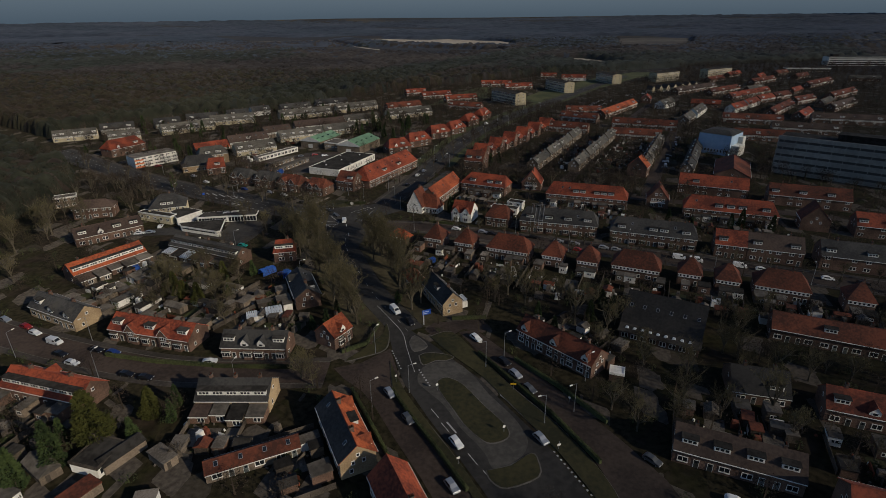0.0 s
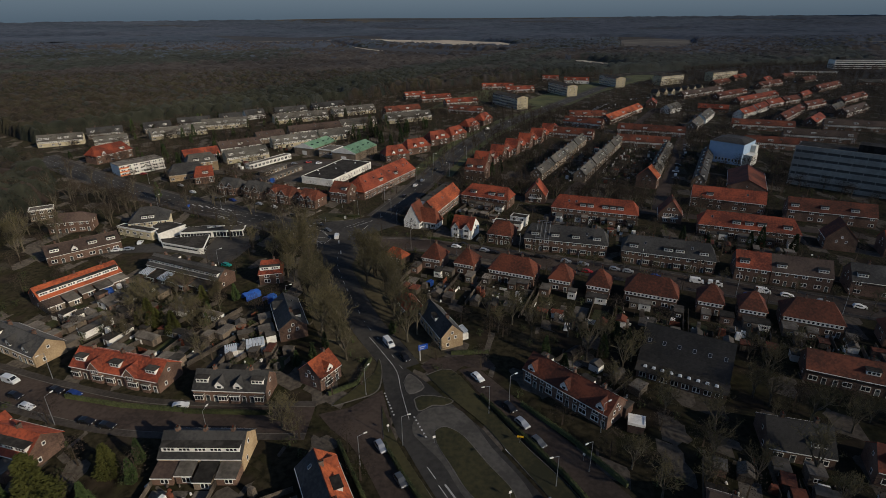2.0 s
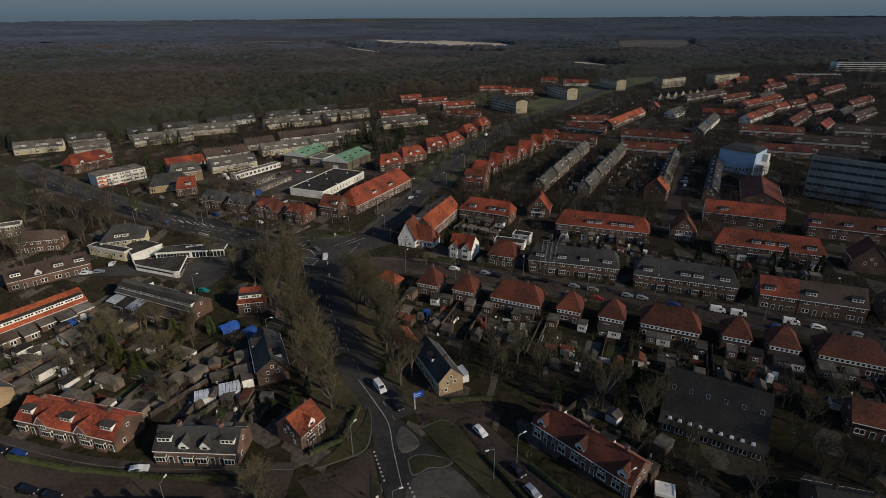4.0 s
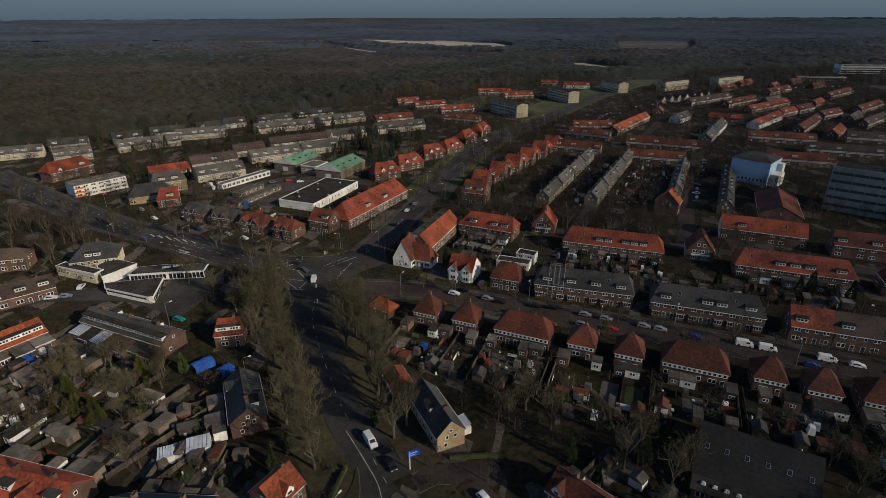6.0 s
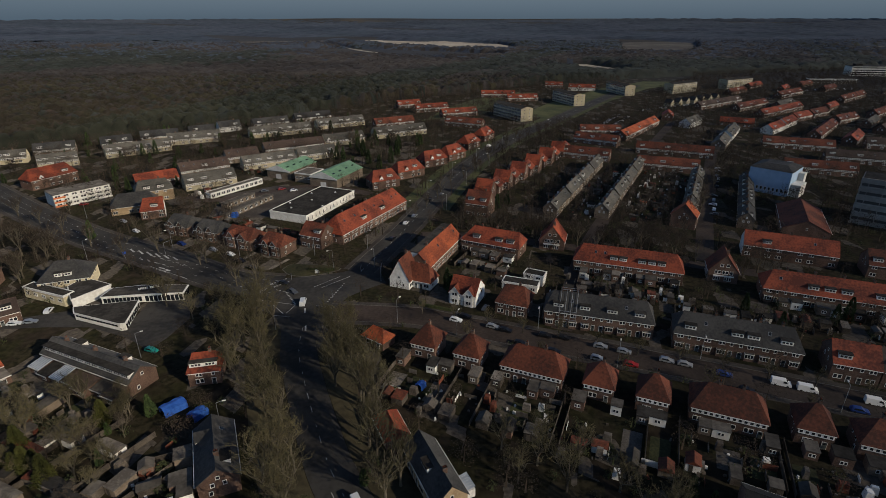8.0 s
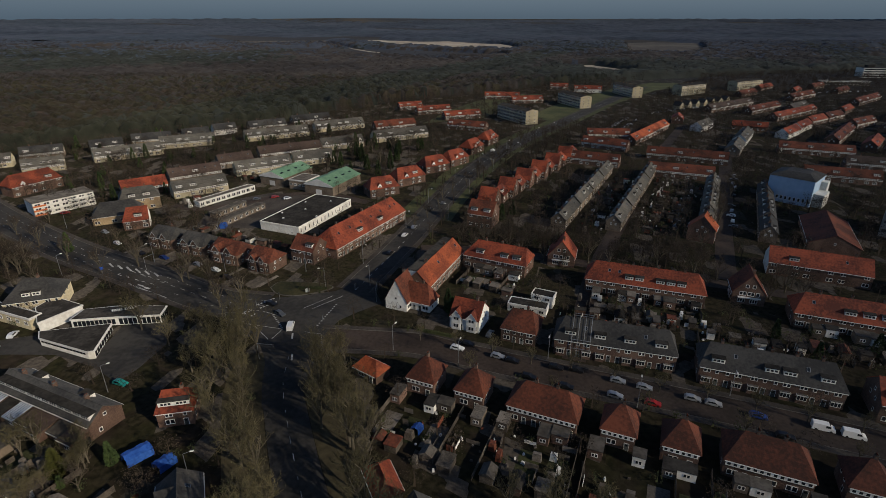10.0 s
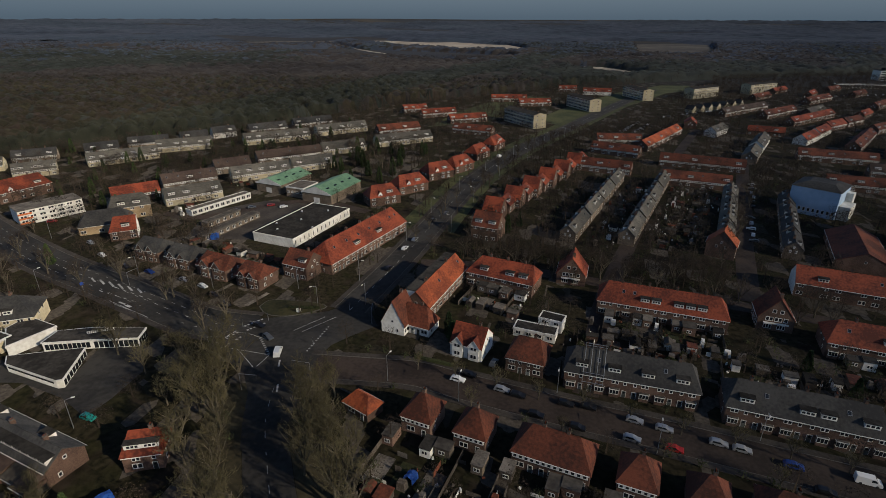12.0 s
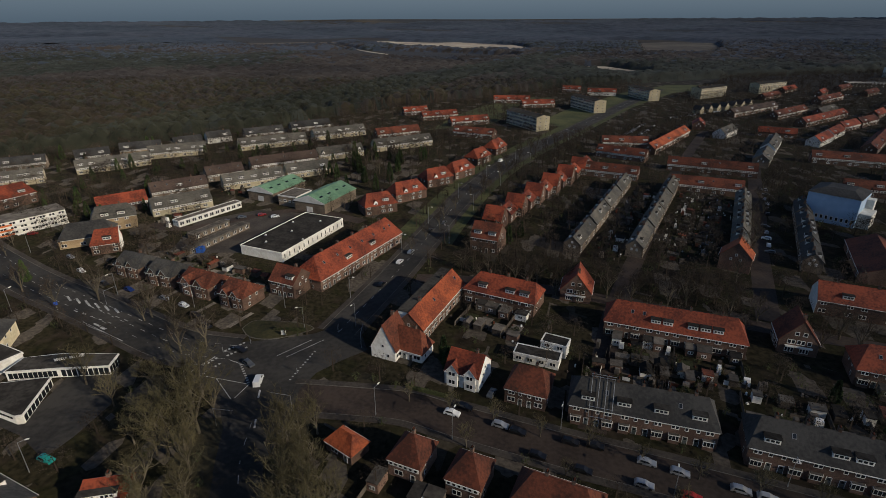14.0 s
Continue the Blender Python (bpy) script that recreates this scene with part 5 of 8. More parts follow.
def flats(x1, y1, x2, y2, D, h, wall, label, storeys=4, bays=10, glass=(0.88, 2.3)):
    """Four-storey flats with a low pitched roof; ridge from (x1, y1) to (x2, y2)."""
    x1, y1, x2, y2, D, h = (v * K for v in (x1, y1, x2, y2, D, h))
    dx, dy = x2 - x1, y2 - y1
    L, ang = math.hypot(dx, dy), math.degrees(math.atan2(dy, dx))
    top = thing("apartment_block", flat((x1 + x2) / 2, (y1 + y2) / 2, ang), label, "apartment block", "flats beyond the terraces")
    ly = D / 2
    pts = [(sx * L / 2, sy * ly, z) for z in (-0.3, h) for sx, sy in ((-1, -1), (1, -1), (1, 1), (-1, 1))] + [(L / 2, 0, h + 1.7), (-L / 2, 0, h + 1.7)]
    part("wall", Shape().solid(pts, [(3, 2, 1, 0), (0, 1, 5, 4), (2, 3, 7, 6), (1, 2, 6, 8, 5), (3, 0, 4, 9, 7)]).mesh("wall", WALL[wall]), top)
    part("roof", roof_slab(L, D, h, h + 1.7, 0, 0, 0.3, 0.15)[0].mesh("roof", BITUMEN), top)
    for s in (-1,):
        for j in range(storeys):
            for i in range(bays):
                part("window", window_plain(round(glass[0] * L / bays, 1), glass[1]), top, pose(-L / 2 + (i + 0.5) * L / bays, s * ly, (j + 0.55) * h / storeys, 0, 0, 0 if s < 0 else 180))
    for e, turn in ((-1, -90), (1, 90)):
        for j in range(storeys):
            for y in (-ly * 0.45, ly * 0.45):
                part("window", window_plain(1.2, 1.3), top, pose(e * L / 2, y, (j + 0.55) * h / storeys, 0, 0, turn))
    for i in range(6):
        part("chimney", chimney_mesh(1.2), top, pose(-L / 2 + (i + 0.5) * L / 6, 0.3, h + 1.7))


flats(51, 506, 68.5, 472, 11, 9.6, "cream", "four-storey flats with cream gable end", bays=9)
flats(115, 583, 127, 546.5, 11, 9.6, "cream", "four-storey flats with cream gable end", bays=9)
flats(186, 650, 194, 612, 11, 9.6, "cream", "four-storey flats with cream gable end", bays=9)
flats(239, 628, 273, 650, 11, 9.6, "cream", "cream four-storey flats with roof chimneys", glass=(0.6, 1.75))
flats(313, 664, 352, 686, 11, 9.6, "cream", "cream four-storey flats with roof chimneys", glass=(0.6, 1.75))


# ---- special buildings ----
def slab_building(name, poly, h, wall, label, category, fascia=PAINT, roof=BITUMEN, edge=0.55, tight=0.88, shift=(-1.6, 2.6)):
    cx, cy = sum(q[0] for q in poly) / len(poly), sum(q[1] for q in poly) / len(poly)
    poly, h = plan([(cx + (x - cx) * tight + shift[0], cy + (y - cy) * tight + shift[1]) for x, y in poly]), h * K
    top = thing(name, Matrix.Translation((poly[0][0], poly[0][1], 0)), label, category)
    top["unit"] = K * tight
    p = [(x - poly[0][0], y - poly[0][1]) for x, y in poly]
    c = Vector((sum(q[0] for q in p) / len(p), sum(q[1] for q in p) / len(p)))
    grown = lambda d: [tuple(c + (Vector(q) - c) * (1 + d / (Vector(q) - c).length)) for q in p]
    part("wall", Shape().prism(p, -0.3, h - edge).mesh("wall", wall), top)
    part("fascia", Shape().prism(grown(0.35), h - edge, h).mesh("fascia", fascia), top, None, "deep white fascia")
    part("roof", Shape().prism(grown(-0.15), h, h + 0.05).mesh("roof", roof), top, None, "dark felt roof")
    return top


def glazing(top, a, b, z0, z1, n):
    """A run of panes between white posts along the foot line from a to b, in the thing's own frame."""
    a, b = Vector((*a, 0)) * top["unit"], Vector((*b, 0)) * top["unit"]
    w = (b - a).normalized()
    out = Vector((w.y, -w.x, 0)) * 0.06
    for i in range(n):
        p, q = a + (b - a) * (i + 0.08) / n + out, a + (b - a) * (i + 0.92) / n + out
        me = Shape().solid([(*p.xy, z0), (*q.xy, z0), (*q.xy, z1), (*p.xy, z1), (*(p - out).xy, z0), (*(q - out).xy, z0), (*(q - out).xy, z1), (*(p - out).xy, z1)],
                           [(0, 1, 2, 3), (1, 5, 6, 2), (4, 0, 3, 7), (3, 2, 6, 7), (0, 4, 5, 1)]).mesh("pane", GLASS)
        part("pane", me, top)


s1 = slab_building("showroom", [(-98.0, 184.5), (-95.8, 181.2), (-78.6, 174.6), (-77.2, 175.0), (-80.2, 188.6)], 2.2, WALL["white"], "white single-storey showroom wing with wedge-shaped flat roof", "showroom", edge=0.5)
glazing(s1, (2.6, -3.45), (18.6, -9.6), 1.4, 2.0, 14)
glazing(s1, (20.7, -9.3), (17.9, 3.8), 0.15, 2.2, 8)
s2 = slab_building("showroom", [(-93.5, 188.6), (-81.3, 190.2), (-68.8, 191.4), (-69.4, 196.6), (-84.0, 196.4), (-93.0, 194.6)], 2.5, WALL["white"], "long low showroom wing with white fascia and glass end", "showroom", edge=0.38)
glazing(s2, (0.5, 0.0), (12.0, 1.5), 0.5, 2.4, 10)
glazing(s2, (12.8, 1.7), (24.5, 2.8), 0.2, 2.5, 9)
glazing(s2, (24.7, 2.9), (24.2, 7.9), 0.2, 2.5, 4)
s3 = slab_building("showroom", [(-105.0, 194.5), (-98.4, 185.6), (-92.0, 195.9), (-103.5, 201.0)], 3.1, WALL["white"], "raised white showroom block with dark flat roof", "showroom", edge=0.6)
glazing(s3, (1.2, -1.6), (5.6, -7.5), 0.6, 3.0, 5)
sgn = thing("roof_sign", Matrix.Translation((-85.0 * K, 195.6 * K, 2.55 * K)), "row of pale block shapes standing on the showroom roof", "sign")
for i in range(14):
    if i != 6:
        part("bar", kept("bar", lambda: Shape().box(-0.2, -0.06, 0, 0.2, 0.06, 0.8).mesh("bar", PAINT)), sgn, pose(0.52 * i, 0.2 * i, 0, 0, 0, 21))
part("rail", Shape().tube((-0.2, -0.08, 0.1), (7.2, 2.75, 0.1), 0.05, 0.05, 4).mesh("rail", METAL), sgn)
H(-112.1, 203.0, -107.6, 204.6, 10.5, 4.2, 8.2, "dark", "cream", "large villa with dark hipped roof and white dormers", hip=(4.2, 4.2), units=3, front="bb", back="b", name="villa", chimneys=1)
flat_block(-118.5, 196.6, -103.2, 190.6, 3.2, 3.2, WALL["cream"], "low cream front wing of the villa with felt roof", 1, "house_extension", "extension", 5)
H(-142.5, 201.5, -134.5, 203.5, 7, 4.2, 6.6, "brown", "brick", "brick house with low brown hipped roof", hip=(3, 3), units=2, name="detached_house", chimneys=0)
flat_block(-160.5, 210.5, -153.5, 214.5, 5, 4.4, WALL["grey"], "pale flat-roofed house among bare trees", 2, "detached_house", "house", 3, roof=FELT)
flat_block(-50.5, 254.2, -36.6, 286.8, 17.4, 3.2, WALL["white"], "white hall with a black flat roof and tall windows", 1, "supermarket_hall", "hall", 14, win=(0.8, 2.2), fascia=WALL["white"])
for x, y in ((-58, 262), (-52, 272), (-54, 281), (-46, 264), (-44, 282), (-60, 268)):
    v = thing("roof_vent", pose(x * K, y * K, 3.9 * K + 0.05), "small pale roof vent on black felt", "vent", "roof vents")
    part("curb", Shape().taper(-0.5, -0.5, 0, 0.5, 0.5, 0.35, 0.1).mesh("curb", METAL), v)
    part("cap", Shape().taper(-0.38, -0.38, 0.35, 0.38, 0.38, 0.6, 0.15).mesh("cap", PAINT), v)


def shed_hall(x1, y1, x2, y2, D, eave, ridge, label):
    x1, y1, x2, y2, D, eave, ridge = (v * K for v in (x1, y1, x2, y2, D, eave, ridge))
    dx, dy = x2 - x1, y2 - y1
    L, ang = math.hypot(dx, dy), math.degrees(math.atan2(dy, dx))
    top = thing("sports_hall", flat((x1 + x2) / 2, (y1 + y2) / 2, ang), label, "hall")
    ly = D / 2
    pts = [(sx * L / 2, sy * ly, z) for z in (-0.3, eave) for sx, sy in ((-1, -1), (1, -1), (1, 1), (-1, 1))] + [(L / 2, 0, ridge), (-L / 2, 0, ridge)]
    part("wall", Shape().solid(pts, [(3, 2, 1, 0), (0, 1, 5, 4), (2, 3, 7, 6), (1, 2, 6, 8, 5), (3, 0, 4, 9, 7)]).mesh("wall", WALL["grey"]), top)
    part("roof", roof_slab(L, D, eave, ridge, 0, 0, 0.4, 0.3)[0].mesh("roof", ROOF["green"]), top, None, "pale green sheet roof")
    part("door", Shape().box(-0.06, -2, 0, 0.05, 2, 3).mesh("door", PAINT), top, pose(-L / 2, 0, 0))
    part("fascia", Shape().solid([(-L / 2 - 0.34, -ly - 0.4, eave - 0.5), (-L / 2 - 0.34, ly + 0.4, eave - 0.5), (-L / 2 - 0.34, ly + 0.4, eave + 0.1), (-L / 2 - 0.34, 0, ridge + 0.15), (-L / 2 - 0.34, -ly - 0.4, eave + 0.1),
                                  (-L / 2 - 0.2, -ly - 0.4, eave - 0.5), (-L / 2 - 0.2, ly + 0.4, eave - 0.5), (-L / 2 - 0.2, ly + 0.4, eave + 0.1), (-L / 2 - 0.2, 0, ridge + 0.15), (-L / 2 - 0.2, -ly - 0.4, eave + 0.1)],
                                 [(0, 4, 3, 2, 1), (5, 6, 7, 8, 9), (0, 1, 6, 5), (4, 9, 8, 3), (3, 8, 7, 2)]).mesh("fascia", PAINT), top, None, "white gable fascia")
    for i in range(4):
        part("skylight", kept("sky2", lambda: Shape().box(-1.2, -0.5, 0, 1.2, 0.5, 0.12).mesh("skylight", GLASS)), top, pose(-L * 0.36 + i * L * 0.24, -D * 0.25, (eave + ridge) / 2 + 0.22, math.degrees(math.atan((ridge - eave) / ly))))


shed_hall(-53.5, 303.5, -44.3, 325.0, 15, 4.4, 7.2, "hall with pale green pitched roof and white gable")
shed_hall(-78.5, 318.0, -69.6, 338.0, 14, 4.2, 6.6, "lower hall with pale green pitched roof")
flat_block(-69.0, 312.5, -60.5, 309.0, 11, 4.4, WALL["grey"], "grey flat-roofed link between two green halls", 1, "sports_hall", "hall", 4, roof=FELT)
flat_block(-99.5, 285.7, -84.0, 309.4, 4, 2.4, WALL["white"], "long row of white flat-roofed lock-up garages", 1, "garage_row", "garage", 11, roof=FELT, win=(2.2, 1.9), near=False, sides=(-1,))
flat_block(-83.3, 259.5, -72.0, 285.0, 3.6, 2.1, WALL["grey"], "low row of felt-roofed garages behind the house pairs", 1, "garage_row", "garage", 9, roof=FELT, win=(2.0, 1.7), near=False, sides=(-1,), fascia=FELT)
flat_block(-87.8, 272.8, -80.7, 287.5, 3.4, 2.1, WALL["grey"], "short row of grey felt-roofed garages", 1, "garage_row", "garage", 5, roof=FELT, win=(2.0, 1.7), near=False, sides=(-1,), fascia=FELT)
slab("car_park", plan([(-92, 262), (-66, 262), (-52, 294), (-56, 302), (-76, 306), (-96, 292)]), 0.03, SLAB, "grey paved yard behind the hall", "car park")

apt = thing("apartment_block", flat(-153.5 * K, 283.2 * K, 50), "white three-storey flats with orange panels", "apartment block")
apt.scale = (K, K * 1.15, K * 0.66)
part("wall", Shape().box(-11, 0, -0.3, 11, 9, 8.2).mesh("wall", WALL["white"]), apt)
part("roof", Shape().box(-11.2, -0.2, 8.2, 11.2, 9.2, 8.5).mesh("roof", FELT), apt)
for j in range(3):
    for i in range(7):
        window(apt, pose(-9.4 + i * 3.15, 0, 1.5 + 2.7 * j), 2.0, 1.4, False)
    part("panel", Shape().box(-11.06, -0.12, 2.4 + 2.7 * j - 2.3, -6.5, -0.02, 2.4 + 2.7 * j - 1.3).mesh("panel", ORANGE_PANEL), apt, None, "bright orange balcony panel")
    part("balcony", Shape().box(-6.2, -1.1, 2.7 * j + 0.1, 10.8, -0.02, 2.7 * j + 0.25).box(-6.2, -1.1, 2.7 * j + 0.25, 10.8, -1.02, 2.7 * j + 1.1).mesh("balcony", WALL["white"]), apt)

blue = thing("theatre_hall", flat(150.0 * K, 290.0 * K, -46), "tall clad hall painted in shade blue with dark hipped roof", "hall")
blue.scale = (K, K, K)
# walls blue all round, the tint of the shaded front
part("wall", Shape().box(-9.5, 0, -0.3, 7.5, 17, 11).mesh("wall", SHADE_BLUE), blue)
part("roof", Shape().solid([(-9.8, -0.3, 11), (7.8, -0.3, 11), (7.8, 17.3, 11), (-9.8, 17.3, 11), (-5, 5, 12.8), (4, 5, 12.8), (4, 13, 12.8), (-5, 13, 12.8)],
                           [(3, 2, 1, 0), (4, 5, 6, 7), (0, 1, 5, 4), (1, 2, 6, 5), (2, 3, 7, 6), (3, 0, 4, 7)]).mesh("roof", ROOF["dark"]), blue)
part("porch", Shape().box(7.5, 2, -0.3, 11.5, 11, 5.5).box(7.5, 11, -0.3, 10, 15, 9).mesh("porch", WALL["white"]), blue, None, "white side wing")
for i in range(10):
    window(blue, pose(-8.3 + 1.65 * i, 0, 2.2), 1.0, 1.6, False)
H(133.0, 237.0, 146.5, 263.4, 15, 3.0, 6.5, "rust", "brick", "broad low brick hall with dark red roof", units=2, near=False, chimneys=0, name="parish_hall", category="hall")

office = thing("office_block", flat(177.5 * K, 238.4 * K, -40.8), "long five-storey office slab with bands of windows", "office building")
office.scale = (K, K, K)
part("wall", Shape().box(-22.5, 0, -0.3, 90, 16, 17).mesh("wall", CONCRETE), office)
part("roof", Shape().box(-22.2, 0.3, 17, 89.7, 15.7, 17.3).box(0, 4, 17.3, 18, 12, 20.5).mesh("roof", BITUMEN), office)
for j in range(5):
    part("window_band", Shape().box(-22, -0.1, 1.9 + 3.3 * j, 89.5, 0.05, 3.2 + 3.3 * j).mesh("window_band", OFFICE_GLASS), office, None, "dark continuous window band")
    part("spandrel", Shape().box(-22.6, -0.35, 3.0 + 3.3 * j, 90.1, -0.02, 4.9 + 3.3 * j).mesh("spandrel", CONCRETE), office)
for i in range(23):
    part("mullion", kept("mullion", lambda: Shape().box(-0.12, -0.25, 0.5, 0.12, -0.04, 16.9).mesh("mullion", CONCRETE)), office, pose(-20 + 4.9 * i, 0, 0))
far_office = thing("office_block", flat(584 * K, 790 * K, -8), "far white office slab with banded windows", "office building")
far_office.scale = (K, K, K * 0.72)
part("wall", Shape().box(-36, 0, 0, 40, 18, 17).mesh("wall", WALL["white"]), far_office)
part("roof", Shape().box(-36.4, -0.4, 17, 40.4, 18.4, 17.5).box(-30, 4, 17.5, -22, 12, 21).mesh("roof", BITUMEN), far_office)
for j in range(4):
    part("window_band", Shape().box(-35, -0.15, 1.6 + 4 * j, 39, 0.05, 3.4 + 4 * j).mesh("window_band", GLASS), far_office)
flat_block(440, 712, 490, 702, 10, 5, FELT, "grey two-storey building far off", 2, "office_block", "office building", 14, near=False, sides=(-1,))
crane = thing("yellow_crane_cabin", pose(222 * K, 352 * K, 0), "yellow works cabin beside the office block", "cabin")
part("body", Shape().box(-4, -3, 0, 4, 3, 7).mesh("body", YELLOW_SIGN), crane)
part("roof", Shape().box(-4.2, -3.2, 7, 4.2, 3.2, 7.3).mesh("roof", BITUMEN), crane)

H(-3.2, 134.1, 2.4, 121.6, 5.6, 3.6, 6.4, "dark", "yellow", "yellow-brick cottage with dark roof and glazed lean-to", units=2, name="cottage", front="b", chimneys=1)
H(-9.7, 142.2, -8.0, 138.4, 4.6, 2.2, 4.0, "red", "brick", "garage with low red hipped roof", hip=(1.5, 1.5), units=1, name="garage", category="garage", chimneys=0, side_windows=False)
H(-15.7, 172.7, -13.1, 170.8, 4.4, 2.4, 4.4, "orange", "brick", "small kiosk with orange hipped roof", hip=(1.7, 1.7), units=1, name="kiosk", category="kiosk", chimneys=0, side_windows=False)
flat_block(19.2, 200.2, 29.0, 196.4, 4, 2.2, WALL["white"], "white flat-roofed extension behind the villas", 1, "house_extension", "extension", 4, roof=BITUMEN)
flat_block(26.0, 203.5, 31.5, 200.8, 3.8, 3.2, WALL["white"], "two-storey white cube extension", 2, "house_extension", "extension", 2, roof=BITUMEN)
flat_block(-59.2, 68.2, -57.4, 74.6, 6.0, 2.2, WALL["white"], "low garage with a dark felt roof and white doors", 1, "garage", "garage", 3, roof=BITUMEN, win=(2.0, 1.7), sides=(-1,), fascia=WOOD)
flat_block(35.0, 93.0, 37.8, 92.0, 2.6, 2.2, WALL["brick"], "small garage with a white flat roof", 1, "garage", "garage", 1, roof=PAINT, sides=())


# ---- gardens: sheds, lean-tos, fences, lawns ----
rnd = random.Random(7)


def shed(x, y, ang, w, d, h, style, wallm, roofm, label, name="garden_shed"):
    top = thing(name, flat(x, y, ang), label, "shed" if "shed" in name else "extension", "garden sheds" if "shed" in name else "rear extensions")
    part("body", kept(("sb", w, d, h, wallm.name), lambda: Shape().box(-w / 2, -d / 2, -0.1, w / 2, d / 2, h).mesh("body", wallm)), top)
    if style == "gable":
        me = kept(("sg", w, d, h, roofm.name), lambda: Shape().solid(
            [(-w / 2 - 0.2, -d / 2 - 0.2, h - 0.05), (w / 2 + 0.2, -d / 2 - 0.2, h - 0.05), (w / 2 + 0.2, d / 2 + 0.2, h - 0.05), (-w / 2 - 0.2, d / 2 + 0.2, h - 0.05), (0, -d / 2 - 0.2, h + w * 0.3), (0, d / 2 + 0.2, h + w * 0.3)],
            [(3, 2, 1, 0), (0, 1, 4), (2, 3, 5), (1, 2, 5, 4), (3, 0, 4, 5)]).mesh("roof", roofm))
    else:
        me = kept(("sf", w, d, h, roofm.name), lambda: Shape().solid(
            [(-w / 2 - 0.15, -d / 2 - 0.15, h), (w / 2 + 0.15, -d / 2 - 0.15, h), (w / 2 + 0.15, d / 2 + 0.15, h), (-w / 2 - 0.15, d / 2 + 0.15, h),
             (-w / 2 - 0.15, -d / 2 - 0.15, h + 0.16), (w / 2 + 0.15, -d / 2 - 0.15, h + 0.16), (w / 2 + 0.15, d / 2 + 0.15, h + 0.3), (-w / 2 - 0.15, d / 2 + 0.15, h + 0.3)],
            [(3, 2, 1, 0), (4, 5, 6, 7), (0, 1, 5, 4), (1, 2, 6, 5), (2, 3, 7, 6), (3, 0, 4, 7)]).mesh("roof", roofm))
    part("roof", me, top)
    if name == "garden_shed" and y < 200:
        part("door", kept("sdoor", lambda: Shape().box(-0.45, -0.05, 0, 0.45, 0.02, 1.9).mesh("door", WOOD)), top, pose(-w * 0.15, -d / 2, 0))
    elif name != "garden_shed":
        part("window", window_plain(1.5, 1.1), top, pose(0, -d / 2, 1.4))


def fence(x0, y0, x1, y1, h=1.7):
    L, ang = math.hypot(x1 - x0, y1 - y0), math.degrees(math.atan2(y1 - y0, x1 - x0))
    n = max(1, min(3, round(L / 4.5)))
    w = round(L / n, 1)
    top = thing("fence", flat(x0, y0, ang), "weathered grey-brown timber garden fence", "fence", "garden fences")
    me = kept(("fp", w, h), lambda: Shape().box(0.06, -0.03, 0.1, w - 0.06, 0.03, h).box(0.0, -0.05, h, w, 0.05, h + 0.06).mesh("panel", WOOD))
    po = kept(("po", h), lambda: Shape().taper(-0.06, -0.06, -0.1, 0.06, 0.06, h + 0.15, 0.01).mesh("post", WOOD))
    for i in range(n):
        part("panel", me, top, pose(i * L / n, 0, 0))
        if i == 0:
            part("post", po, top, pose(0, 0, 0))
    part("post", po, top, pose(L, 0, 0))


SHED_SPOTS, GREEN_SPOTS = [], []


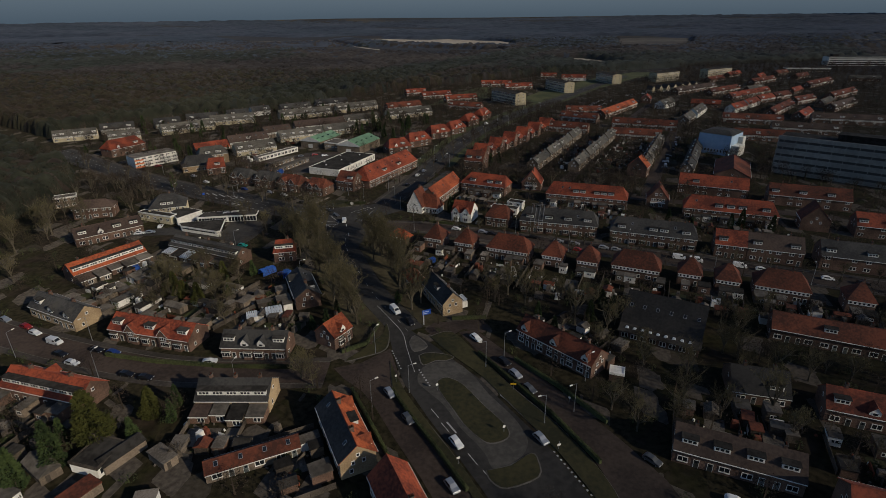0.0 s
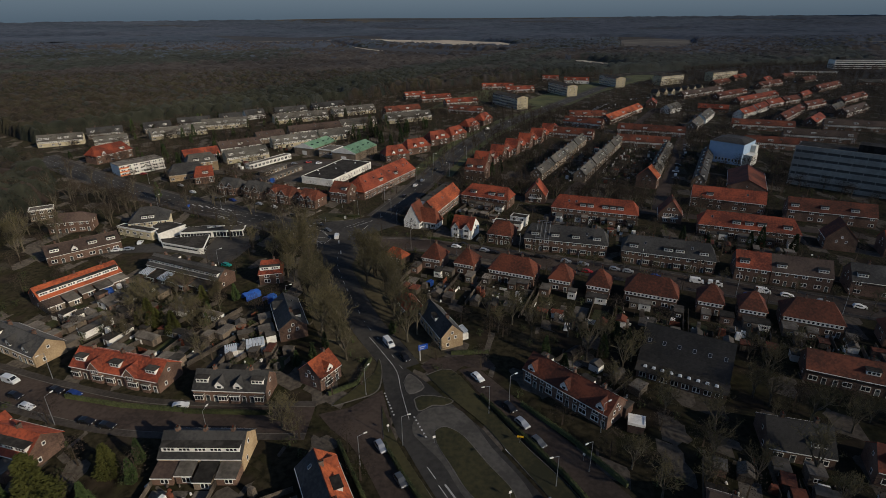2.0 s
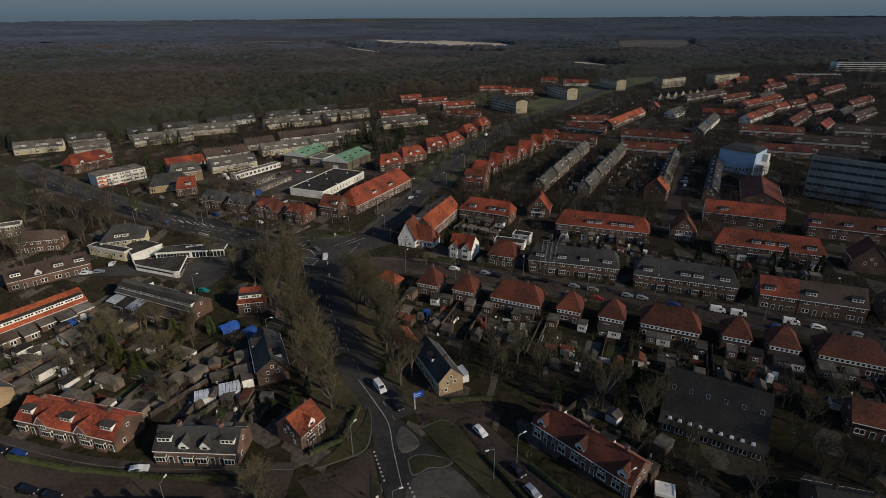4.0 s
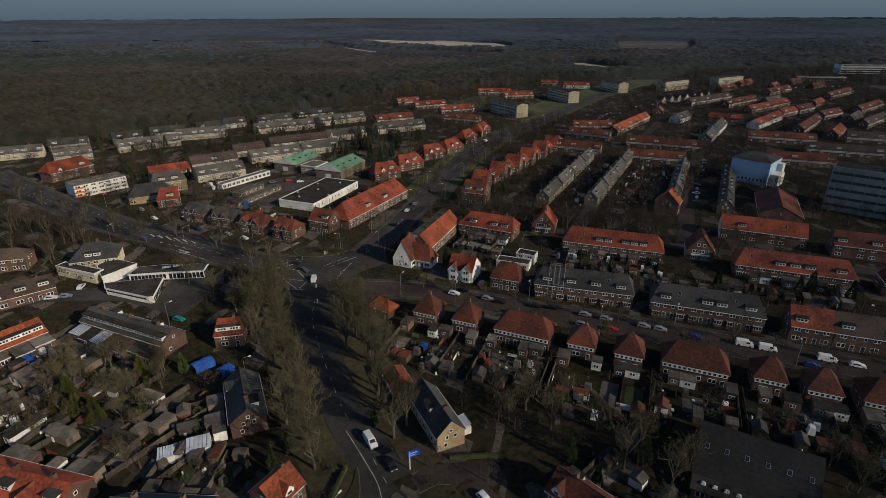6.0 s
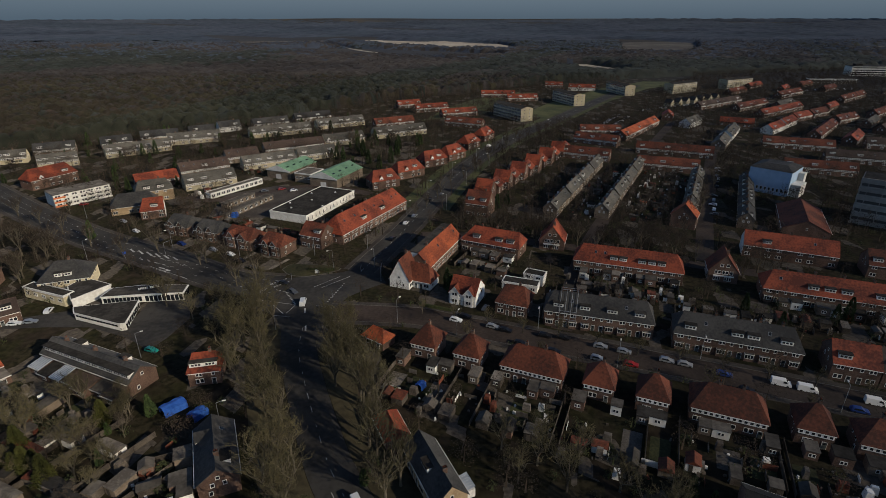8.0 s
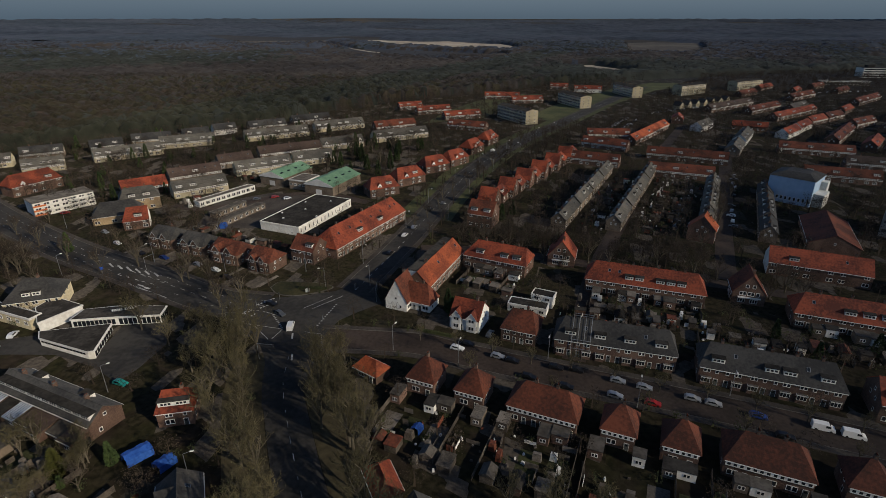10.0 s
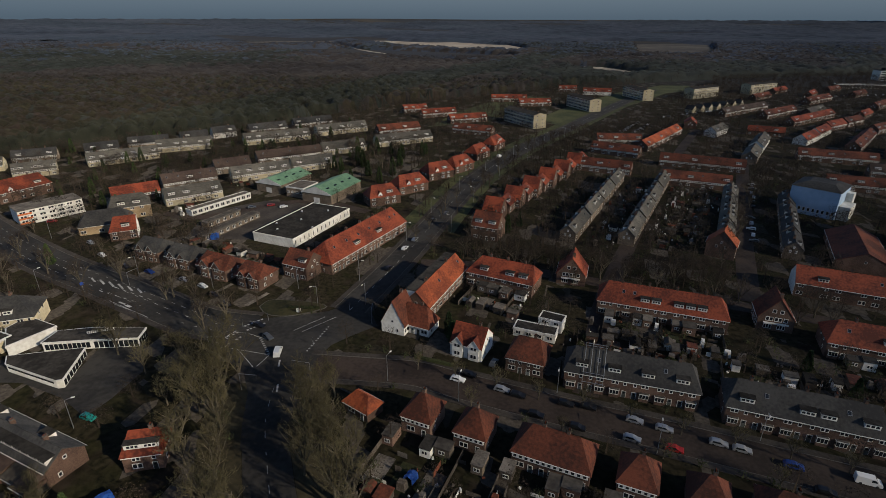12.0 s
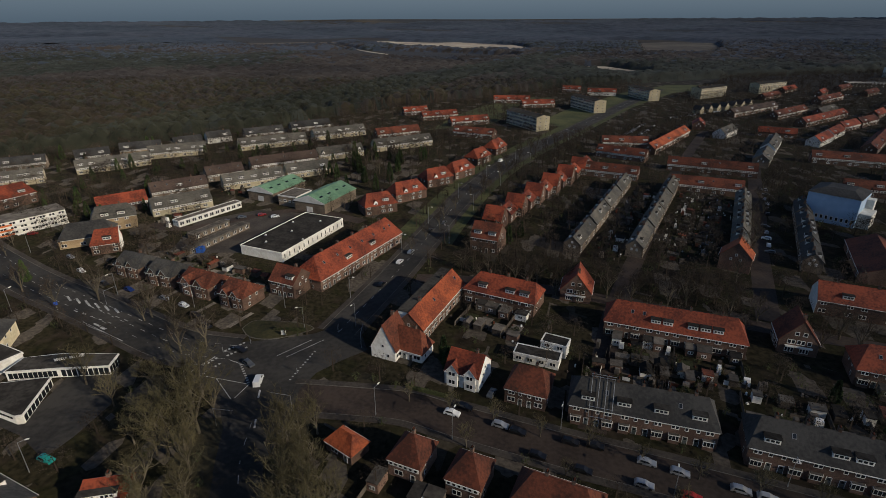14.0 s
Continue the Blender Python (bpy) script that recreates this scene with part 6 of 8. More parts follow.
def gardens(x1, y1, x2, y2, off, depth, n, ext=True, fences=True, sheds=1.0):
    """Plots to the right-hand side of the line from (x1, y1) to (x2, y2), starting off metres from it; a negative depth puts them to its left."""
    x1, y1, x2, y2, off, depth = (v * K for v in (x1, y1, x2, y2, off, depth))
    n = max(n, round(math.hypot(x2 - x1, y2 - y1) / 6.5))
    a, b = Vector((x1, y1)), Vector((x2, y2))
    u = (b - a).normalized()
    v = Vector((u.y, -u.x)) * (1 if depth > 0 else -1)
    depth = abs(depth)
    ang = math.degrees(math.atan2(u.y, u.x)) + (0 if v.dot(Vector((u.y, -u.x))) > 0 else 180)
    w = (b - a).length / n
    for i in range(n + 1):
        p = a + u * (w * i) + v * (off + 0.2)
        if fences and i % 3 == 0:
            q = p + v * (depth - 0.5 - rnd.random() * 1.5)
            fence(p.x, p.y, q.x, q.y, 1.6 + 0.3 * rnd.random())
        if i == n:
            break
        c = a + u * (w * (i + 0.5)) + v * off
        if ext:
            d, wd = rnd.choice((3.0, 3.8, 4.6)), rnd.choice((2.8, 3.4, 4.0))
            k = c + u * rnd.choice((-1, 1)) * (w / 2 - wd / 2 - 0.15) + v * (d / 2 + 0.05)
            shed(k.x, k.y, ang, wd, d, rnd.choice((2.5, 2.7, 2.9)), "flat", rnd.choice((WALL["brick"], WALL["white"], WALL["grey"], WOOD)), rnd.choice((BITUMEN, FELT, FELT, PATIO)), "flat-roofed rear extension with white fascia and window", "rear_extension")
        for _ in range(rnd.choice((2, 3, 4)) if sheds < 1 else 0):
            k = c + u * rnd.uniform(-0.45, 0.45) * w + v * rnd.uniform(0.15, 1.0) * depth
            GREEN_SPOTS.append((k.x, k.y))
        if rnd.random() > sheds:
            continue
        k = c + u * rnd.uniform(-0.25, 0.25) * w + v * (depth - 2.2 + rnd.uniform(-1.5, 0.2))
        style = rnd.choice(("gable", "flat", "flat"))
        shed(k.x, k.y, ang + rnd.choice((0, 0, 90, 180)), rnd.choice((2.2, 2.7, 3.2)), rnd.choice((2.8, 3.6, 4.6)), rnd.choice((2.1, 2.3)), style, rnd.choice((WOOD, WOOD, WOOD, WALL["brick"], WOOD, PAINT)), rnd.choice((BITUMEN, FELT, PATIO, FELT, ROOF["rust"])),
             "small timber garden shed with " + ("pitched" if style == "gable" else "flat felt") + " roof")
        if rnd.random() < 0.62:
            k, grass = c + v * (depth * 0.55), rnd.random() < 0.55
            g = new("lawn" if grass else "patio", Shape().box(-w * 0.36, -depth * 0.2, -0.1, w * 0.36, depth * 0.2, 0.03).mesh("plot", LAWN if grass else PATIO))
            g.matrix_basis = flat(k.x, k.y, ang)
            tagged(g, "small winter lawn in a back garden" if grass else "grey paved patio in a back garden", "lawn" if grass else "patio", kind="structure")
        for _ in range(rnd.choice((1, 2, 2, 3))):
            k = c + u * rnd.uniform(-0.42, 0.42) * w + v * rnd.uniform(0.35, 1.0) * depth
            GREEN_SPOTS.append((k.x, k.y))


gardens(-6.5, 170.0, 12.0, 162.2, 4.4, 17, 4)
gardens(14.5, 161.2, 29.0, 155.0, 4.4, 17, 3)
gardens(30.5, 154.5, 49.0, 146.6, 4.4, 16, 4)
gardens(50.0, 147.2, 65.5, 140.5, 4.4, 14, 3)
gardens(67.0, 141.0, 101.0, 126.5, 4.4, 15, 6)
gardens(104.0, 124.2, 121.0, 116.7, 4.4, 14, 4)
gardens(30.8, 183.8, 55.3, 176.6, 5, -13, 5)
gardens(60.0, 172.8, 84.0, 163.8, 5, -13, 5)
gardens(13.2, 230.4, 28.3, 222.9, 4.6, 13, 4)
gardens(46.4, 214.4, 73.3, 205.0, 4.6, 12, 6)
gardens(95.2, 194.8, 121.2, 184.4, 4.6, 12, 5, fences=False)
gardens(-81.0, 115.2, -58.8, 109.1, 3.6, -15, 5)
gardens(-51.1, 106.3, -35.9, 105.3, 3.2, -13, 4)
gardens(-108.1, 126.7, -90.9, 118.3, 3.6, -13, 4)
gardens(-111.8, 143.3, -99.3, 161.2, 3.6, 17, 5, ext=False)
gardens(-89.7, 166.8, -63.4, 154.9, 3.5, 18, 6, ext=False)
gardens(-49.3, 88.1, -34.7, 87.8, 3.6, 12, 4, ext=False)
gardens(-91.0, 93.4, -71.1, 87.7, 3.6, 14, 4)
gardens(-41.3, 137.5, -35.6, 124.4, 4.2, 9, 2)
gardens(-21.3, 81.5, -14.5, 67.3, 4.0, 10, 3)
gardens(19.4, 109.2, 33.0, 94.2, 3.9, -12, 4)
gardens(79.3, 111.3, 100.5, 101.5, 3.6, -12, 4)
gardens(71.6, 80.9, 90.0, 73.4, 4.5, 11, 4)
gardens(58.5, 89.7, 68.5, 86.7, 5.2, 9, 2)
gardens(39.8, 71.6, 57.5, 63.7, 4.7, -12, 4)
gardens(45.5, 259, 84.4, 332.4, 4.5, 8, 6, ext=False, fences=False, sheds=0.4)
gardens(67, 261, 107, 334, 4.5, 9, 6, ext=False, fences=False, sheds=0.4)
gardens(97.5, 256, 130.4, 318, 4.5, -9, 6, ext=False, fences=False, sheds=0.4)
gardens(-117.7, 300.4, -99, 314, 4.8, 9, 5, ext=False, fences=False, sheds=0.3)
gardens(-98, 248.4, -51, 226.6, 4.8, -11, 9, fences=False)
gardens(-102.5, 336, -78.7, 351, 4.8, 8, 5, ext=False, fences=False, sheds=0.3)


def lean_tos(x1, y1, x2, y2, off, n, seed):
    """Single-storey rear rooms side by side along a terrace, each with its own sloping roof, parapet and window."""
    r = random.Random(seed)
    a, b = Vector((x1, y1)) * K, Vector((x2, y2)) * K
    u = (b - a).normalized()
    v, w, ang = Vector((u.y, -u.x)), (b - a).length / n, math.degrees(math.atan2(u.y, u.x))
    for i in range(n):
        d, wd, h = r.uniform(3.4, 6.2), w * r.uniform(0.72, 0.98), r.uniform(2.4, 2.8)
        c = a + u * w * (i + 0.5) + v * (off * K + d / 2 + 0.05)
        roofm = r.choice((FELT, FELT, PATIO, BITUMEN, POLYCARB, ROOF["brown"]))
        top = thing("rear_extension", flat(c.x, c.y, ang), "low rear room with a sloping " + ("milky glazed roof" if roofm is POLYCARB else "felt roof") + " and white window", "extension", "rear extensions")
        part("wall", Shape().box(-wd / 2, -d / 2, -0.1, wd / 2, d / 2, h - 0.3).mesh("wall", r.choice((WALL["brick"], WALL["brick"], WALL["grey"]))), top)
        part("roof", Shape().solid([(sx * (wd / 2 + 0.15), sy * (d / 2 + (0.3 if sy < 0 else 0)), h + (0.5 if sy > 0 else -0.3) + t) for t in (0.0, 0.14) for sx, sy in ((-1, -1), (1, -1), (1, 1), (-1, 1))],
                                   [(3, 2, 1, 0), (4, 5, 6, 7), (0, 1, 5, 4), (1, 2, 6, 5), (2, 3, 7, 6), (3, 0, 4, 7)]).mesh("roof", roofm), top)
        part("fascia", Shape().box(-wd / 2 - 0.17, -d / 2 - 0.36, h - 0.42, wd / 2 + 0.17, -d / 2 - 0.3, h - 0.12).mesh("fascia", PAINT), top)
        part("window", window_plain(1.8, 1.5), top, pose(wd * 0.12, -d / 2, 1.25))
        if roofm is POLYCARB:
            for k in range(5):
                part("glazing_bar", kept(("gb", round(d, 2)), lambda: Shape().solid([(sx * 0.05, sy * (d / 2 + 0.28), h + (0.5 if sy > 0 else -0.3) + t) for t in (0.15, 0.22) for sx, sy in ((-1, -1), (1, -1), (1, 1), (-1, 1))],
                                                                                   [(3, 2, 1, 0), (4, 5, 6, 7), (0, 1, 5, 4), (1, 2, 6, 5), (2, 3, 7, 6), (3, 0, 4, 7)]).mesh("glazing_bar", DARKMETAL)), top, pose(-wd / 2 + wd * (k + 0.5) / 5, 0, 0))


lean_tos(-89.7, 166.8, -63.4, 154.9, 3.4, 7, 3)
lean_tos(-111.8, 143.3, -99.3, 161.2, 3.5, 5, 5)
lean_tos(-49.3, 88.1, -34.7, 87.8, 3.5, 4, 8)
# allotment-like sheds between the left-hand terraces
for x, y, a, w, d in ((-88, 131, -24, 3, 9), (-80, 127, -24, 2.5, 8), (-72, 125.5, 66, 3, 7), (-66, 128, 66, 2.6, 9), (-60, 124, 66, 3, 8), (-84, 140, -24, 3.5, 8), (-76, 136, 66, 2.6, 10), (-70, 139, 66, 3, 7), (-94, 132, -24, 3, 6),
                      (-60, 136, 66, 2.6, 6), (-92, 145, -24, 4, 7), (-54, 128, -24, 3, 5), (-80, 148, -20, 3, 7), (-58, 73, -30, 4, 9), (-63, 76, 56, 3.4, 7), (-70, 70, 56, 4, 8), (-50, 72, 56, 3, 6), (-60, 64, -30, 4, 7), (-48, 61, 10, 4, 7), (-72, 62, -20, 4, 7)):
    shed(x * K, y * K, a, w * 1.1, d * 1.1, 2.3, rnd.choice(("flat", "gable")), rnd.choice((WOOD, WALL["grey"], PAINT)), rnd.choice((FELT, BITUMEN, PATIO, FELT, ROOF["rust"])), "long low garden shed with a felt roof")
for x0, y0, x1, y1 in ((-96, 128, -84, 146), (-86, 122, -72, 146), (-77, 119, -62, 144), (-67, 117, -54, 140), (-58, 115, -46, 134), (-50, 112, -40, 128), (-100, 136, -88, 152)):
    x0, y0, x1, y1 = (v * K for v in (x0, y0, x1, y1))
    fence(x0, y0, (x0 + x1) / 2, (y0 + y1) / 2)
    fence((x0 + x1) / 2, (y0 + y1) / 2, x1, y1)


def tarp(x, y, ang, w, d, h):
    top = thing("tarpaulin_cover", flat(x * K, y * K, ang), "bright blue tarpaulin draped over a garden frame", "tarpaulin", "blue tarpaulins")
    n, s = 8, Shape()
    grid = [[(-w / 2 + w * i / n, -d / 2 + d * j / n, h + 0.35 * math.sin(1.7 * i + 0.6 * j) * 0.4 + 0.5 * (1 - abs(2 * j / n - 1))) for i in range(n + 1)] for j in range(n + 1)]
    for j in range(n):
        for i in range(n):
            s.face([grid[j][i], grid[j][i + 1], grid[j + 1][i + 1], grid[j + 1][i]])
    for i in range(n):
        s.face([(grid[0][i][0], grid[0][i][1] - 0.1, 0.1), (grid[0][i + 1][0], grid[0][i + 1][1] - 0.1, 0.1), grid[0][i + 1], grid[0][i]])
        s.face([grid[n][i], grid[n][i + 1], (grid[n][i + 1][0], grid[n][i + 1][1] + 0.1, 0.1), (grid[n][i][0], grid[n][i][1] + 0.1, 0.1)])
        s.face([(grid[i][n][0] + 0.1, grid[i][n][1], 0.1), (grid[i + 1][n][0] + 0.1, grid[i + 1][n][1], 0.1), grid[i + 1][n], grid[i][n]])
    part("sheet", s.mesh("sheet", BLUE_TARP), top)
    for sx, sy in ((-1, -1), (1, -1), (1, 1), (-1, 1)):
        part("pole", kept("tpole", lambda: Shape().tube((0, 0, -0.1), (0, 0, 2.0), 0.05, 0.05, 5).mesh("pole", METAL)), top, pose(sx * (w / 2 - 0.15), sy * (d / 2 - 0.15), 0))


tarp(-54.0, 147.6, 48, 6.0, 3.6, 2.0)
tarp(-48.2, 145.6, 58, 4.4, 3.0, 1.8)
tarp(-81.6, 262.8, 10, 3.8, 3.6, 2.2)
tarp(-96.5, 151.0, 50, 3.0, 2.6, 1.6)
tarp(-3.6, 154.0, 60, 2.6, 2.2, 1.6)
# glasshouse beside the brick pair
for x, y, a, w, d in ((-44.5, 121.8, 20, 5.5, 4.0), (-49.5, 119.5, 20, 3.6, 3.2), (4.6, 126.5, -66, 4.5, 3.2)):
    gh = thing("greenhouse", flat(x * K, y * K, a), "glass lean-to with white glazing bars", "greenhouse")
    part("base", Shape().box(-w / 2, -d / 2, -0.1, w / 2, d / 2, 2.2).mesh("base", PAINT), gh)
    for i in range(6):
        part("pane", kept(("gp", w, d), lambda: Shape().solid([(0, -d / 2 - 0.1, 2.25), (w / 6 - 0.14, -d / 2 - 0.1, 2.25), (w / 6 - 0.14, d / 2, 3.0), (0, d / 2, 3.0), (0, -d / 2 - 0.1, 2.2), (w / 6 - 0.14, -d / 2 - 0.1, 2.2), (w / 6 - 0.14, d / 2, 2.95), (0, d / 2, 2.95)],
                                                                         [(0, 1, 2, 3), (7, 6, 5, 4), (0, 4, 5, 1), (1, 5, 6, 2), (2, 6, 7, 3), (3, 7, 4, 0)]).mesh("pane", POLYCARB)), gh, pose(-w / 2 + 0.07 + i * w / 6, 0, 0))


# scaffold on the dark terrace roof
sc = thing("scaffold", flat(34.3 * K, 180.5 * K, -17), "pale steel roof ladder scaffold against dark tiles", "scaffold")
sc.scale = (K, K, 1.2)
for i in range(4):
    part("pole", kept("scp", lambda: Shape().tube((0, -1.0, -0.1), (0, -1.0, 5.2), 0.06, 0.06, 5).tube((0, -1.0, 5.1), (0, 3.4, 8.9), 0.07, 0.07, 5).tube((0, 3.2, 8.6), (0, 3.2, 9.8), 0.06, 0.06, 5).mesh("pole", METAL)), sc, pose(-2.2 + 1.4 * i, -1.6, 0))
for z, y in ((5.2, -2.6), (9.6, 1.6), (10.2, 1.6), (2.6, -2.6)):
    part("rail", kept("scr", lambda: Shape().tube((-2.4, 0, 0), (2.2, 0, 0), 0.06, 0.06, 5).mesh("rail", METAL)), sc, pose(0, y, z))


# the edge of the wood: how far west the town reaches at each distance north
EDGE = [(100, -180), (140, -165), (190, -163), (240, -166), (275, -188), (330, -225), (372, -262), (400, -238), (420, -205), (455, -160), (480, -120), (523, -98), (549, -62), (584, -38), (601, -12), (627, 26), (709, 125), (748, 204), (800, 330), (850, 480), (930, 900), (1040, 3000)]


def edge_at(y):
    return np.interp(y, [e[0] for e in EDGE], [e[1] for e in EDGE])



# ---- trees and shrubs ----
def bare_tree(seed, height, spread, limbs=6, twigs=1500, forks=(4, 4, 4)):
    """A leafless tree: trunk with limbs, and a crown of fine twigs."""
    r = random.Random(seed)
    trunk, crown = Shape(), Shape()
    fork = height * r.uniform(0.2, 0.3)
    lean = Vector((r.uniform(-0.06, 0.06), r.uniform(-0.06, 0.06), 1)) * fork
    base_r = height * 0.02
    trunk.tube((0, 0, -0.3), (0, 0, 0.25), base_r * 1.5, base_r * 1.1, 7)
    trunk.tube((0, 0, 0.25), lean, base_r * 1.1, base_r * 0.85, 7)
    ends = []

    def grow(a, way, ln, rad, level):
        mid = a + way * ln * 0.5 + Vector((r.uniform(-1, 1), r.uniform(-1, 1), r.uniform(-0.3, 0.6))) * ln * 0.07
        b = mid + (way + Vector((r.uniform(-0.3, 0.3), r.uniform(-0.3, 0.3), 0.15))).normalized() * ln * 0.5
        if level == 3:
            side = way.cross(Vector((r.gauss(0, 1), r.gauss(0, 1), r.gauss(0, 1)))).normalized() * rad * 1.3
            crown.face([a - side, a + side, mid])
            crown.face([mid - side * 0.6, mid + side * 0.6, b])
            ends.append((a, mid, b, level, ln))
            return
        sh, n = (trunk, 5) if level < 2 else (crown, 3)
        sh.tube(a, mid, rad, rad * 0.75, n)
        sh.tube(mid, b, rad * 0.75, rad * 0.5, n)
        ends.append((a, mid, b, level, ln))
        for k in range(forks[level]):
            t = 0.3 + 0.7 * (k + r.random()) / forks[level]
            p = a.lerp(mid, t * 2) if t < 0.5 else mid.lerp(b, t * 2 - 1)
            side = Vector((r.gauss(0, 1), r.gauss(0, 1), r.gauss(0.15, 0.5))).normalized()
            w = (way * 0.75 + side * 0.8 + Vector((0, 0, 0.22))).normalized()
            grow(p, w, ln * r.uniform(0.45, 0.62), rad * 0.5, level + 1)

    for i in range(limbs):
        a = 2 * math.pi * (i + r.uniform(-0.3, 0.3)) / limbs
        tilt = r.uniform(0.35, 0.9) * spread
        w = Vector((math.cos(a) * tilt, math.sin(a) * tilt, 1)).normalized()
        start = lean * r.uniform(0.75, 1.0)
        grow(start, w, (height - fork) * r.uniform(0.5, 0.68), base_r * 0.6, 0)
    grow(lean * 0.98, Vector((0, 0, 1)), (height - fork) * 0.62, base_r * 0.7, 0)
    fine = [e for e in ends if e[3] >= 2]
    for _ in range(twigs):
        a, m, b, lv, ln = r.choice(fine)
        p = m.lerp(b, r.random()) if r.random() < 0.6 else a.lerp(m, r.random())
        w = ((b - a).normalized() * 0.6 + Vector((r.gauss(0, 1), r.gauss(0, 1), r.gauss(0.35, 0.7))) * 0.6).normalized()
        q = p + w * r.uniform(0.5, 1.25) * height / 14
        s = w.cross(Vector((r.gauss(0, 1), r.gauss(0, 1), r.gauss(0, 1)))).normalized() * r.uniform(0.025, 0.05)
        crown.face([p - s, p + s, q])
    return trunk.mesh("trunk", BARK), crown.mesh("crown", TWIG)


def leafy(seed, height, width, count, shape, size):
    """Evergreen crown of many small leaf sprays; shape gives the radius at a height from 0 to 1."""
    r = random.Random(seed)
    s = Shape()
    lumps = [(r.uniform(0, 6.28), r.uniform(0.1, 0.95), r.uniform(-0.3, 0.35)) for _ in range(14)]
    for _ in range(count):
        t, a = r.random() ** 1.2, r.uniform(0, 2 * math.pi)
        rad = shape(t) * width / 2
        rad *= 1 + sum(k * max(0.0, 1 - abs(t - h) * 5) * max(0.0, math.cos(a - b)) for b, h, k in lumps)
        rad *= r.uniform(0.55, 1.03)
        p = Vector((rad * math.cos(a), rad * math.sin(a), height * (0.04 + 0.95 * t)))
        out = Vector((math.cos(a), math.sin(a), r.uniform(-0.3, 0.9))).normalized()
        side = out.cross(Vector((r.gauss(0, 1), r.gauss(0, 1), r.gauss(0, 1)))).normalized()
        k = size * r.uniform(0.6, 1.4)
        s.face([p - side * k * 0.5, p + side * k * 0.5, p + out * k * r.uniform(0.7, 1.3)])
    return s


BARE = [bare_tree(11 + i, h, sp, lm, tw) for i, (h, sp, lm, tw) in enumerate(((15, 0.75, 5, 900), (17, 0.6, 5, 950), (13, 0.9, 5, 850), (9, 0.9, 5, 600), (7, 0.8, 4, 420)))]
THIN = [bare_tree(71 + i, h, sp, 4, 520, (4, 3, 3)) for i, (h, sp) in enumerate(((14, 0.8), (10, 0.9), (7, 0.8)))]
ROADSIDE = []
CONES = [leafy(31 + i, h, w, c, lambda t: (1 - t) ** 0.75 * min(1, 0.5 + t * 4), 0.5) for i, (h, w, c) in enumerate(((9, 4.2, 1500), (12, 5.0, 1800), (6, 2.4, 900)))]
CONE_MESH = [s.mesh("crown", CONIFER) for s in CONES] + [leafy(41, 11.5, 6.4, 3600, lambda t: (1 - t) ** 0.6 * min(1, 0.45 + t * 3), 0.48).mesh("crown", YELLOWGREEN)]
BUSH = [leafy(51 + i, h, w, 420, lambda t: math.sin(math.pi * min(1, 0.25 + 0.75 * t)) ** 0.5, 0.28).mesh("foliage", SHRUB) for i, (h, w) in enumerate(((1.6, 2.0), (2.4, 2.6), (1.2, 2.6)))]
STEM = Shape().tube((0, 0, -0.3), (0, 0, 2.5), 0.16, 0.12, 6).mesh("trunk", BARK)
BARE_LABEL = ("tall leafless tree with spreading brown crown", "tall slender leafless tree with dense twigs", "broad leafless tree with many limbs", "small leafless street tree", "young leafless garden tree")
trees = random.Random(21)


def plant(k, x, y, scale=1.0, group="bare trees"):
    if y > 196 or (group == "garden trees" and k == 4):
        q = 0 if k < 3 else k - 2
        ROADSIDE.append((q, pose(x * K, y * K, 0, 0, 0, trees.uniform(0, 360)) @ Matrix.Scale(scale * 1.15, 4)))
        return
    top = thing("bare_tree", pose(x * K, y * K, 0, 0, 0, trees.uniform(0, 360)), BARE_LABEL[k], "tree", group)
    scale *= 1.15
    top.scale = (scale, scale, scale * trees.uniform(0.92, 1.08))
    part("trunk", BARE[k][0], top)
    part("crown", BARE[k][1], top)


def conifer(k, x, y, scale=1.0):
    top = thing("evergreen_tree", pose(x * K, y * K, 0, 0, 0, trees.uniform(0, 360)), "olive yellow-green rounded evergreen" if k == 3 else "dark green conical evergreen tree", "tree", "evergreens")
    top.scale = (scale,) * 3
    part("trunk", STEM, top)
    part("crown", CONE_MESH[k], top)


for k, x, y, size in ((1, -50, 395, 1.05), (0, -47, 376, 1.2), (1, -39, 398, 0.95), (1, -42, 362, 1.1), (0, -37, 346, 1.15), (1, -30, 333, 0.9), (1, -25, 347, 1.05), (0, -23, 365, 1.1), (1, -12, 389, 0.9)):
    conifer(k, x, y, size)


def bush(x, y, scale=1.0):
    top = new("shrub", BUSH[trees.randrange(3)])
    top.matrix_basis = pose(x * K, y * K, 0, 0, 0, trees.uniform(0, 360))
    top.scale = (scale,) * 3
    tagged(top, "dense dark evergreen garden shrub", "shrub", "garden shrubs")


# avenue along the main road
for i in range(9):
    t = i / 8
    for side, (x0, y0, x1, y1) in enumerate(((-23.0, 119, -45, 172), (-7.5, 127, -23, 172))):
        x, y = x0 + (x1 - x0) * t, y0 + (y1 - y0) * t
        plant(trees.randrange(3), x + trees.uniform(-1.5, 1.5), y + trees.uniform(-2, 2), trees.uniform(0.8, 1.0), "trees of the avenue")
        if side == 0 and t > 0.45:
            plant(trees.randrange(3), x - 6 + trees.uniform(-2, 2), y + 3 + trees.uniform(-2, 2), trees.uniform(0.75, 0.95), "trees of the avenue")
for x, y in ((-13.5, 140), (-16, 150), (-14, 156), (-20, 160), (-21, 176), (-52, 178), (-56, 186), (-48, 187), (-60, 189), (-55, 173)):
    plant(trees.randrange(3), x, y, trees.uniform(0.7, 0.95), "trees of the avenue")
for x, y in ((-47.5, 181), (-44, 176), (-47, 170)):
    plant(1, x, y, 0.9, "trees of the avenue")
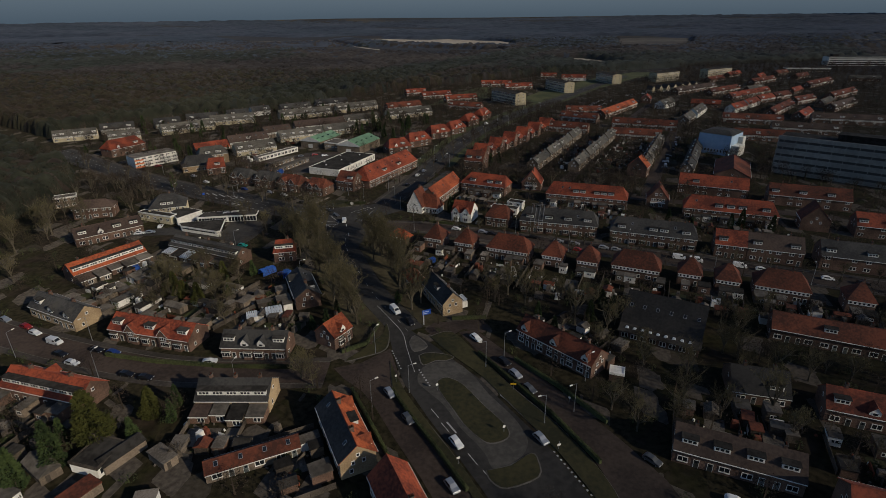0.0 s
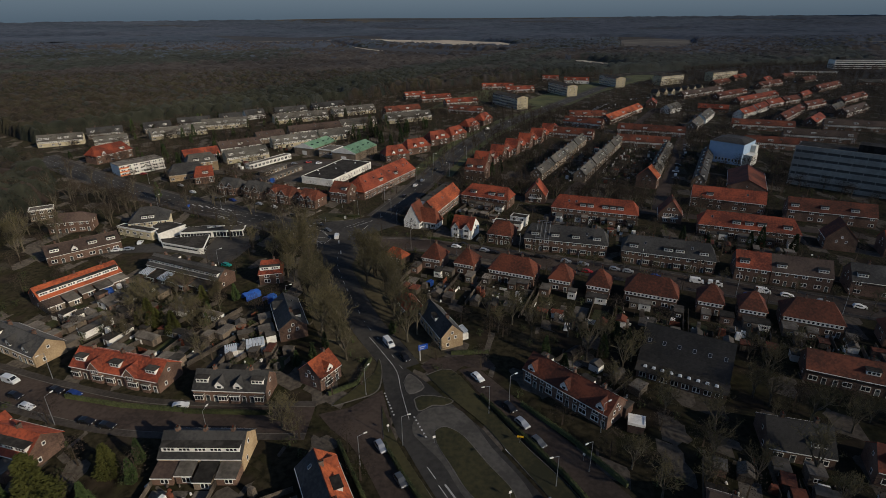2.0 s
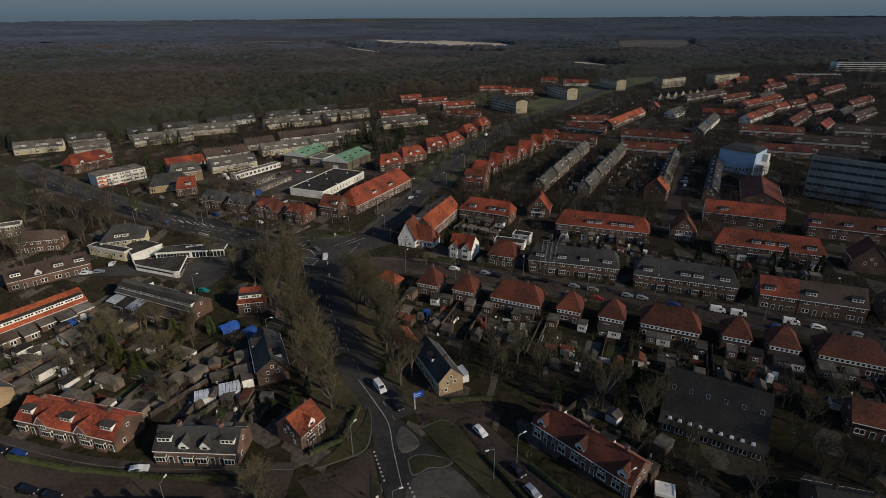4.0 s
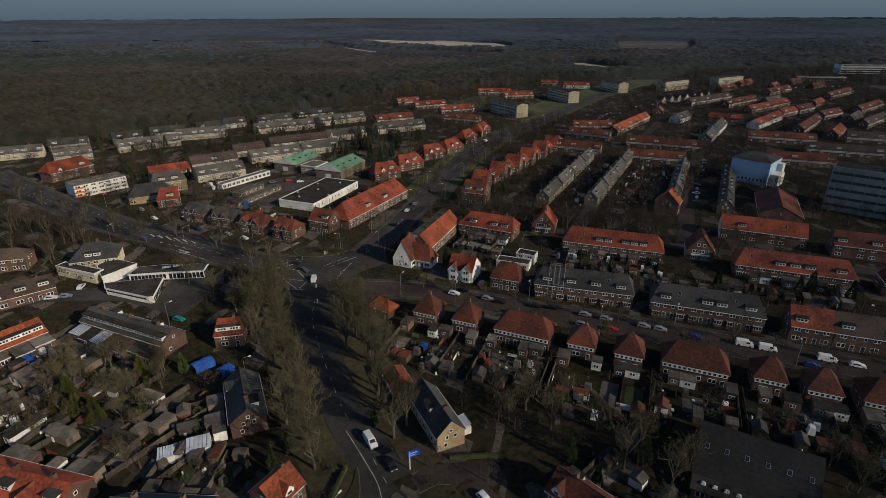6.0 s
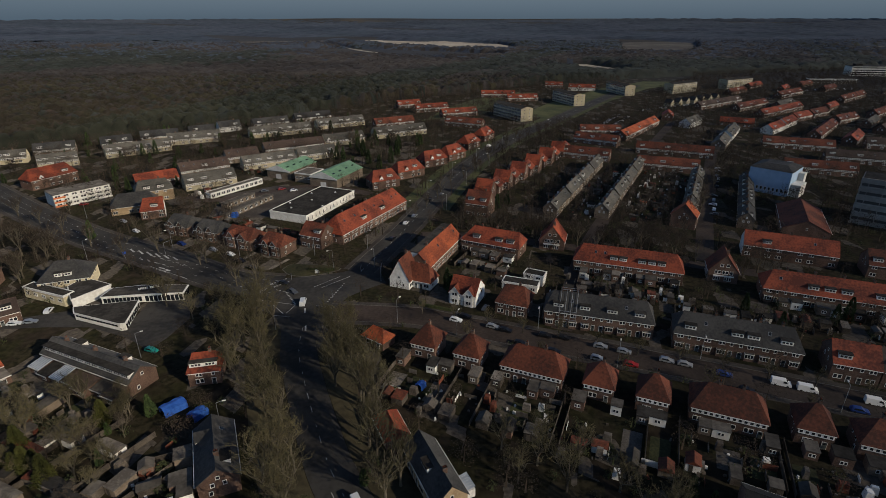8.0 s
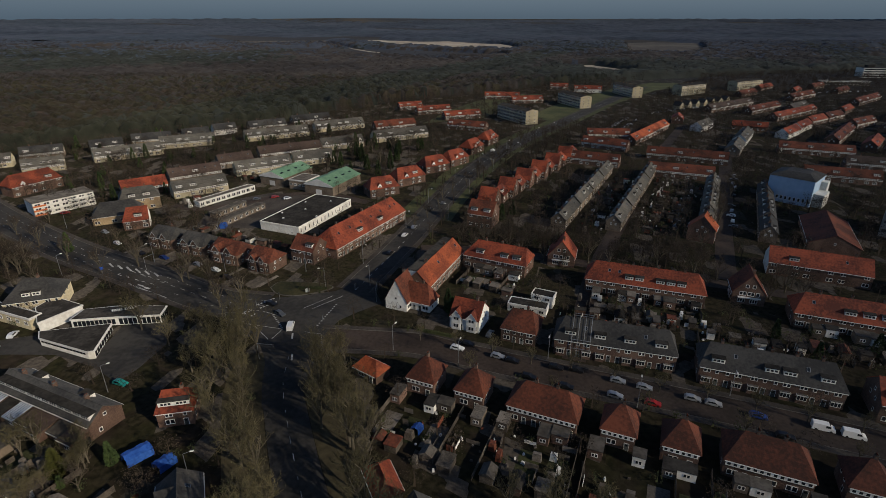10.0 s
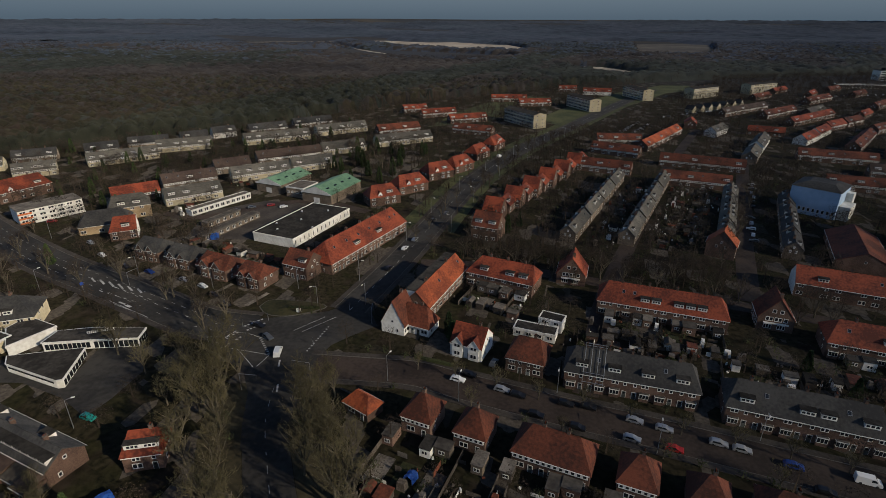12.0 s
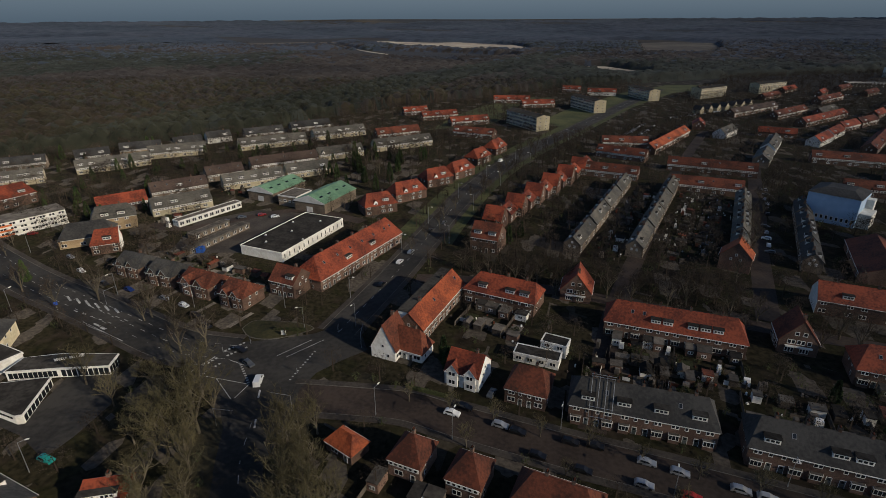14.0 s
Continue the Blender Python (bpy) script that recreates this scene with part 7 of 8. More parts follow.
for _ in range(9):
    t = trees.random()
    x, y = -20 - 34 * t + trees.uniform(-9, 13) , 118 + 88 * t + trees.uniform(-6, 6)
    road = np.interp(y, [113.5, 131.5, 157, 181], [-9, -19, -29.5, -35])
    if abs(x - road) > 5.2 and not (y > 158 and x > -24) and not (y > 183 and x > -46) and not any(math.hypot(x * K - mx, y * K - my) < 9 for mx, my in ((-39 * K, 132 * K), (-51 * K, 159 * K), (-68 * K, 190 * K))):
        plant(trees.randrange(3), x, y, trees.uniform(0.7, 0.95), "trees of the avenue")
for i in range(6):
    y = 124 + 10.0 * i + trees.uniform(-1, 1)
    road = np.interp(y, [113.5, 131.5, 157, 181], [-9, -19, -29.5, -35])
    plant(trees.randrange(3), road + trees.choice((-1, 1)) * trees.uniform(6.2, 7.5), y, trees.uniform(0.85, 1.05), "trees of the avenue")
for i in range(34):
    x, y = trees.uniform(28, 108), trees.uniform(52, 118)
    if x < 20 + (118 - y) * 0.62 or any(abs((x * K - a) * (d - b) - (y * K - b) * (c - a)) / math.hypot(c - a, d - b) < w + 2 and min(a, c) - 5 < x * K < max(a, c) + 5 and min(b, d) - 9 < y * K < max(b, d) + 9 for a, b, c, d, w in LINES):
        continue
    plant(trees.choice((0, 2, 3)), x, y, trees.uniform(0.6, 0.85), "garden trees")
# garden trees between the left-hand rows, and round the villas
for i in range(30):
    plant(trees.choice((2, 3, 3)), trees.uniform(-84, -56), trees.uniform(126, 150), trees.uniform(0.55, 0.85), "garden trees")
    if i < 12:
        conifer(trees.choice((0, 2, 3)), trees.uniform(-80, -54), trees.uniform(128, 148), trees.uniform(0.5, 0.8))
for i in range(46):
    x, y = trees.uniform(-165, -116), trees.uniform(196, 252)
    if abs((y - 236) + 0.56 * (x + 117)) < 13 or any(math.hypot(x - hx, y - hy) < 8 for hx, hy in ((-138, 202), (-157, 212), (-110, 204), (-116, 196))):
        continue
    plant(trees.randrange(3), x, y, trees.uniform(0.55, 0.85), "woodland edge trees")
for i in range(9):
    t = trees.random()
    plant(trees.choice((2, 3)), -60 - 90 * t, 196 + 52 * t + trees.choice((-1, 1)) * trees.uniform(11, 16), trees.uniform(0.7, 1.0), "trees along the west road")
# trees by the brick path and in the big gardens
for x, y, k, s in ((14, 128, 2, 0.8), (18, 132, 2, 0.85), (22, 126, 0, 0.75), (12, 136, 3, 1.0), (26, 134, 3, 1.1), (20, 138, 2, 0.7), (33, 116, 1, 0.8), (38, 121, 0, 0.75), (40, 112, 2, 0.8), (31, 126, 3, 1.2), (36, 105, 3, 1.1), (44, 98, 2, 0.7),
                   (-31, 95, 3, 1.0), (-28, 92.5, 3, 0.95), (-31, 99, 3, 0.8), (66, 100, 2, 0.8), (70, 116, 2, 0.7), (72, 96, 0, 0.7), (48, 86, 2, 0.8), (44, 80, 2, 0.75), (53, 81, 3, 1.1), (36, 78, 3, 1.1), (33, 84, 3, 1.0), (64, 76, 3, 1.0),
                   (86, 92, 2, 0.7), (95, 88, 0, 0.75), (82, 118, 3, 1.0), (105, 108, 2, 0.8), (118, 104, 0, 0.8), (-92, 78, 2, 0.7), (-96, 84, 3, 1.2), (-100, 72, 0, 0.6), (-88, 68, 2, 0.7), (-110, 96, 2, 0.7), (-118, 106, 0, 0.7), (-60, 140, 4, 1.0), (-56, 118, 3, 0.9)):
    plant(k, x, y, s, "garden trees")
# street trees
for i in range(16):
    x = -4 + 8.6 * i
    plant(4, x, 187.2 - 0.385 * (x + 8) + trees.uniform(-0.4, 0.4), trees.uniform(0.75, 1.0), "street trees")
    if i % 2:
        plant(4, x + 3, 175.6 - 0.385 * (x + 3), trees.uniform(0.6, 0.9), "street trees")
for i in range(13):
    plant(3, 10 + 7.5 * i + trees.uniform(-2, 2), 247.5 - 3.0 * i + trees.uniform(-3, 3), trees.uniform(0.9, 1.3), "street trees")
    plant(3, 12 + 7.5 * i + trees.uniform(-2, 2), 239.5 - 3.0 * i + trees.uniform(-2, 2), trees.uniform(0.7, 1.0), "street trees")
for i in range(16):
    t = i / 15
    plant(3, -4 + 70 * t + trees.uniform(-3, 3) - 6, 262 + 165 * t, trees.uniform(0.8, 1.15), "boulevard trees")
    plant(3, 8 + 72 * t + trees.uniform(-2, 2) + 2, 262 + 165 * t, trees.uniform(0.7, 1.0), "boulevard trees")
for i in range(3, 11):
    plant(3, -62 - 15 * i + trees.uniform(-3, 3), 196 + 9.8 * i + trees.uniform(-2, 2), trees.uniform(0.8, 1.2), "trees along the west road")
    if i in (4, 7):
        plant(3, -60 - 13 * i + trees.uniform(-3, 3), 222.5 + 6.6 * i + trees.uniform(-2, 2), trees.uniform(0.7, 1.0), "trees along the west road")
for i in range(10):
    plant(3, 88 + 9 * i * 0.9 + trees.uniform(-3, 3), 240 + 12 * i, trees.uniform(0.9, 1.3), "street trees")
    plant(2, 170 + trees.uniform(-25, 25), 270 + 9 * i, trees.uniform(0.6, 0.9), "street trees")
# woodland edge on the left, tree by tree
for i in range(60):
    x, y = trees.uniform(-215, -128), trees.uniform(140, 262)
    if x > -128 - max(0, (y - 150)) * 0.12 or abs((y - 238) + 0.6 * (x + 120)) < 17 or (-126 < x and y > 160) or (-148 < x and 192 < y < 214) or (-164 < x < -150 and 206 < y < 222):
        continue
    plant(trees.randrange(3), x, y, trees.uniform(0.65, 0.95), "woodland edge trees")
# evergreens
for x, y, k, s in ((-64.2, 76.0, 3, 1.4), (-57.4, 83.2, 3, 0.85), (-68.0, 70.5, 1, 1.15), (-71.5, 66.0, 1, 1.0), (-54, 86.5, 1, 0.6), (-71, 77, 0, 0.8), (-53, 82, 1, 0.6), (-68, 79, 1, 0.7), (-58, 77, 0, 0.8), (4, 197, 2, 1.3), (3, 200, 1, 0.75), (-12.5, 128, 2, 0.8), (37, 117, 1, 0.7), (42, 124, 0, 0.8), (44, 121, 1, 0.6),
                   (108, 180, 1, 0.8), (103, 178, 1, 0.7), (117, 176, 0, 0.9), (88, 176, 0, 0.8), (-141, 296, 1, 0.8), (-148, 300, 1, 0.7), (-136, 297, 0, 0.8), (-125, 240, 1, 0.8), (25, 270, 0, 1.0), (30, 276, 0, 0.9), (84, 186, 0, 0.8),
                   (-30, 118, 0, 0.6), (-33, 115, 0, 0.6), (-28, 122, 1, 0.5), (24, 118, 1, 0.6), (27, 112, 0, 0.7)):
    conifer(k, x, y, s)
for i in range(34):
    x, y = trees.uniform(-60, -8), trees.uniform(335, 395)
    if x > -38 + (y - 335) * 0.5:
        continue
    (conifer if i % 2 else plant)(1 if i % 2 else trees.randrange(3), x, y, trees.uniform(0.6, 0.9))
for i in range(150):
    x, y = trees.uniform(-235, -45), trees.uniform(292, 470)
    if x < edge_at(y) + 3 or any(math.hypot(x * K - a - t * (c - a), y * K - b - t * (d - b)) < w + 3.5 for a, b, c, d, w in LINES for t in [max(0.0, min(1.0, ((x * K - a) * (c - a) + (y * K - b) * (d - b)) / ((c - a) ** 2 + (d - b) ** 2 + 1e-6)))]) or (-102 < x and y < 345):
        continue
    conifer(trees.choice((0, 1, 1, 0, 2)), x, y, trees.uniform(0.55, 0.95))
for x, y in GREEN_SPOTS:
    x, y = x / K, y / K
    if trees.random() < 0.3:
        bush(x, y, trees.uniform(0.6, 1.2))
    elif trees.random() < 0.2:
        plant(4, x, y, trees.uniform(0.6, 0.9), "garden trees")


def hedge(x0, y0, x1, y1, w=1.0, h=1.3):
    x0, y0, x1, y1 = (v * K for v in (x0, y0, x1, y1))
    L, ang = math.hypot(x1 - x0, y1 - y0), math.degrees(math.atan2(y1 - y0, x1 - x0))
    r = random.Random(int(x0 * 7 + y0 * 13))
    s = Shape().box(0.1, -w * 0.36, -0.1, L - 0.1, w * 0.36, h * 0.86)
    for _ in range(int(L * 45)):
        p = Vector((r.uniform(0, L), r.uniform(-w / 2, w / 2), r.uniform(0.05, 1) * h))
        if abs(p.y) < w * 0.34 and p.z < h * 0.82:
            p.z = h * r.uniform(0.82, 1.04)
        k = r.uniform(0.12, 0.3)
        a, b = Vector((r.gauss(0, 1), r.gauss(0, 1), r.gauss(0, 1))).normalized() * k, Vector((r.gauss(0, 1), r.gauss(0, 1), r.gauss(0.5, 1))).normalized() * k
        s.face([p, p + a, p + b])
    top = thing("hedge", flat(x0, y0, ang), "clipped dark evergreen hedge", "hedge", "hedges")
    part("foliage", s.mesh("foliage", SHRUB), top)


for x0, y0, x1, y1 in ((-11, 90.5, -7, 83), (-7, 83, -2.5, 75.5), (-2.5, 75.5, 3.5, 64.5), (8, 103.6, 14, 93.8), (14, 93.8, 21, 82.4), (21, 82.4, 27, 70), (-19.5, 91, -15.6, 83.2), (-15.6, 83.2, -9.6, 71), (-24, 104.5, -18.5, 108), (-18.5, 108, -16.5, 117),
                       (2, 118.9, 11, 119.2), (-79, 104.6, -66, 101.6), (-66, 101.6, -52, 99.9), (-85, 96.5, -70, 90.8), (16, 101, 24, 91), (24, 91, 31, 80), (-52, 99.6, -34, 98.8), (-32, 212.5, -41, 213), (-5, 190, 4, 186.6)):
    hedge(x0, y0, x1, y1)


def joined(name, spots, which, mat, label):
    verts, faces, base = [], [], 0
    for q, m in spots:
        me = THIN[q][which]
        co = np.empty(len(me.vertices) * 3)
        me.vertices.foreach_get("co", co)
        w = np.array(m)
        verts.append(co.reshape(-1, 3) @ w[:3, :3].T + w[:3, 3])
        faces += [[base + i for i in p.vertices] for p in me.polygons]
        base += len(me.vertices)
    me = bpy.data.meshes.new(name)
    me.from_pydata(np.concatenate(verts).tolist(), [], faces)
    me.materials.append(mat)
    tagged(new(name, me), label, "trees", kind="stuff")


joined("roadside_trunks", ROADSIDE, 0, BARK, "trunks of far bare roadside trees")
joined("roadside_crowns", ROADSIDE, 1, TOWN_TWIG, "twiggy crowns of far bare roadside trees")

# odds and ends in the back gardens
odd = random.Random(77)
clutter = Shape()
for x, y in GREEN_SPOTS:
    for _ in range(4 if y < 230 * K else 2):
        px, py, a = x + odd.gauss(0, 3.2), y + odd.gauss(0, 3.2), odd.uniform(0, 3.14)
        if any(abs((px - a0) * (d - b) - (py - b) * (c - a0)) / (math.hypot(c - a0, d - b) + 0.01) < w + 0.6 and min(a0, c) - 5 < px < max(a0, c) + 5 and min(b, d) - 8 < py < max(b, d) + 8 for a0, b, c, d, w in LINES):
            continue
        kind = odd.random()
        w, d, h = (odd.uniform(0.3, 0.9), odd.uniform(0.3, 0.7), odd.uniform(0.3, 0.9)) if kind < 0.62 else (odd.uniform(1.6, 4.0), 0.08, odd.uniform(0.9, 1.9)) if kind < 0.85 else (odd.uniform(1.2, 2.4), odd.uniform(1.0, 2.0), odd.uniform(1.9, 2.4))
        ca, sa = math.cos(a), math.sin(a)
        if kind >= 0.62:
            ca, sa = odd.choice(((0.92, -0.39), (0.39, 0.92)))
        q = Shape().taper(-w / 2, -d / 2, -0.05, w / 2, d / 2, h, min(w, d) * 0.12)
        clutter.solid([(px + vx * ca - vy * sa, py + vx * sa + vy * ca, vz) for vx, vy, vz in q.v], q.f, odd.choice((0, 1, 2, 2, 3, 2, 4)) if kind > 0.07 else 0)
me = clutter.mesh("garden_clutter", PAINT, FELT, WOOD, ROOF["rust"], PATIO)
tagged(new("garden_clutter", me), "garden furniture, planters, bins and low screens", "garden clutter", kind="stuff")


# ---- woodland as far as the horizon ----
SANDS = [[(-386, 2187), (-300, 2190), (-165, 1926), (-60, 1850), (26, 1870), (110, 1750), (178, 1675), (206, 1523), (150, 1420), (100, 1480), (40, 1440), (10, 1520), (-108, 1620), (-160, 1740), (-229, 1848), (-290, 2040)],
         [(206, 1000), (249, 985), (282, 897), (267, 861), (226, 881), (195, 950)], [(-372, 1820), (-170, 1383), (16, 1066), (14, 1056), (-178, 1375), (-378, 1814)]]


HEATHS = [[(400, 1250), (520, 1240), (640, 1450), (756, 1735), (640, 1800), (545, 1750), (470, 1500)], [(-942, 2351), (-700, 2200), (-428, 2037), (-300, 1790), (-420, 1640), (-517, 1600), (-640, 1850)],
          [(-900, 1500), (-760, 1520), (-700, 1400), (-800, 1330), (-930, 1400)], [(900, 1500), (1250, 1560), (1300, 1400), (1000, 1330)]]


def inside(x, y, poly):
    hit = np.zeros(len(x), bool)
    for (x0, y0), (x1, y1) in zip(poly, poly[1:] + poly[:1]):
        hit ^= ((y0 > y) != (y1 > y)) & (x < (x1 - x0) * (y - y0) / (y1 - y0 + 1e-9) + x0)
    return hit


def woodland(name, ymin, ymax, step, height, width, slivers, thick, mat, seed, keep, label, town=False):
    g = np.random.default_rng(seed)
    xs, ys = np.meshgrid(np.arange(-1.05 * ymax - 150, 1.05 * ymax + 150, step), np.arange(ymin, ymax, step))
    x, y = xs.ravel() + g.uniform(-0.5, 0.5, xs.size) * step, ys.ravel() + g.uniform(-0.5, 0.5, xs.size) * step
    ok = (np.abs(x) < 0.98 * y + 160) & ((x > edge_at(y) + 4) if town else (x < edge_at(y)))
    if ymax < 800 and not town:
        for x0, y0, x1, y1, half in [[v / K for v in q] for q in LINES]:
            t = np.clip(((x - x0) * (x1 - x0) + (y - y0) * (y1 - y0)) / ((x1 - x0) ** 2 + (y1 - y0) ** 2 + 1e-6), 0, 1)
            ok &= np.hypot(x - x0 - t * (x1 - x0), y - y0 - t * (y1 - y0)) > half + 5
        ok &= ~inside(x, y, [(-164, 206), (-150, 206), (-150, 224), (-164, 224)])
    if town:
        for x0, y0, x1, y1, half in [[v / K for v in q] for q in LINES] + [(*s[0], *s[1], w / 2 - 1.5) for line, w, *_ in STREETS.values() for s in zip(line, line[1:])]:
            t = np.clip(((x - x0) * (x1 - x0) + (y - y0) * (y1 - y0)) / ((x1 - x0) ** 2 + (y1 - y0) ** 2 + 1e-6), 0, 1)
            ok &= np.hypot(x - x0 - t * (x1 - x0), y - y0 - t * (y1 - y0)) > half + 2.5
        for key in ("asphalt_main", "junction", "left_service", "right_service", "plaza", "verge_left", "verge_right"):
            ok &= ~inside(x * K, y * K, POLY[key])
        ok &= ~inside(x, y, [(-106, 172), (-66, 170), (-66, 200), (-106, 204)]) & ~inside(x, y, [(-70, 246), (-46, 246), (-32, 292), (-60, 312), (-90, 340), (-100, 296), (-80, 262)])
    road = [(-142, 252), (-175, 275), (-230, 318), (-400, 440), (-700, 640)]
    for (x0, y0), (x1, y1) in zip(road, road[1:]):
        t = np.clip(((x - x0) * (x1 - x0) + (y - y0) * (y1 - y0)) / ((x1 - x0) ** 2 + (y1 - y0) ** 2), 0, 1)
        ok &= np.hypot(x - x0 - t * (x1 - x0), y - y0 - t * (y1 - y0)) > 13
    for poly in SANDS:
        near = [(px * 1.0, py * 0.90) for px, py in poly]
        ok &= ~inside(x, y, poly) & ~inside(x, y, near)
    for poly in HEATHS:
        ok &= ~inside(x, y, poly)
    patch = np.sin(x * 0.0061 + 1.3 * np.sin(y * 0.0043)) + np.sin(y * 0.0087 + x * 0.0021)
    ok &= keep(x, y, patch, g)
    x, y, patch = x[ok], y[ok], patch[ok]
    n = len(x)
    r = np.hypot(x * K, y * K - 150)
    lift = np.maximum(0, (r - 2600) / 2200) ** 1.5 * 64 / K
    h = height * g.uniform(0.7, 1.15, n)
    k = slivers
    d = g.normal(0, 1, (n, k, 3)) + np.array([0, 0, 0.55 if ymax < 1000 else 1.3])
    d /= np.linalg.norm(d, axis=-1, keepdims=True)
    axes = np.stack([width / 2 * g.uniform(0.8, 1.2, n), width / 2 * g.uniform(0.8, 1.2, n), h * 0.42], -1)[:, None]
    deep = g.uniform(0.55, 1.05, (n, k, 1))
    mid = np.stack([x, y, lift + h * 0.56], -1)[:, None] + d * axes * deep
    t1 = np.cross(d, g.normal(0, 1, (n, k, 3)))
    t1 /= np.linalg.norm(t1, axis=-1, keepdims=True)
    t2 = np.cross(d, t1)
    size = thick * g.uniform(0.55, 1.45, (n, k, 1))
    rough = 0.45 if town else 0.16
    off = lambda u, w: mid + size * (u * t1 + w * t2 + g.normal(0, rough, (n, k, 1)) * d)
    tri = [off(-0.7, -0.5), off(0.7, -0.5), off(0.0, 1.1)]
    for q in tri:
        q[..., 2] = np.maximum(q[..., 2], lift[:, None] + 0.05)
    foot = np.stack([x, y, lift], -1)
    tri[0][:, 0], tri[1][:, 0], tri[2][:, 0] = foot - [0.22, 0, 0], foot + [0.22, 0, 0], foot + np.stack([0 * h, 0 * h, h * 0.8], -1)
    v = K * np.stack(tri, 2).reshape(-1, 3)
    me = bpy.data.meshes.new(name)
    m = len(v) // 3
    me.vertices.add(len(v))
    me.vertices.foreach_set("co", v.ravel())
    me.loops.add(len(v))
    me.loops.foreach_set("vertex_index", np.arange(len(v), dtype=np.int32))
    me.polygons.add(m)
    me.polygons.foreach_set("loop_start", np.arange(0, len(v), 3, dtype=np.int32))
    me.materials.append(mat)
    me.update(calc_edges=True)
    tagged(new(name, me), label, "woodland", kind="stuff")


def canopy(name, ymin, ymax, step, height, mats, seed, keep, label, crown=6.0, mingle=None):
    """Woodland seen as one uneven roof of rounded crowns, one a cell of a jittered grid; it falls to the ground at glades."""
    g = np.random.default_rng(seed)
    nx, ny = int((2.1 * ymax + 300) / step), int((ymax - ymin) / step)
    xs, ys = np.meshgrid(-1.05 * ymax - 150 + np.arange(nx) * step, ymin + np.arange(ny) * step)
    x, y = xs.ravel() + g.uniform(-0.3, 0.3, xs.size) * step, ys.ravel() + g.uniform(-0.3, 0.3, xs.size) * step
    patch = np.sin(x * 0.0061 + 1.3 * np.sin(y * 0.0043)) + np.sin(y * 0.0087 + x * 0.0021)
    ok = (np.abs(x) < 0.98 * y + 160) & (x < edge_at(y) - (7 if ymax < 800 else 0)) & keep(x, y, patch)
    for poly in SANDS:
        ok &= ~inside(x, y, poly) & ~inside(x, y, [(px, py * 0.96) for px, py in poly])
    if ymax < 800:
        for x0, y0, x1, y1, half in [[v / K for v in q] for q in LINES]:
            t = np.clip(((x - x0) * (x1 - x0) + (y - y0) * (y1 - y0)) / ((x1 - x0) ** 2 + (y1 - y0) ** 2 + 1e-6), 0, 1)
            ok &= np.hypot(x - x0 - t * (x1 - x0), y - y0 - t * (y1 - y0)) > half + 8
        ok &= ~inside(x, y, [(-168, 198), (-120, 198), (-120, 228), (-168, 228)])
    for poly in HEATHS:
        ok &= ~inside(x, y, poly)
    lane = [(-142, 252), (-175, 275), (-230, 318), (-400, 440), (-700, 640)]
    for (x0, y0), (x1, y1) in zip(lane, lane[1:]):
        t = np.clip(((x - x0) * (x1 - x0) + (y - y0) * (y1 - y0)) / ((x1 - x0) ** 2 + (y1 - y0) ** 2), 0, 1)
        ok &= np.hypot(x - x0 - t * (x1 - x0), y - y0 - t * (y1 - y0)) > 14
    cx, cy = int((2.1 * ymax + 400) / crown) + 4, int((ymax - ymin) / crown) + 5
    jx, jy, tall, hue = (g.uniform(0, 1, (cy, cx)) for _ in range(4))
    ci, cj = ((x + 1.05 * ymax + 150) / crown).astype(int) + 1, ((y - ymin) / crown).astype(int) + 1
    best, tone = np.full(x.size, -9.0), np.zeros(x.size)
    for dj in (-1, 0, 1):
        for di in (-1, 0, 1):
            i, j = np.clip(ci + di, 0, cx - 1), np.clip(cj + dj, 0, cy - 1)
            px, py = (i - 1 + jx[j, i]) * crown - 1.05 * ymax - 150, (j - 1 + jy[j, i]) * crown + ymin
            top = 0.64 + 0.36 * tall[j, i] - 0.7 * ((x - px) ** 2 + (y - py) ** 2) / crown ** 2
            tone = np.where(top > best, hue[j, i], tone)
            best = np.maximum(best, top)
    r = np.hypot(x * K, y * K - 150)
    lift = np.maximum(0, (r - 2600) / 2200) ** 1.5 * 64 / K
    near = ok.reshape(ny, nx).astype(float)
    for _ in range(3):
        near = (near + np.roll(near, 1, 0) + np.roll(near, -1, 0) + np.roll(near, 1, 1) + np.roll(near, -1, 1)) / 5
    fall = np.clip(near.ravel() * 2.2 - 1.2, 0.15, 1.0) if ymax > 800 else 1.0
    z = lift + np.where(ok, height * fall * (np.maximum(best, 0.25) + g.uniform(-0.04, 0.04, x.size)), -0.4)
    idx = np.arange(nx * ny).reshape(ny, nx)
    quad = np.stack([idx[:-1, :-1], idx[:-1, 1:], idx[1:, 1:], idx[1:, :-1]], -1).reshape(-1, 4)
    quad = quad[ok[quad].any(axis=1)]
    used, inv = np.unique(quad, return_inverse=True)
    me = bpy.data.meshes.new(name)
    me.from_pydata((K * np.stack([x, y, z], -1)[used]).tolist(), [], inv.reshape(-1, 4).tolist())
    for m in mats:
        me.materials.append(m)
    q = quad[:, 0]
    pine = PINE(x[q], y[q], patch[q] + 0.9 * (tone[q] - 0.5))
    kind = np.where(pine, 1, np.where(tone[q] > 0.62, 2, np.where(tone[q] < 0.16, 3, 0))) if ymax < 800 else pine.astype(int)
    # mingle: the hazier material replaces crowns more often with distance
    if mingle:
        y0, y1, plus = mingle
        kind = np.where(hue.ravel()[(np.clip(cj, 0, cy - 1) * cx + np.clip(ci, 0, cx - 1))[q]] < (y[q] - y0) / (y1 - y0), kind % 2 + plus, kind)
    me.polygons.foreach_set("material_index", kind.astype(np.int32))
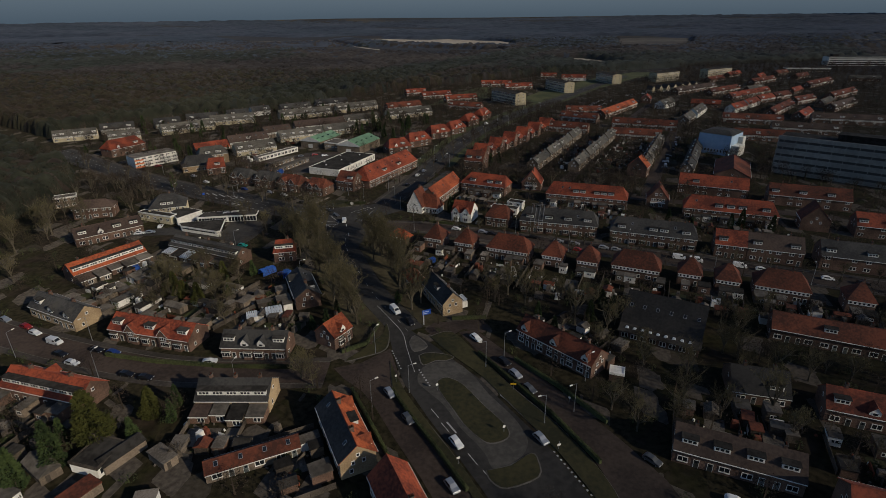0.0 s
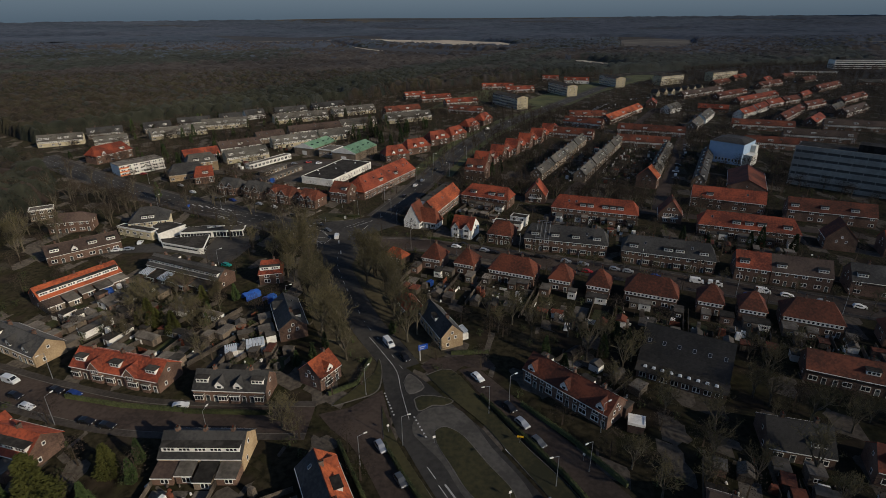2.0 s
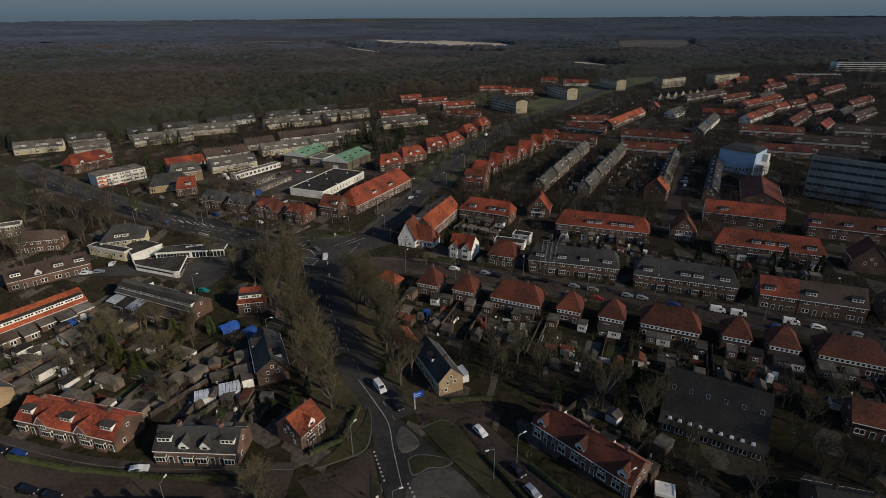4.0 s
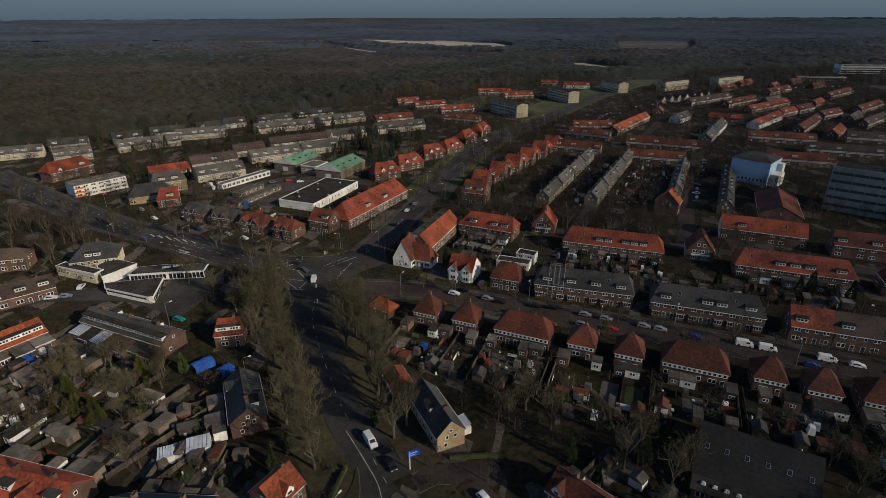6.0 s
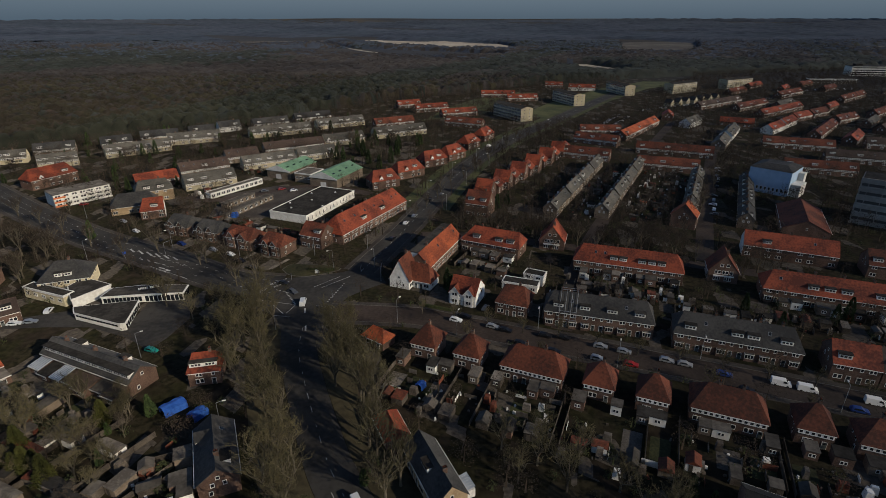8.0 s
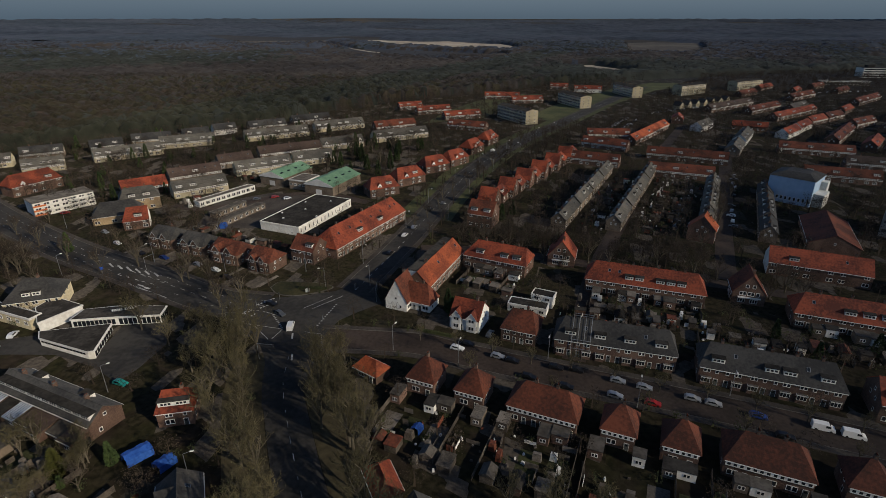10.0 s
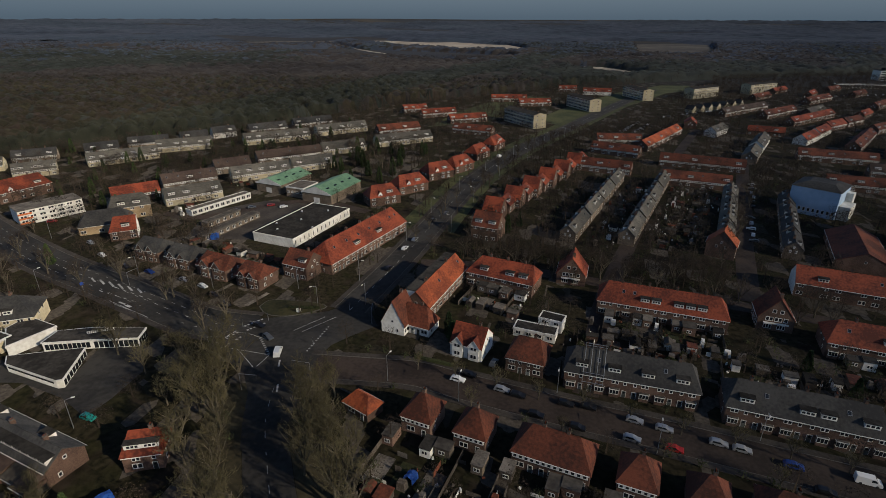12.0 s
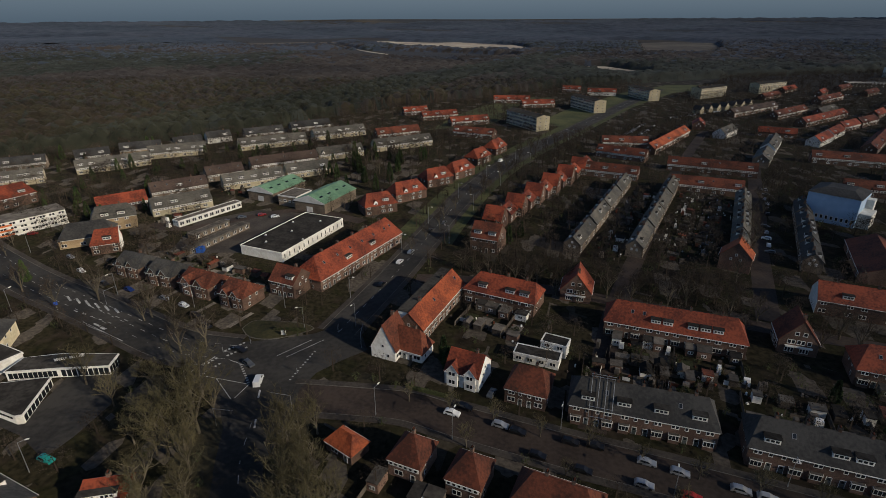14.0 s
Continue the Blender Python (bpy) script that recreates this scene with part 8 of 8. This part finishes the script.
    me.polygons.foreach_set("use_smooth", [True] * len(me.polygons))
    tagged(new(name, me), label, "woodland", kind="stuff")


PINE = lambda x, y, p: (p > 0.75) | (np.sin(x * 0.011 - y * 0.006) > 0.86)
CLEAR = lambda x, y: np.hypot(x - 580, y - 790) > 75
canopy("woodland", 100, 755, 2.2, 11.5, (WOODLAND, PINEWOOD, OLIVE_WOOD, RUSSET_WOOD, MID_HAZE_WOOD, MID_HAZE_PINE), 11, lambda x, y, p: p > -3, "leafless brown winter woodland beyond the houses", mingle=(420, 800, 4))
woodland("woodland", 100, 760, 6.0, 13.0, 7.5, 60, 0.3, WOODLAND, 1, lambda x, y, p, g: ~PINE(x, y, p) | (g.random(len(x)) < 0.5), "leafless brown winter woodland beyond the houses")
woodland("pine_wood", 200, 760, 7.0, 13, 6.5, 30, 0.4, PINEWOOD, 2, lambda x, y, p, g: PINE(x, y, p) & (g.random(len(x)) < 0.8), "dark green pines among bare woodland")
canopy("woodland", 715, 1750, 5.2, 12, (MID_HAZE_WOOD, MID_HAZE_PINE, HAZE_WOOD, HAZE_PINE), 3, lambda x, y, p: (p > -1.3) & CLEAR(x, y), "distant leafless woodland with pines, colours greyed with painted haze", 11.0, (950, 1800, 2))
woodland("woodland", 760, 1750, 12, 13, 13, 8, 0.8, MID_HAZE_WOOD, 4, lambda x, y, p, g: (p > -1.3) & CLEAR(x, y), "tree tops over distant leafless woodland, lightly haze-tinted")
# farthest trees, their haze carried by the material colour
canopy("woodland", 1680, 3600, 15, 13, (HAZE_WOOD, HAZE_PINE), 5, lambda x, y, p: p > -1.55, "far woodland towards the horizon, blue haze in its colour", 40.0)
woodland("garden_trees", 40, 480, 7.0, 6.5, 5.6, 320, 0.125, TOWN_TWIG, 7, lambda x, y, p, g: (g.random(len(x)) < np.where(y > 185, 0.7, np.where(x > 25, 0.62, 0.4))) & (x > -250) & (x < 190), "small bare trees and bushes in the gardens", True)
woodland("garden_bushes", 40, 330, 4.6, 2.0, 2.6, 60, 0.15, SHRUB, 8, lambda x, y, p, g: (g.random(len(x)) < np.where(x > 25, 0.34, 0.2)) & (np.abs(x) < 190), "dark evergreen bushes scattered through gardens", True)
woodland("town_trees", 236, 900, 7.0, 8.0, 6.6, 120, 0.25, TOWN_TWIG, 9, lambda x, y, p, g: (g.random(len(x)) < np.where(y > 400, 0.75, 0.5)) & ~((x > 30) & (x < 330) & (np.abs(y - 470 - 1.35 * (x - 70)) < 48) & (y > 450)) & ((y > 400) | (x > 20) | (x < -60)), "bare trees among the far streets", True)
BELT = [(8, 243), (44, 240), (50, 230), (80, 219), (104, 208), (112, 226), (84, 240), (56, 250), (44, 262), (24, 262), (10, 258)]
woodland("tree_belt", 200, 270, 5.2, 8.0, 6.5, 460, 0.12, TOWN_TWIG, 12, lambda x, y, p, g: inside(x, y, BELT), "dense belt of bare brown trees along a cross street", True)
for poly in SANDS:
    slab("sand_drift", plan(poly), 0.3, SAND, "pale drift sand clearing in distant woodland", "sand", 0.05)
for poly in HEATHS:
    slab("heath", plan(poly), 0.25, HEATH, "dun heath clearing in distant woodland", "heath", 0.05)
slab("field", plan([(70, 505), (102, 562), (181, 670), (254, 740), (320, 730), (233, 669), (132, 534), (90, 478)]), 0.02, FIELD, "open grass field before the flats", "grass")
slab("field", plan([(-12, 476), (10, 540), (60, 640), (110, 640), (60, 560), (36, 500)]), 0.02, FIELD, "open grass field before the flats", "grass")


# ---- cars, lamps, signs ----
def car_meshes(ln, wd, ht, van):
    """Body, windows, wheel and lamp meshes of a car that points along +x."""
    hw = wd / 2
    if van:
        prof = [(-ln / 2, 0.3), (-ln / 2, ht * 0.96), (-ln / 2 + 0.12, ht), (ln * 0.2, ht), (ln * 0.33, ht * 0.62), (ln / 2 - 0.1, ht * 0.52), (ln / 2, ht * 0.36), (ln / 2, 0.3)]
    else:
        prof = [(-ln / 2, 0.32), (-ln / 2, 0.78), (-ln / 2 + 0.15, 0.92), (-ln * 0.40, ht * 0.93), (-ln * 0.30, ht), (ln * 0.04, ht), (ln * 0.23, 0.96), (ln / 2 - 0.18, 0.80), (ln / 2, 0.62), (ln / 2, 0.32)]
    n = len(prof)
    body = Shape()
    inset = lambda z: 0.0 if z < 0.9 else min(0.2, (z - 0.9) * (0.12 if van else 0.34))
    pts = [(x, -hw + inset(z), z) for x, z in prof] + [(x, hw - inset(z), z) for x, z in prof]
    body.solid(pts, [tuple(range(n)), tuple(range(2 * n - 1, n - 1, -1))] + [(i, n + i, n + (i + 1) % n, (i + 1) % n) for i in range(n)])
    glass = Shape()
    e = 0.015
    if van:
        z0, z1 = ht * 0.62, ht * 0.9
        glass.solid([(ln * 0.33 + e, -hw + 0.2, z0 + 0.02), (ln * 0.33 + e, hw - 0.2, z0 + 0.02), (ln * 0.22 + e, hw - 0.28, ht - 0.12), (ln * 0.22 + e, -hw + 0.28, ht - 0.12)], [(0, 1, 2, 3)])
        for s in (-1, 1):
            y = s * (hw - inset(z0) + e)
            y1 = s * (hw - inset(z1) + e)
            f = [(ln * 0.06, y, z0), (ln * 0.29, y, z0), (ln * 0.22, y1, z1), (ln * 0.06, y1, z1)]
            glass.face(f if s < 0 else f[::-1])
    else:
        z0, z1 = 0.96, ht - 0.1
        for x0, x1 in ((ln * 0.225, ln * 0.06), (-ln * 0.415, -ln * 0.335)):
            d = e if x0 > 0 else -e
            f = [(x0 + d, -hw + 0.12, z0), (x0 + d, hw - 0.12, z0), (x1 + d, hw - 0.26, z1), (x1 + d, -hw + 0.26, z1)]
            glass.face(f if x0 > 0 else f[::-1])
        for s in (-1, 1):
            y, y1 = s * (hw - inset(z0) + e), s * (hw - inset(z1) + e)
            f = [(-ln * 0.38, y, z0), (ln * 0.19, y, z0), (ln * 0.05, y1, z1), (-ln * 0.31, y1, z1)]
            glass.face(f if s < 0 else f[::-1])
    wheel = Shape().tube((0, -0.11, 0), (0, 0.11, 0), 0.33, 0.33, 10, 0).tube((0, -0.125, 0), (0, 0.125, 0), 0.2, 0.2, 8, 1).mesh("wheel", RUBBER, METAL)
    lamp_front = Shape().box(-0.03, -0.2, -0.08, 0.03, 0.2, 0.08).mesh("headlight", LAMP_GLASS)
    lamp_rear = Shape().box(-0.03, -0.14, -0.12, 0.03, 0.14, 0.12).mesh("tail_light", RED_LENS)
    return body, glass.mesh("window", GLASS), wheel, lamp_front, lamp_rear


SEDAN = car_meshes(4.3, 1.76, 1.46, False)
VAN = car_meshes(5.1, 1.95, 2.05, True)


def car_master(colour, van, lights=True):
    ln, wd = (5.1, 1.95) if van else (4.3, 1.76)
    body, glass, wheel, fr, re = VAN if van else SEDAN
    word = {"white": "white", "silver": "silver", "black": "black", "grey": "dark grey", "blue": "dark blue", "teal": "turquoise green", "red": "dark red"}[colour]
    top = thing("van" if van else "car", pose(0, 0, 0), "parked " + word + (" delivery van by the kerb" if van else " hatchback car by the kerb"), "van" if van else "car", "parked cars")
    part("body", body.mesh("body", CAR[colour]), top)
    part("window", glass, top, None, "dark car glass")
    if lights:
        for sx in (-0.31, 0.31):
            for sy in (-1, 1):
                part("wheel", wheel, top, pose(sx * ln, sy * (wd / 2 - 0.1), 0.33))
    else:
        s = Shape()
        for sx in (-0.31, 0.31):
            s.tube((sx * ln, -wd / 2, 0.33), (sx * ln, wd / 2, 0.33), 0.33, 0.33, 8)
        part("wheels", s.mesh("wheels", RUBBER), top)
    for sy in (-1, 1) if lights else ():
        part("headlight", fr, top, pose(ln / 2, sy * (wd / 2 - 0.3), 0.66))
        part("tail_light", re, top, pose(-ln / 2, sy * (wd / 2 - 0.2), 0.72 if not van else 0.9))
    return top


MASTER = {}


def park(x, y, ang, colour="grey", van=False, z=0.06, lights=True):
    m = pose(x * K, y * K, z, 0, 0, ang)
    if (colour, van, lights) in MASTER:
        copy_thing(MASTER[colour, van, lights], m)
    else:
        top = car_master(colour, van, lights)
        top.matrix_basis = m
        MASTER[colour, van, lights] = top


for x, y, a, c, v in (
        (-11.4, 89.4, -59, "silver", 0), (-7.2, 81.6, -59, "grey", 0), (2.0, 75.2, -60, "white", 0), (17.6, 75.9, -60, "silver", 0), (15.4, 95.2, -56, "silver", 0), (17.7, 90.2, -56, "grey", 0), (7.7, 109.6, -56, "white", 0), (13.5, 99.8, -56, "black", 0),
        (1.0, 65.3, -60, "silver", 0), (46.2, 61.6, -24, "white", 0), (36.1, 70.4, -50, "grey", 0), (-94.5, 110.1, -20, "white", 1), (-84.8, 101.4, -18, "white", 0), (-89.7, 104.9, -18, "black", 0), (-82.1, 106.5, -18, "black", 0), (-77.6, 105.3, -18, "blue", 0),
        (-69.9, 96.9, -12, "black", 0), (-65.1, 95.6, -10, "black", 0), (-102.2, 114.3, -24, "white", 0), (-106.6, 117.4, -24, "red", 0), (-114.6, 121.0, -26, "silver", 0), (-53.4, 101.2, 12, "white", 0), (-12.9, 123.2, -60, "white", 1), (-8.6, 117.3, -62, "black", 0),
        (5.0, 181.6, -22, "white", 0), (7.6, 183.4, -22, "black", 0), (14.4, 178.2, -22, "silver", 0), (17.6, 176.4, -22, "black", 0), (27.2, 173.8, -22, "black", 0), (31.6, 172.8, -22, "black", 0), (39.8, 168.9, -22, "silver", 0), (44.8, 166.6, -22, "silver", 0),
        (37.7, 163.9, -22, "silver", 0), (13.4, 187.8, 66, "grey", 0), (53.6, 162.9, -22, "silver", 0), (57.2, 161.3, -22, "silver", 0), (64.4, 157.5, -22, "blue", 0), (75.1, 154.1, -22, "white", 1), (79.6, 152.0, -22, "white", 1), (91.0, 147.5, -22, "white", 1), (96.4, 145.0, -22, "white", 0),
        (28.0, 166.9, -22, "black", 0), (44.7, 161.4, -22, "red", 0), (20.5, 170.4, -22, "black", 0), (66.5, 151.8, -22, "black", 0), (86, 145.2, -22, "blue", 0), (104, 141.2, -22, "silver", 0), (112, 138.4, -22, "white", 0), (120, 135.2, -22, "black", 0),
        (-99.8, 238.0, -30, "black", 0), (-122.9, 257.3, -32, "silver", 0), (-69.7, 225.0, -30, "white", 0), (-64.2, 219.8, -30, "black", 0), (-90.2, 234.3, -30, "blue", 0), (-112.5, 246.7, -32, "white", 0), (-58.8, 214.2, -30, "black", 0), (-77, 229, -30, "silver", 0),
        (-151.0, 278.4, 20, "red", 0), (-68.7, 168.6, -20, "teal", 0), (-110.6, 181.2, 10, "white", 0), (-107.1, 182.1, 12, "silver", 0), (-106.2, 188.0, 100, "white", 0), (-37.6, 191.5, 95, "white", 1), (-46, 203.5, -25, "black", 0), (-42, 198, -40, "grey", 0),
        (-66, 297, 25, "white", 0), (-72, 299, 25, "red", 0), (-79, 296, 25, "grey", 0), (-84, 292, 25, "black", 0), (-3, 282, 70, "black", 0), (2, 290, 70, "grey", 0), (-12, 254, 70, "white", 0), (-16, 238, 70, "black", 0), (-9, 262, 70, "silver", 0), (32, 386, 62, "white", 1)):
    park(x, y, a, c, bool(v), lights=y < 130)
cars = random.Random(5)
for x0, y0, x1, y1, n in ((104, 430, 150, 500, 14), (110, 424, 156, 494, 12), (175, 520, 245, 560, 14), (250, 540, 330, 590, 14), (90, 262, 104, 292, 5), (132, 300, 150, 338, 6), (112, 262, 126, 292, 5), (360, 640, 470, 660, 12)):
    for i in range(n):
        t = i / n
        park(x0 + (x1 - x0) * t + cars.uniform(-0.5, 0.5), y0 + (y1 - y0) * t, cars.choice((-30, 60, 62, 150)), cars.choice(("white", "silver", "grey", "black", "white")), lights=False)


def street_lamp(x, y, ang, h=8.8):
    top = thing("street_lamp", flat(x * K, y * K, ang), "slim grey street lamp with a short arm", "street lamp", "street lamps")
    part("pole", kept(("lp", h), lambda: Shape().tube((0, 0, -0.2), (0, 0, 1.2), 0.12, 0.11, 6).tube((0, 0, 1.2), (0, 0, h), 0.09, 0.06, 6).mesh("pole", METAL)), top)
    part("arm", kept(("la", h), lambda: Shape().tube((0, 0, h), (1.6, 0, h + 0.25), 0.05, 0.04, 5).mesh("arm", METAL)), top)
    part("lantern", kept(("ll", h), lambda: Shape().taper(1.4, -0.16, h + 0.14, 2.3, 0.16, h + 0.34, 0.04).mesh("lantern", PAINT)), top)


for x, y, a in ((9.2, 98.4, 200), (19.0, 80.3, 200), (13.6, 101.5, 30), (-7.4, 90.0, 20), (-14.6, 85.2, 30), (-16.0, 104.4, 60), (25.4, 83.5, 210), (-10.4, 181.3, 60), (5.0, 174.6, 70), (26.1, 177.6, 250), (41.2, 160.5, 70), (62, 164, 250), (82, 145, 70), (-41.2, 224.5, 230),
                (-66.4, 224.4, 230), (-92.2, 231.8, 230), (-32.8, 213.0, 200), (-20, 215, 250), (-24, 230, 340), (-12, 262, 340), (-4, 290, 340), (8, 322, 340), (22, 352, 340), (40, 385, 340), (4, 270, 160), (14, 305, 160), (28, 340, 160), (47, 378, 160), (64, 424, 340), (80, 440, 160),
                (-42, 141.5, 20), (-100, 104.4, 60), (-76, 96.5, 70), (-44, 92, 80), (-86, 111, 250), (-116, 222, 60), (-140, 262, 230), (-70, 166, 30), (30, 93, 30), (105, 135, 70)):
    street_lamp(x, y, a)


def traffic_light(x, y, ang, arm=0.0):
    top = thing("traffic_light", flat(x * K, y * K, ang), "traffic light on a dark pole" + (" with a long overhead arm" if arm else ""), "traffic light", "traffic lights")
    h = 5.6 if arm else 2.6
    part("pole", kept(("tp", h), lambda: Shape().tube((0, 0, -0.2), (0, 0, h), 0.09, 0.07, 6).mesh("pole", METAL)), top)
    part("head", kept("th", lambda: Shape().box(-0.16, -0.14, 0, 0.16, 0.14, 0.9).mesh("head", DARKMETAL)), top, pose(0, -0.2, 2.2))
    if arm:
        part("arm", kept(("ta", arm), lambda: Shape().tube((0, 0, 5.5), (arm, 0, 5.7), 0.08, 0.05, 6).mesh("arm", METAL)), top)
        part("head", KEPT["th"], top, pose(arm - 0.3, -0.2, 4.9))


for x, y, a, arm in ((-27.5, 182, 170, 5.5), (-41.5, 178, -10, 5.5), (-50, 203, 60, 0), (-44.5, 206.5, 0, 0), (-24, 212, 90, 0), (-17, 205, 90, 5.0), (-54, 192, 0, 5.0), (-30, 195, 20, 0), (-92, 226, 60, 4.5)):
    traffic_light(x, y, a, arm)

# blue direction sign by the brick path
ds = thing("direction_sign", flat(-5.1 * K, 116.6 * K, 24), "blue enamel direction sign on a white post", "road sign")
ds.scale = (1.25, 1.25, 1.25)
part("post", Shape().tube((0, 0, -0.2), (0, 0, 4.3), 0.13, 0.12, 8).mesh("post", PAINT), ds)
part("panel", Shape().box(-0.35, -0.1, 2.9, 1.95, 0.1, 4.3).mesh("panel", BLUE_SIGN), ds)
for i, w in enumerate((1.5, 1.1)):
    part("bar", Shape().box(0.0, -0.125, 3.75 - 0.5 * i, w, -0.1, 3.9 - 0.5 * i).mesh("bar", PAINT), ds)


def small_sign(x, y, ang, mat, w, h, z, label):
    top = thing("road_sign", flat(x * K, y * K, ang), label, "road sign")
    part("post", kept("sp", lambda: Shape().tube((0, 0, -0.2), (0, 0, 2.4), 0.05, 0.05, 5).mesh("post", METAL)), top)
    part("panel", Shape().box(-w / 2, -0.05, z, w / 2, 0.0, z + h).mesh("panel", mat), top)


for x, y, a, mat, w, h, z, lab in ((-1.6, 90.6, 20, PAINT, 0.7, 0.7, 1.6, "small white sign plate on the grass island"), (11.0, 78.0, 20, PAINT, 0.7, 0.7, 1.6, "small white sign plate on the grass island"), (14.3, 90.4, -10, YELLOW_SIGN, 1.6, 0.6, 1.7, "yellow roadside direction plate"),
                                   (20.4, 73.6, 20, PAINT, 0.9, 0.6, 1.2, "small white roadside plate"), (-10.4, 93.6, 20, PAINT, 0.6, 0.6, 1.8, "small white sign in the hedge"), (2.2, 70.4, 20, PAINT, 0.8, 0.6, 1.7, "small white sign in the hedge"), (-37.5, 210.5, 0, PAINT, 1.6, 1.6, 0.3, "white cabinet-like plate at the crossroads"),
                                   (-22.6, 80.4, 0, PAINT, 0.5, 0.5, 1.5, "small white sign on a post"), (-104, 223, 40, BLUE_SIGN, 1.2, 1.2, 2.0, "blue arrow sign beside chevrons"), (25, 86, -30, PAINT, 0.6, 0.6, 1.6, "small white sign by the service road")):
    small_sign(x, y, a, mat, w, h, z, lab)


# ---- haze-blue sky low over the horizon ----
def backdrop_material():
    m, t, n, l, b = nodes_of("horizon_sky")
    geo = n.new("ShaderNodeNewGeometry")
    sep = n.new("ShaderNodeSeparateXYZ")
    l.new(geo.outputs["Position"], sep.inputs[0])
    rng = n.new("ShaderNodeMapRange")
    rng.inputs[1].default_value, rng.inputs[2].default_value = 85, 235
    l.new(sep.outputs[2], rng.inputs[0])
    ramp = n.new("ShaderNodeValToRGB")
    ramp.color_ramp.elements[0].color, ramp.color_ramp.elements[1].color = (0.082, 0.118, 0.156, 1), (0.122, 0.165, 0.206, 1)
    l.new(rng.outputs[0], ramp.inputs[0])
    e = n.new("ShaderNodeEmission")
    l.new(ramp.outputs[0], e.inputs[0])
    l.new(e.outputs[0], n["Material Output"].inputs[0])
    return m


ring = Shape()
for i in range(64):
    a, b = 2 * math.pi * i / 64, 2 * math.pi * (i + 1) / 64
    R = 4780
    ring.face([(R * math.cos(b), 150 + R * math.sin(b), -5), (R * math.cos(a), 150 + R * math.sin(a), -5), (R * math.cos(a), 150 + R * math.sin(a), 560), (R * math.cos(b), 150 + R * math.sin(b), 560)])
tagged(new("backdrop", ring.mesh("backdrop", backdrop_material())), "dull blue sky low over the horizon", "sky", kind="structure")
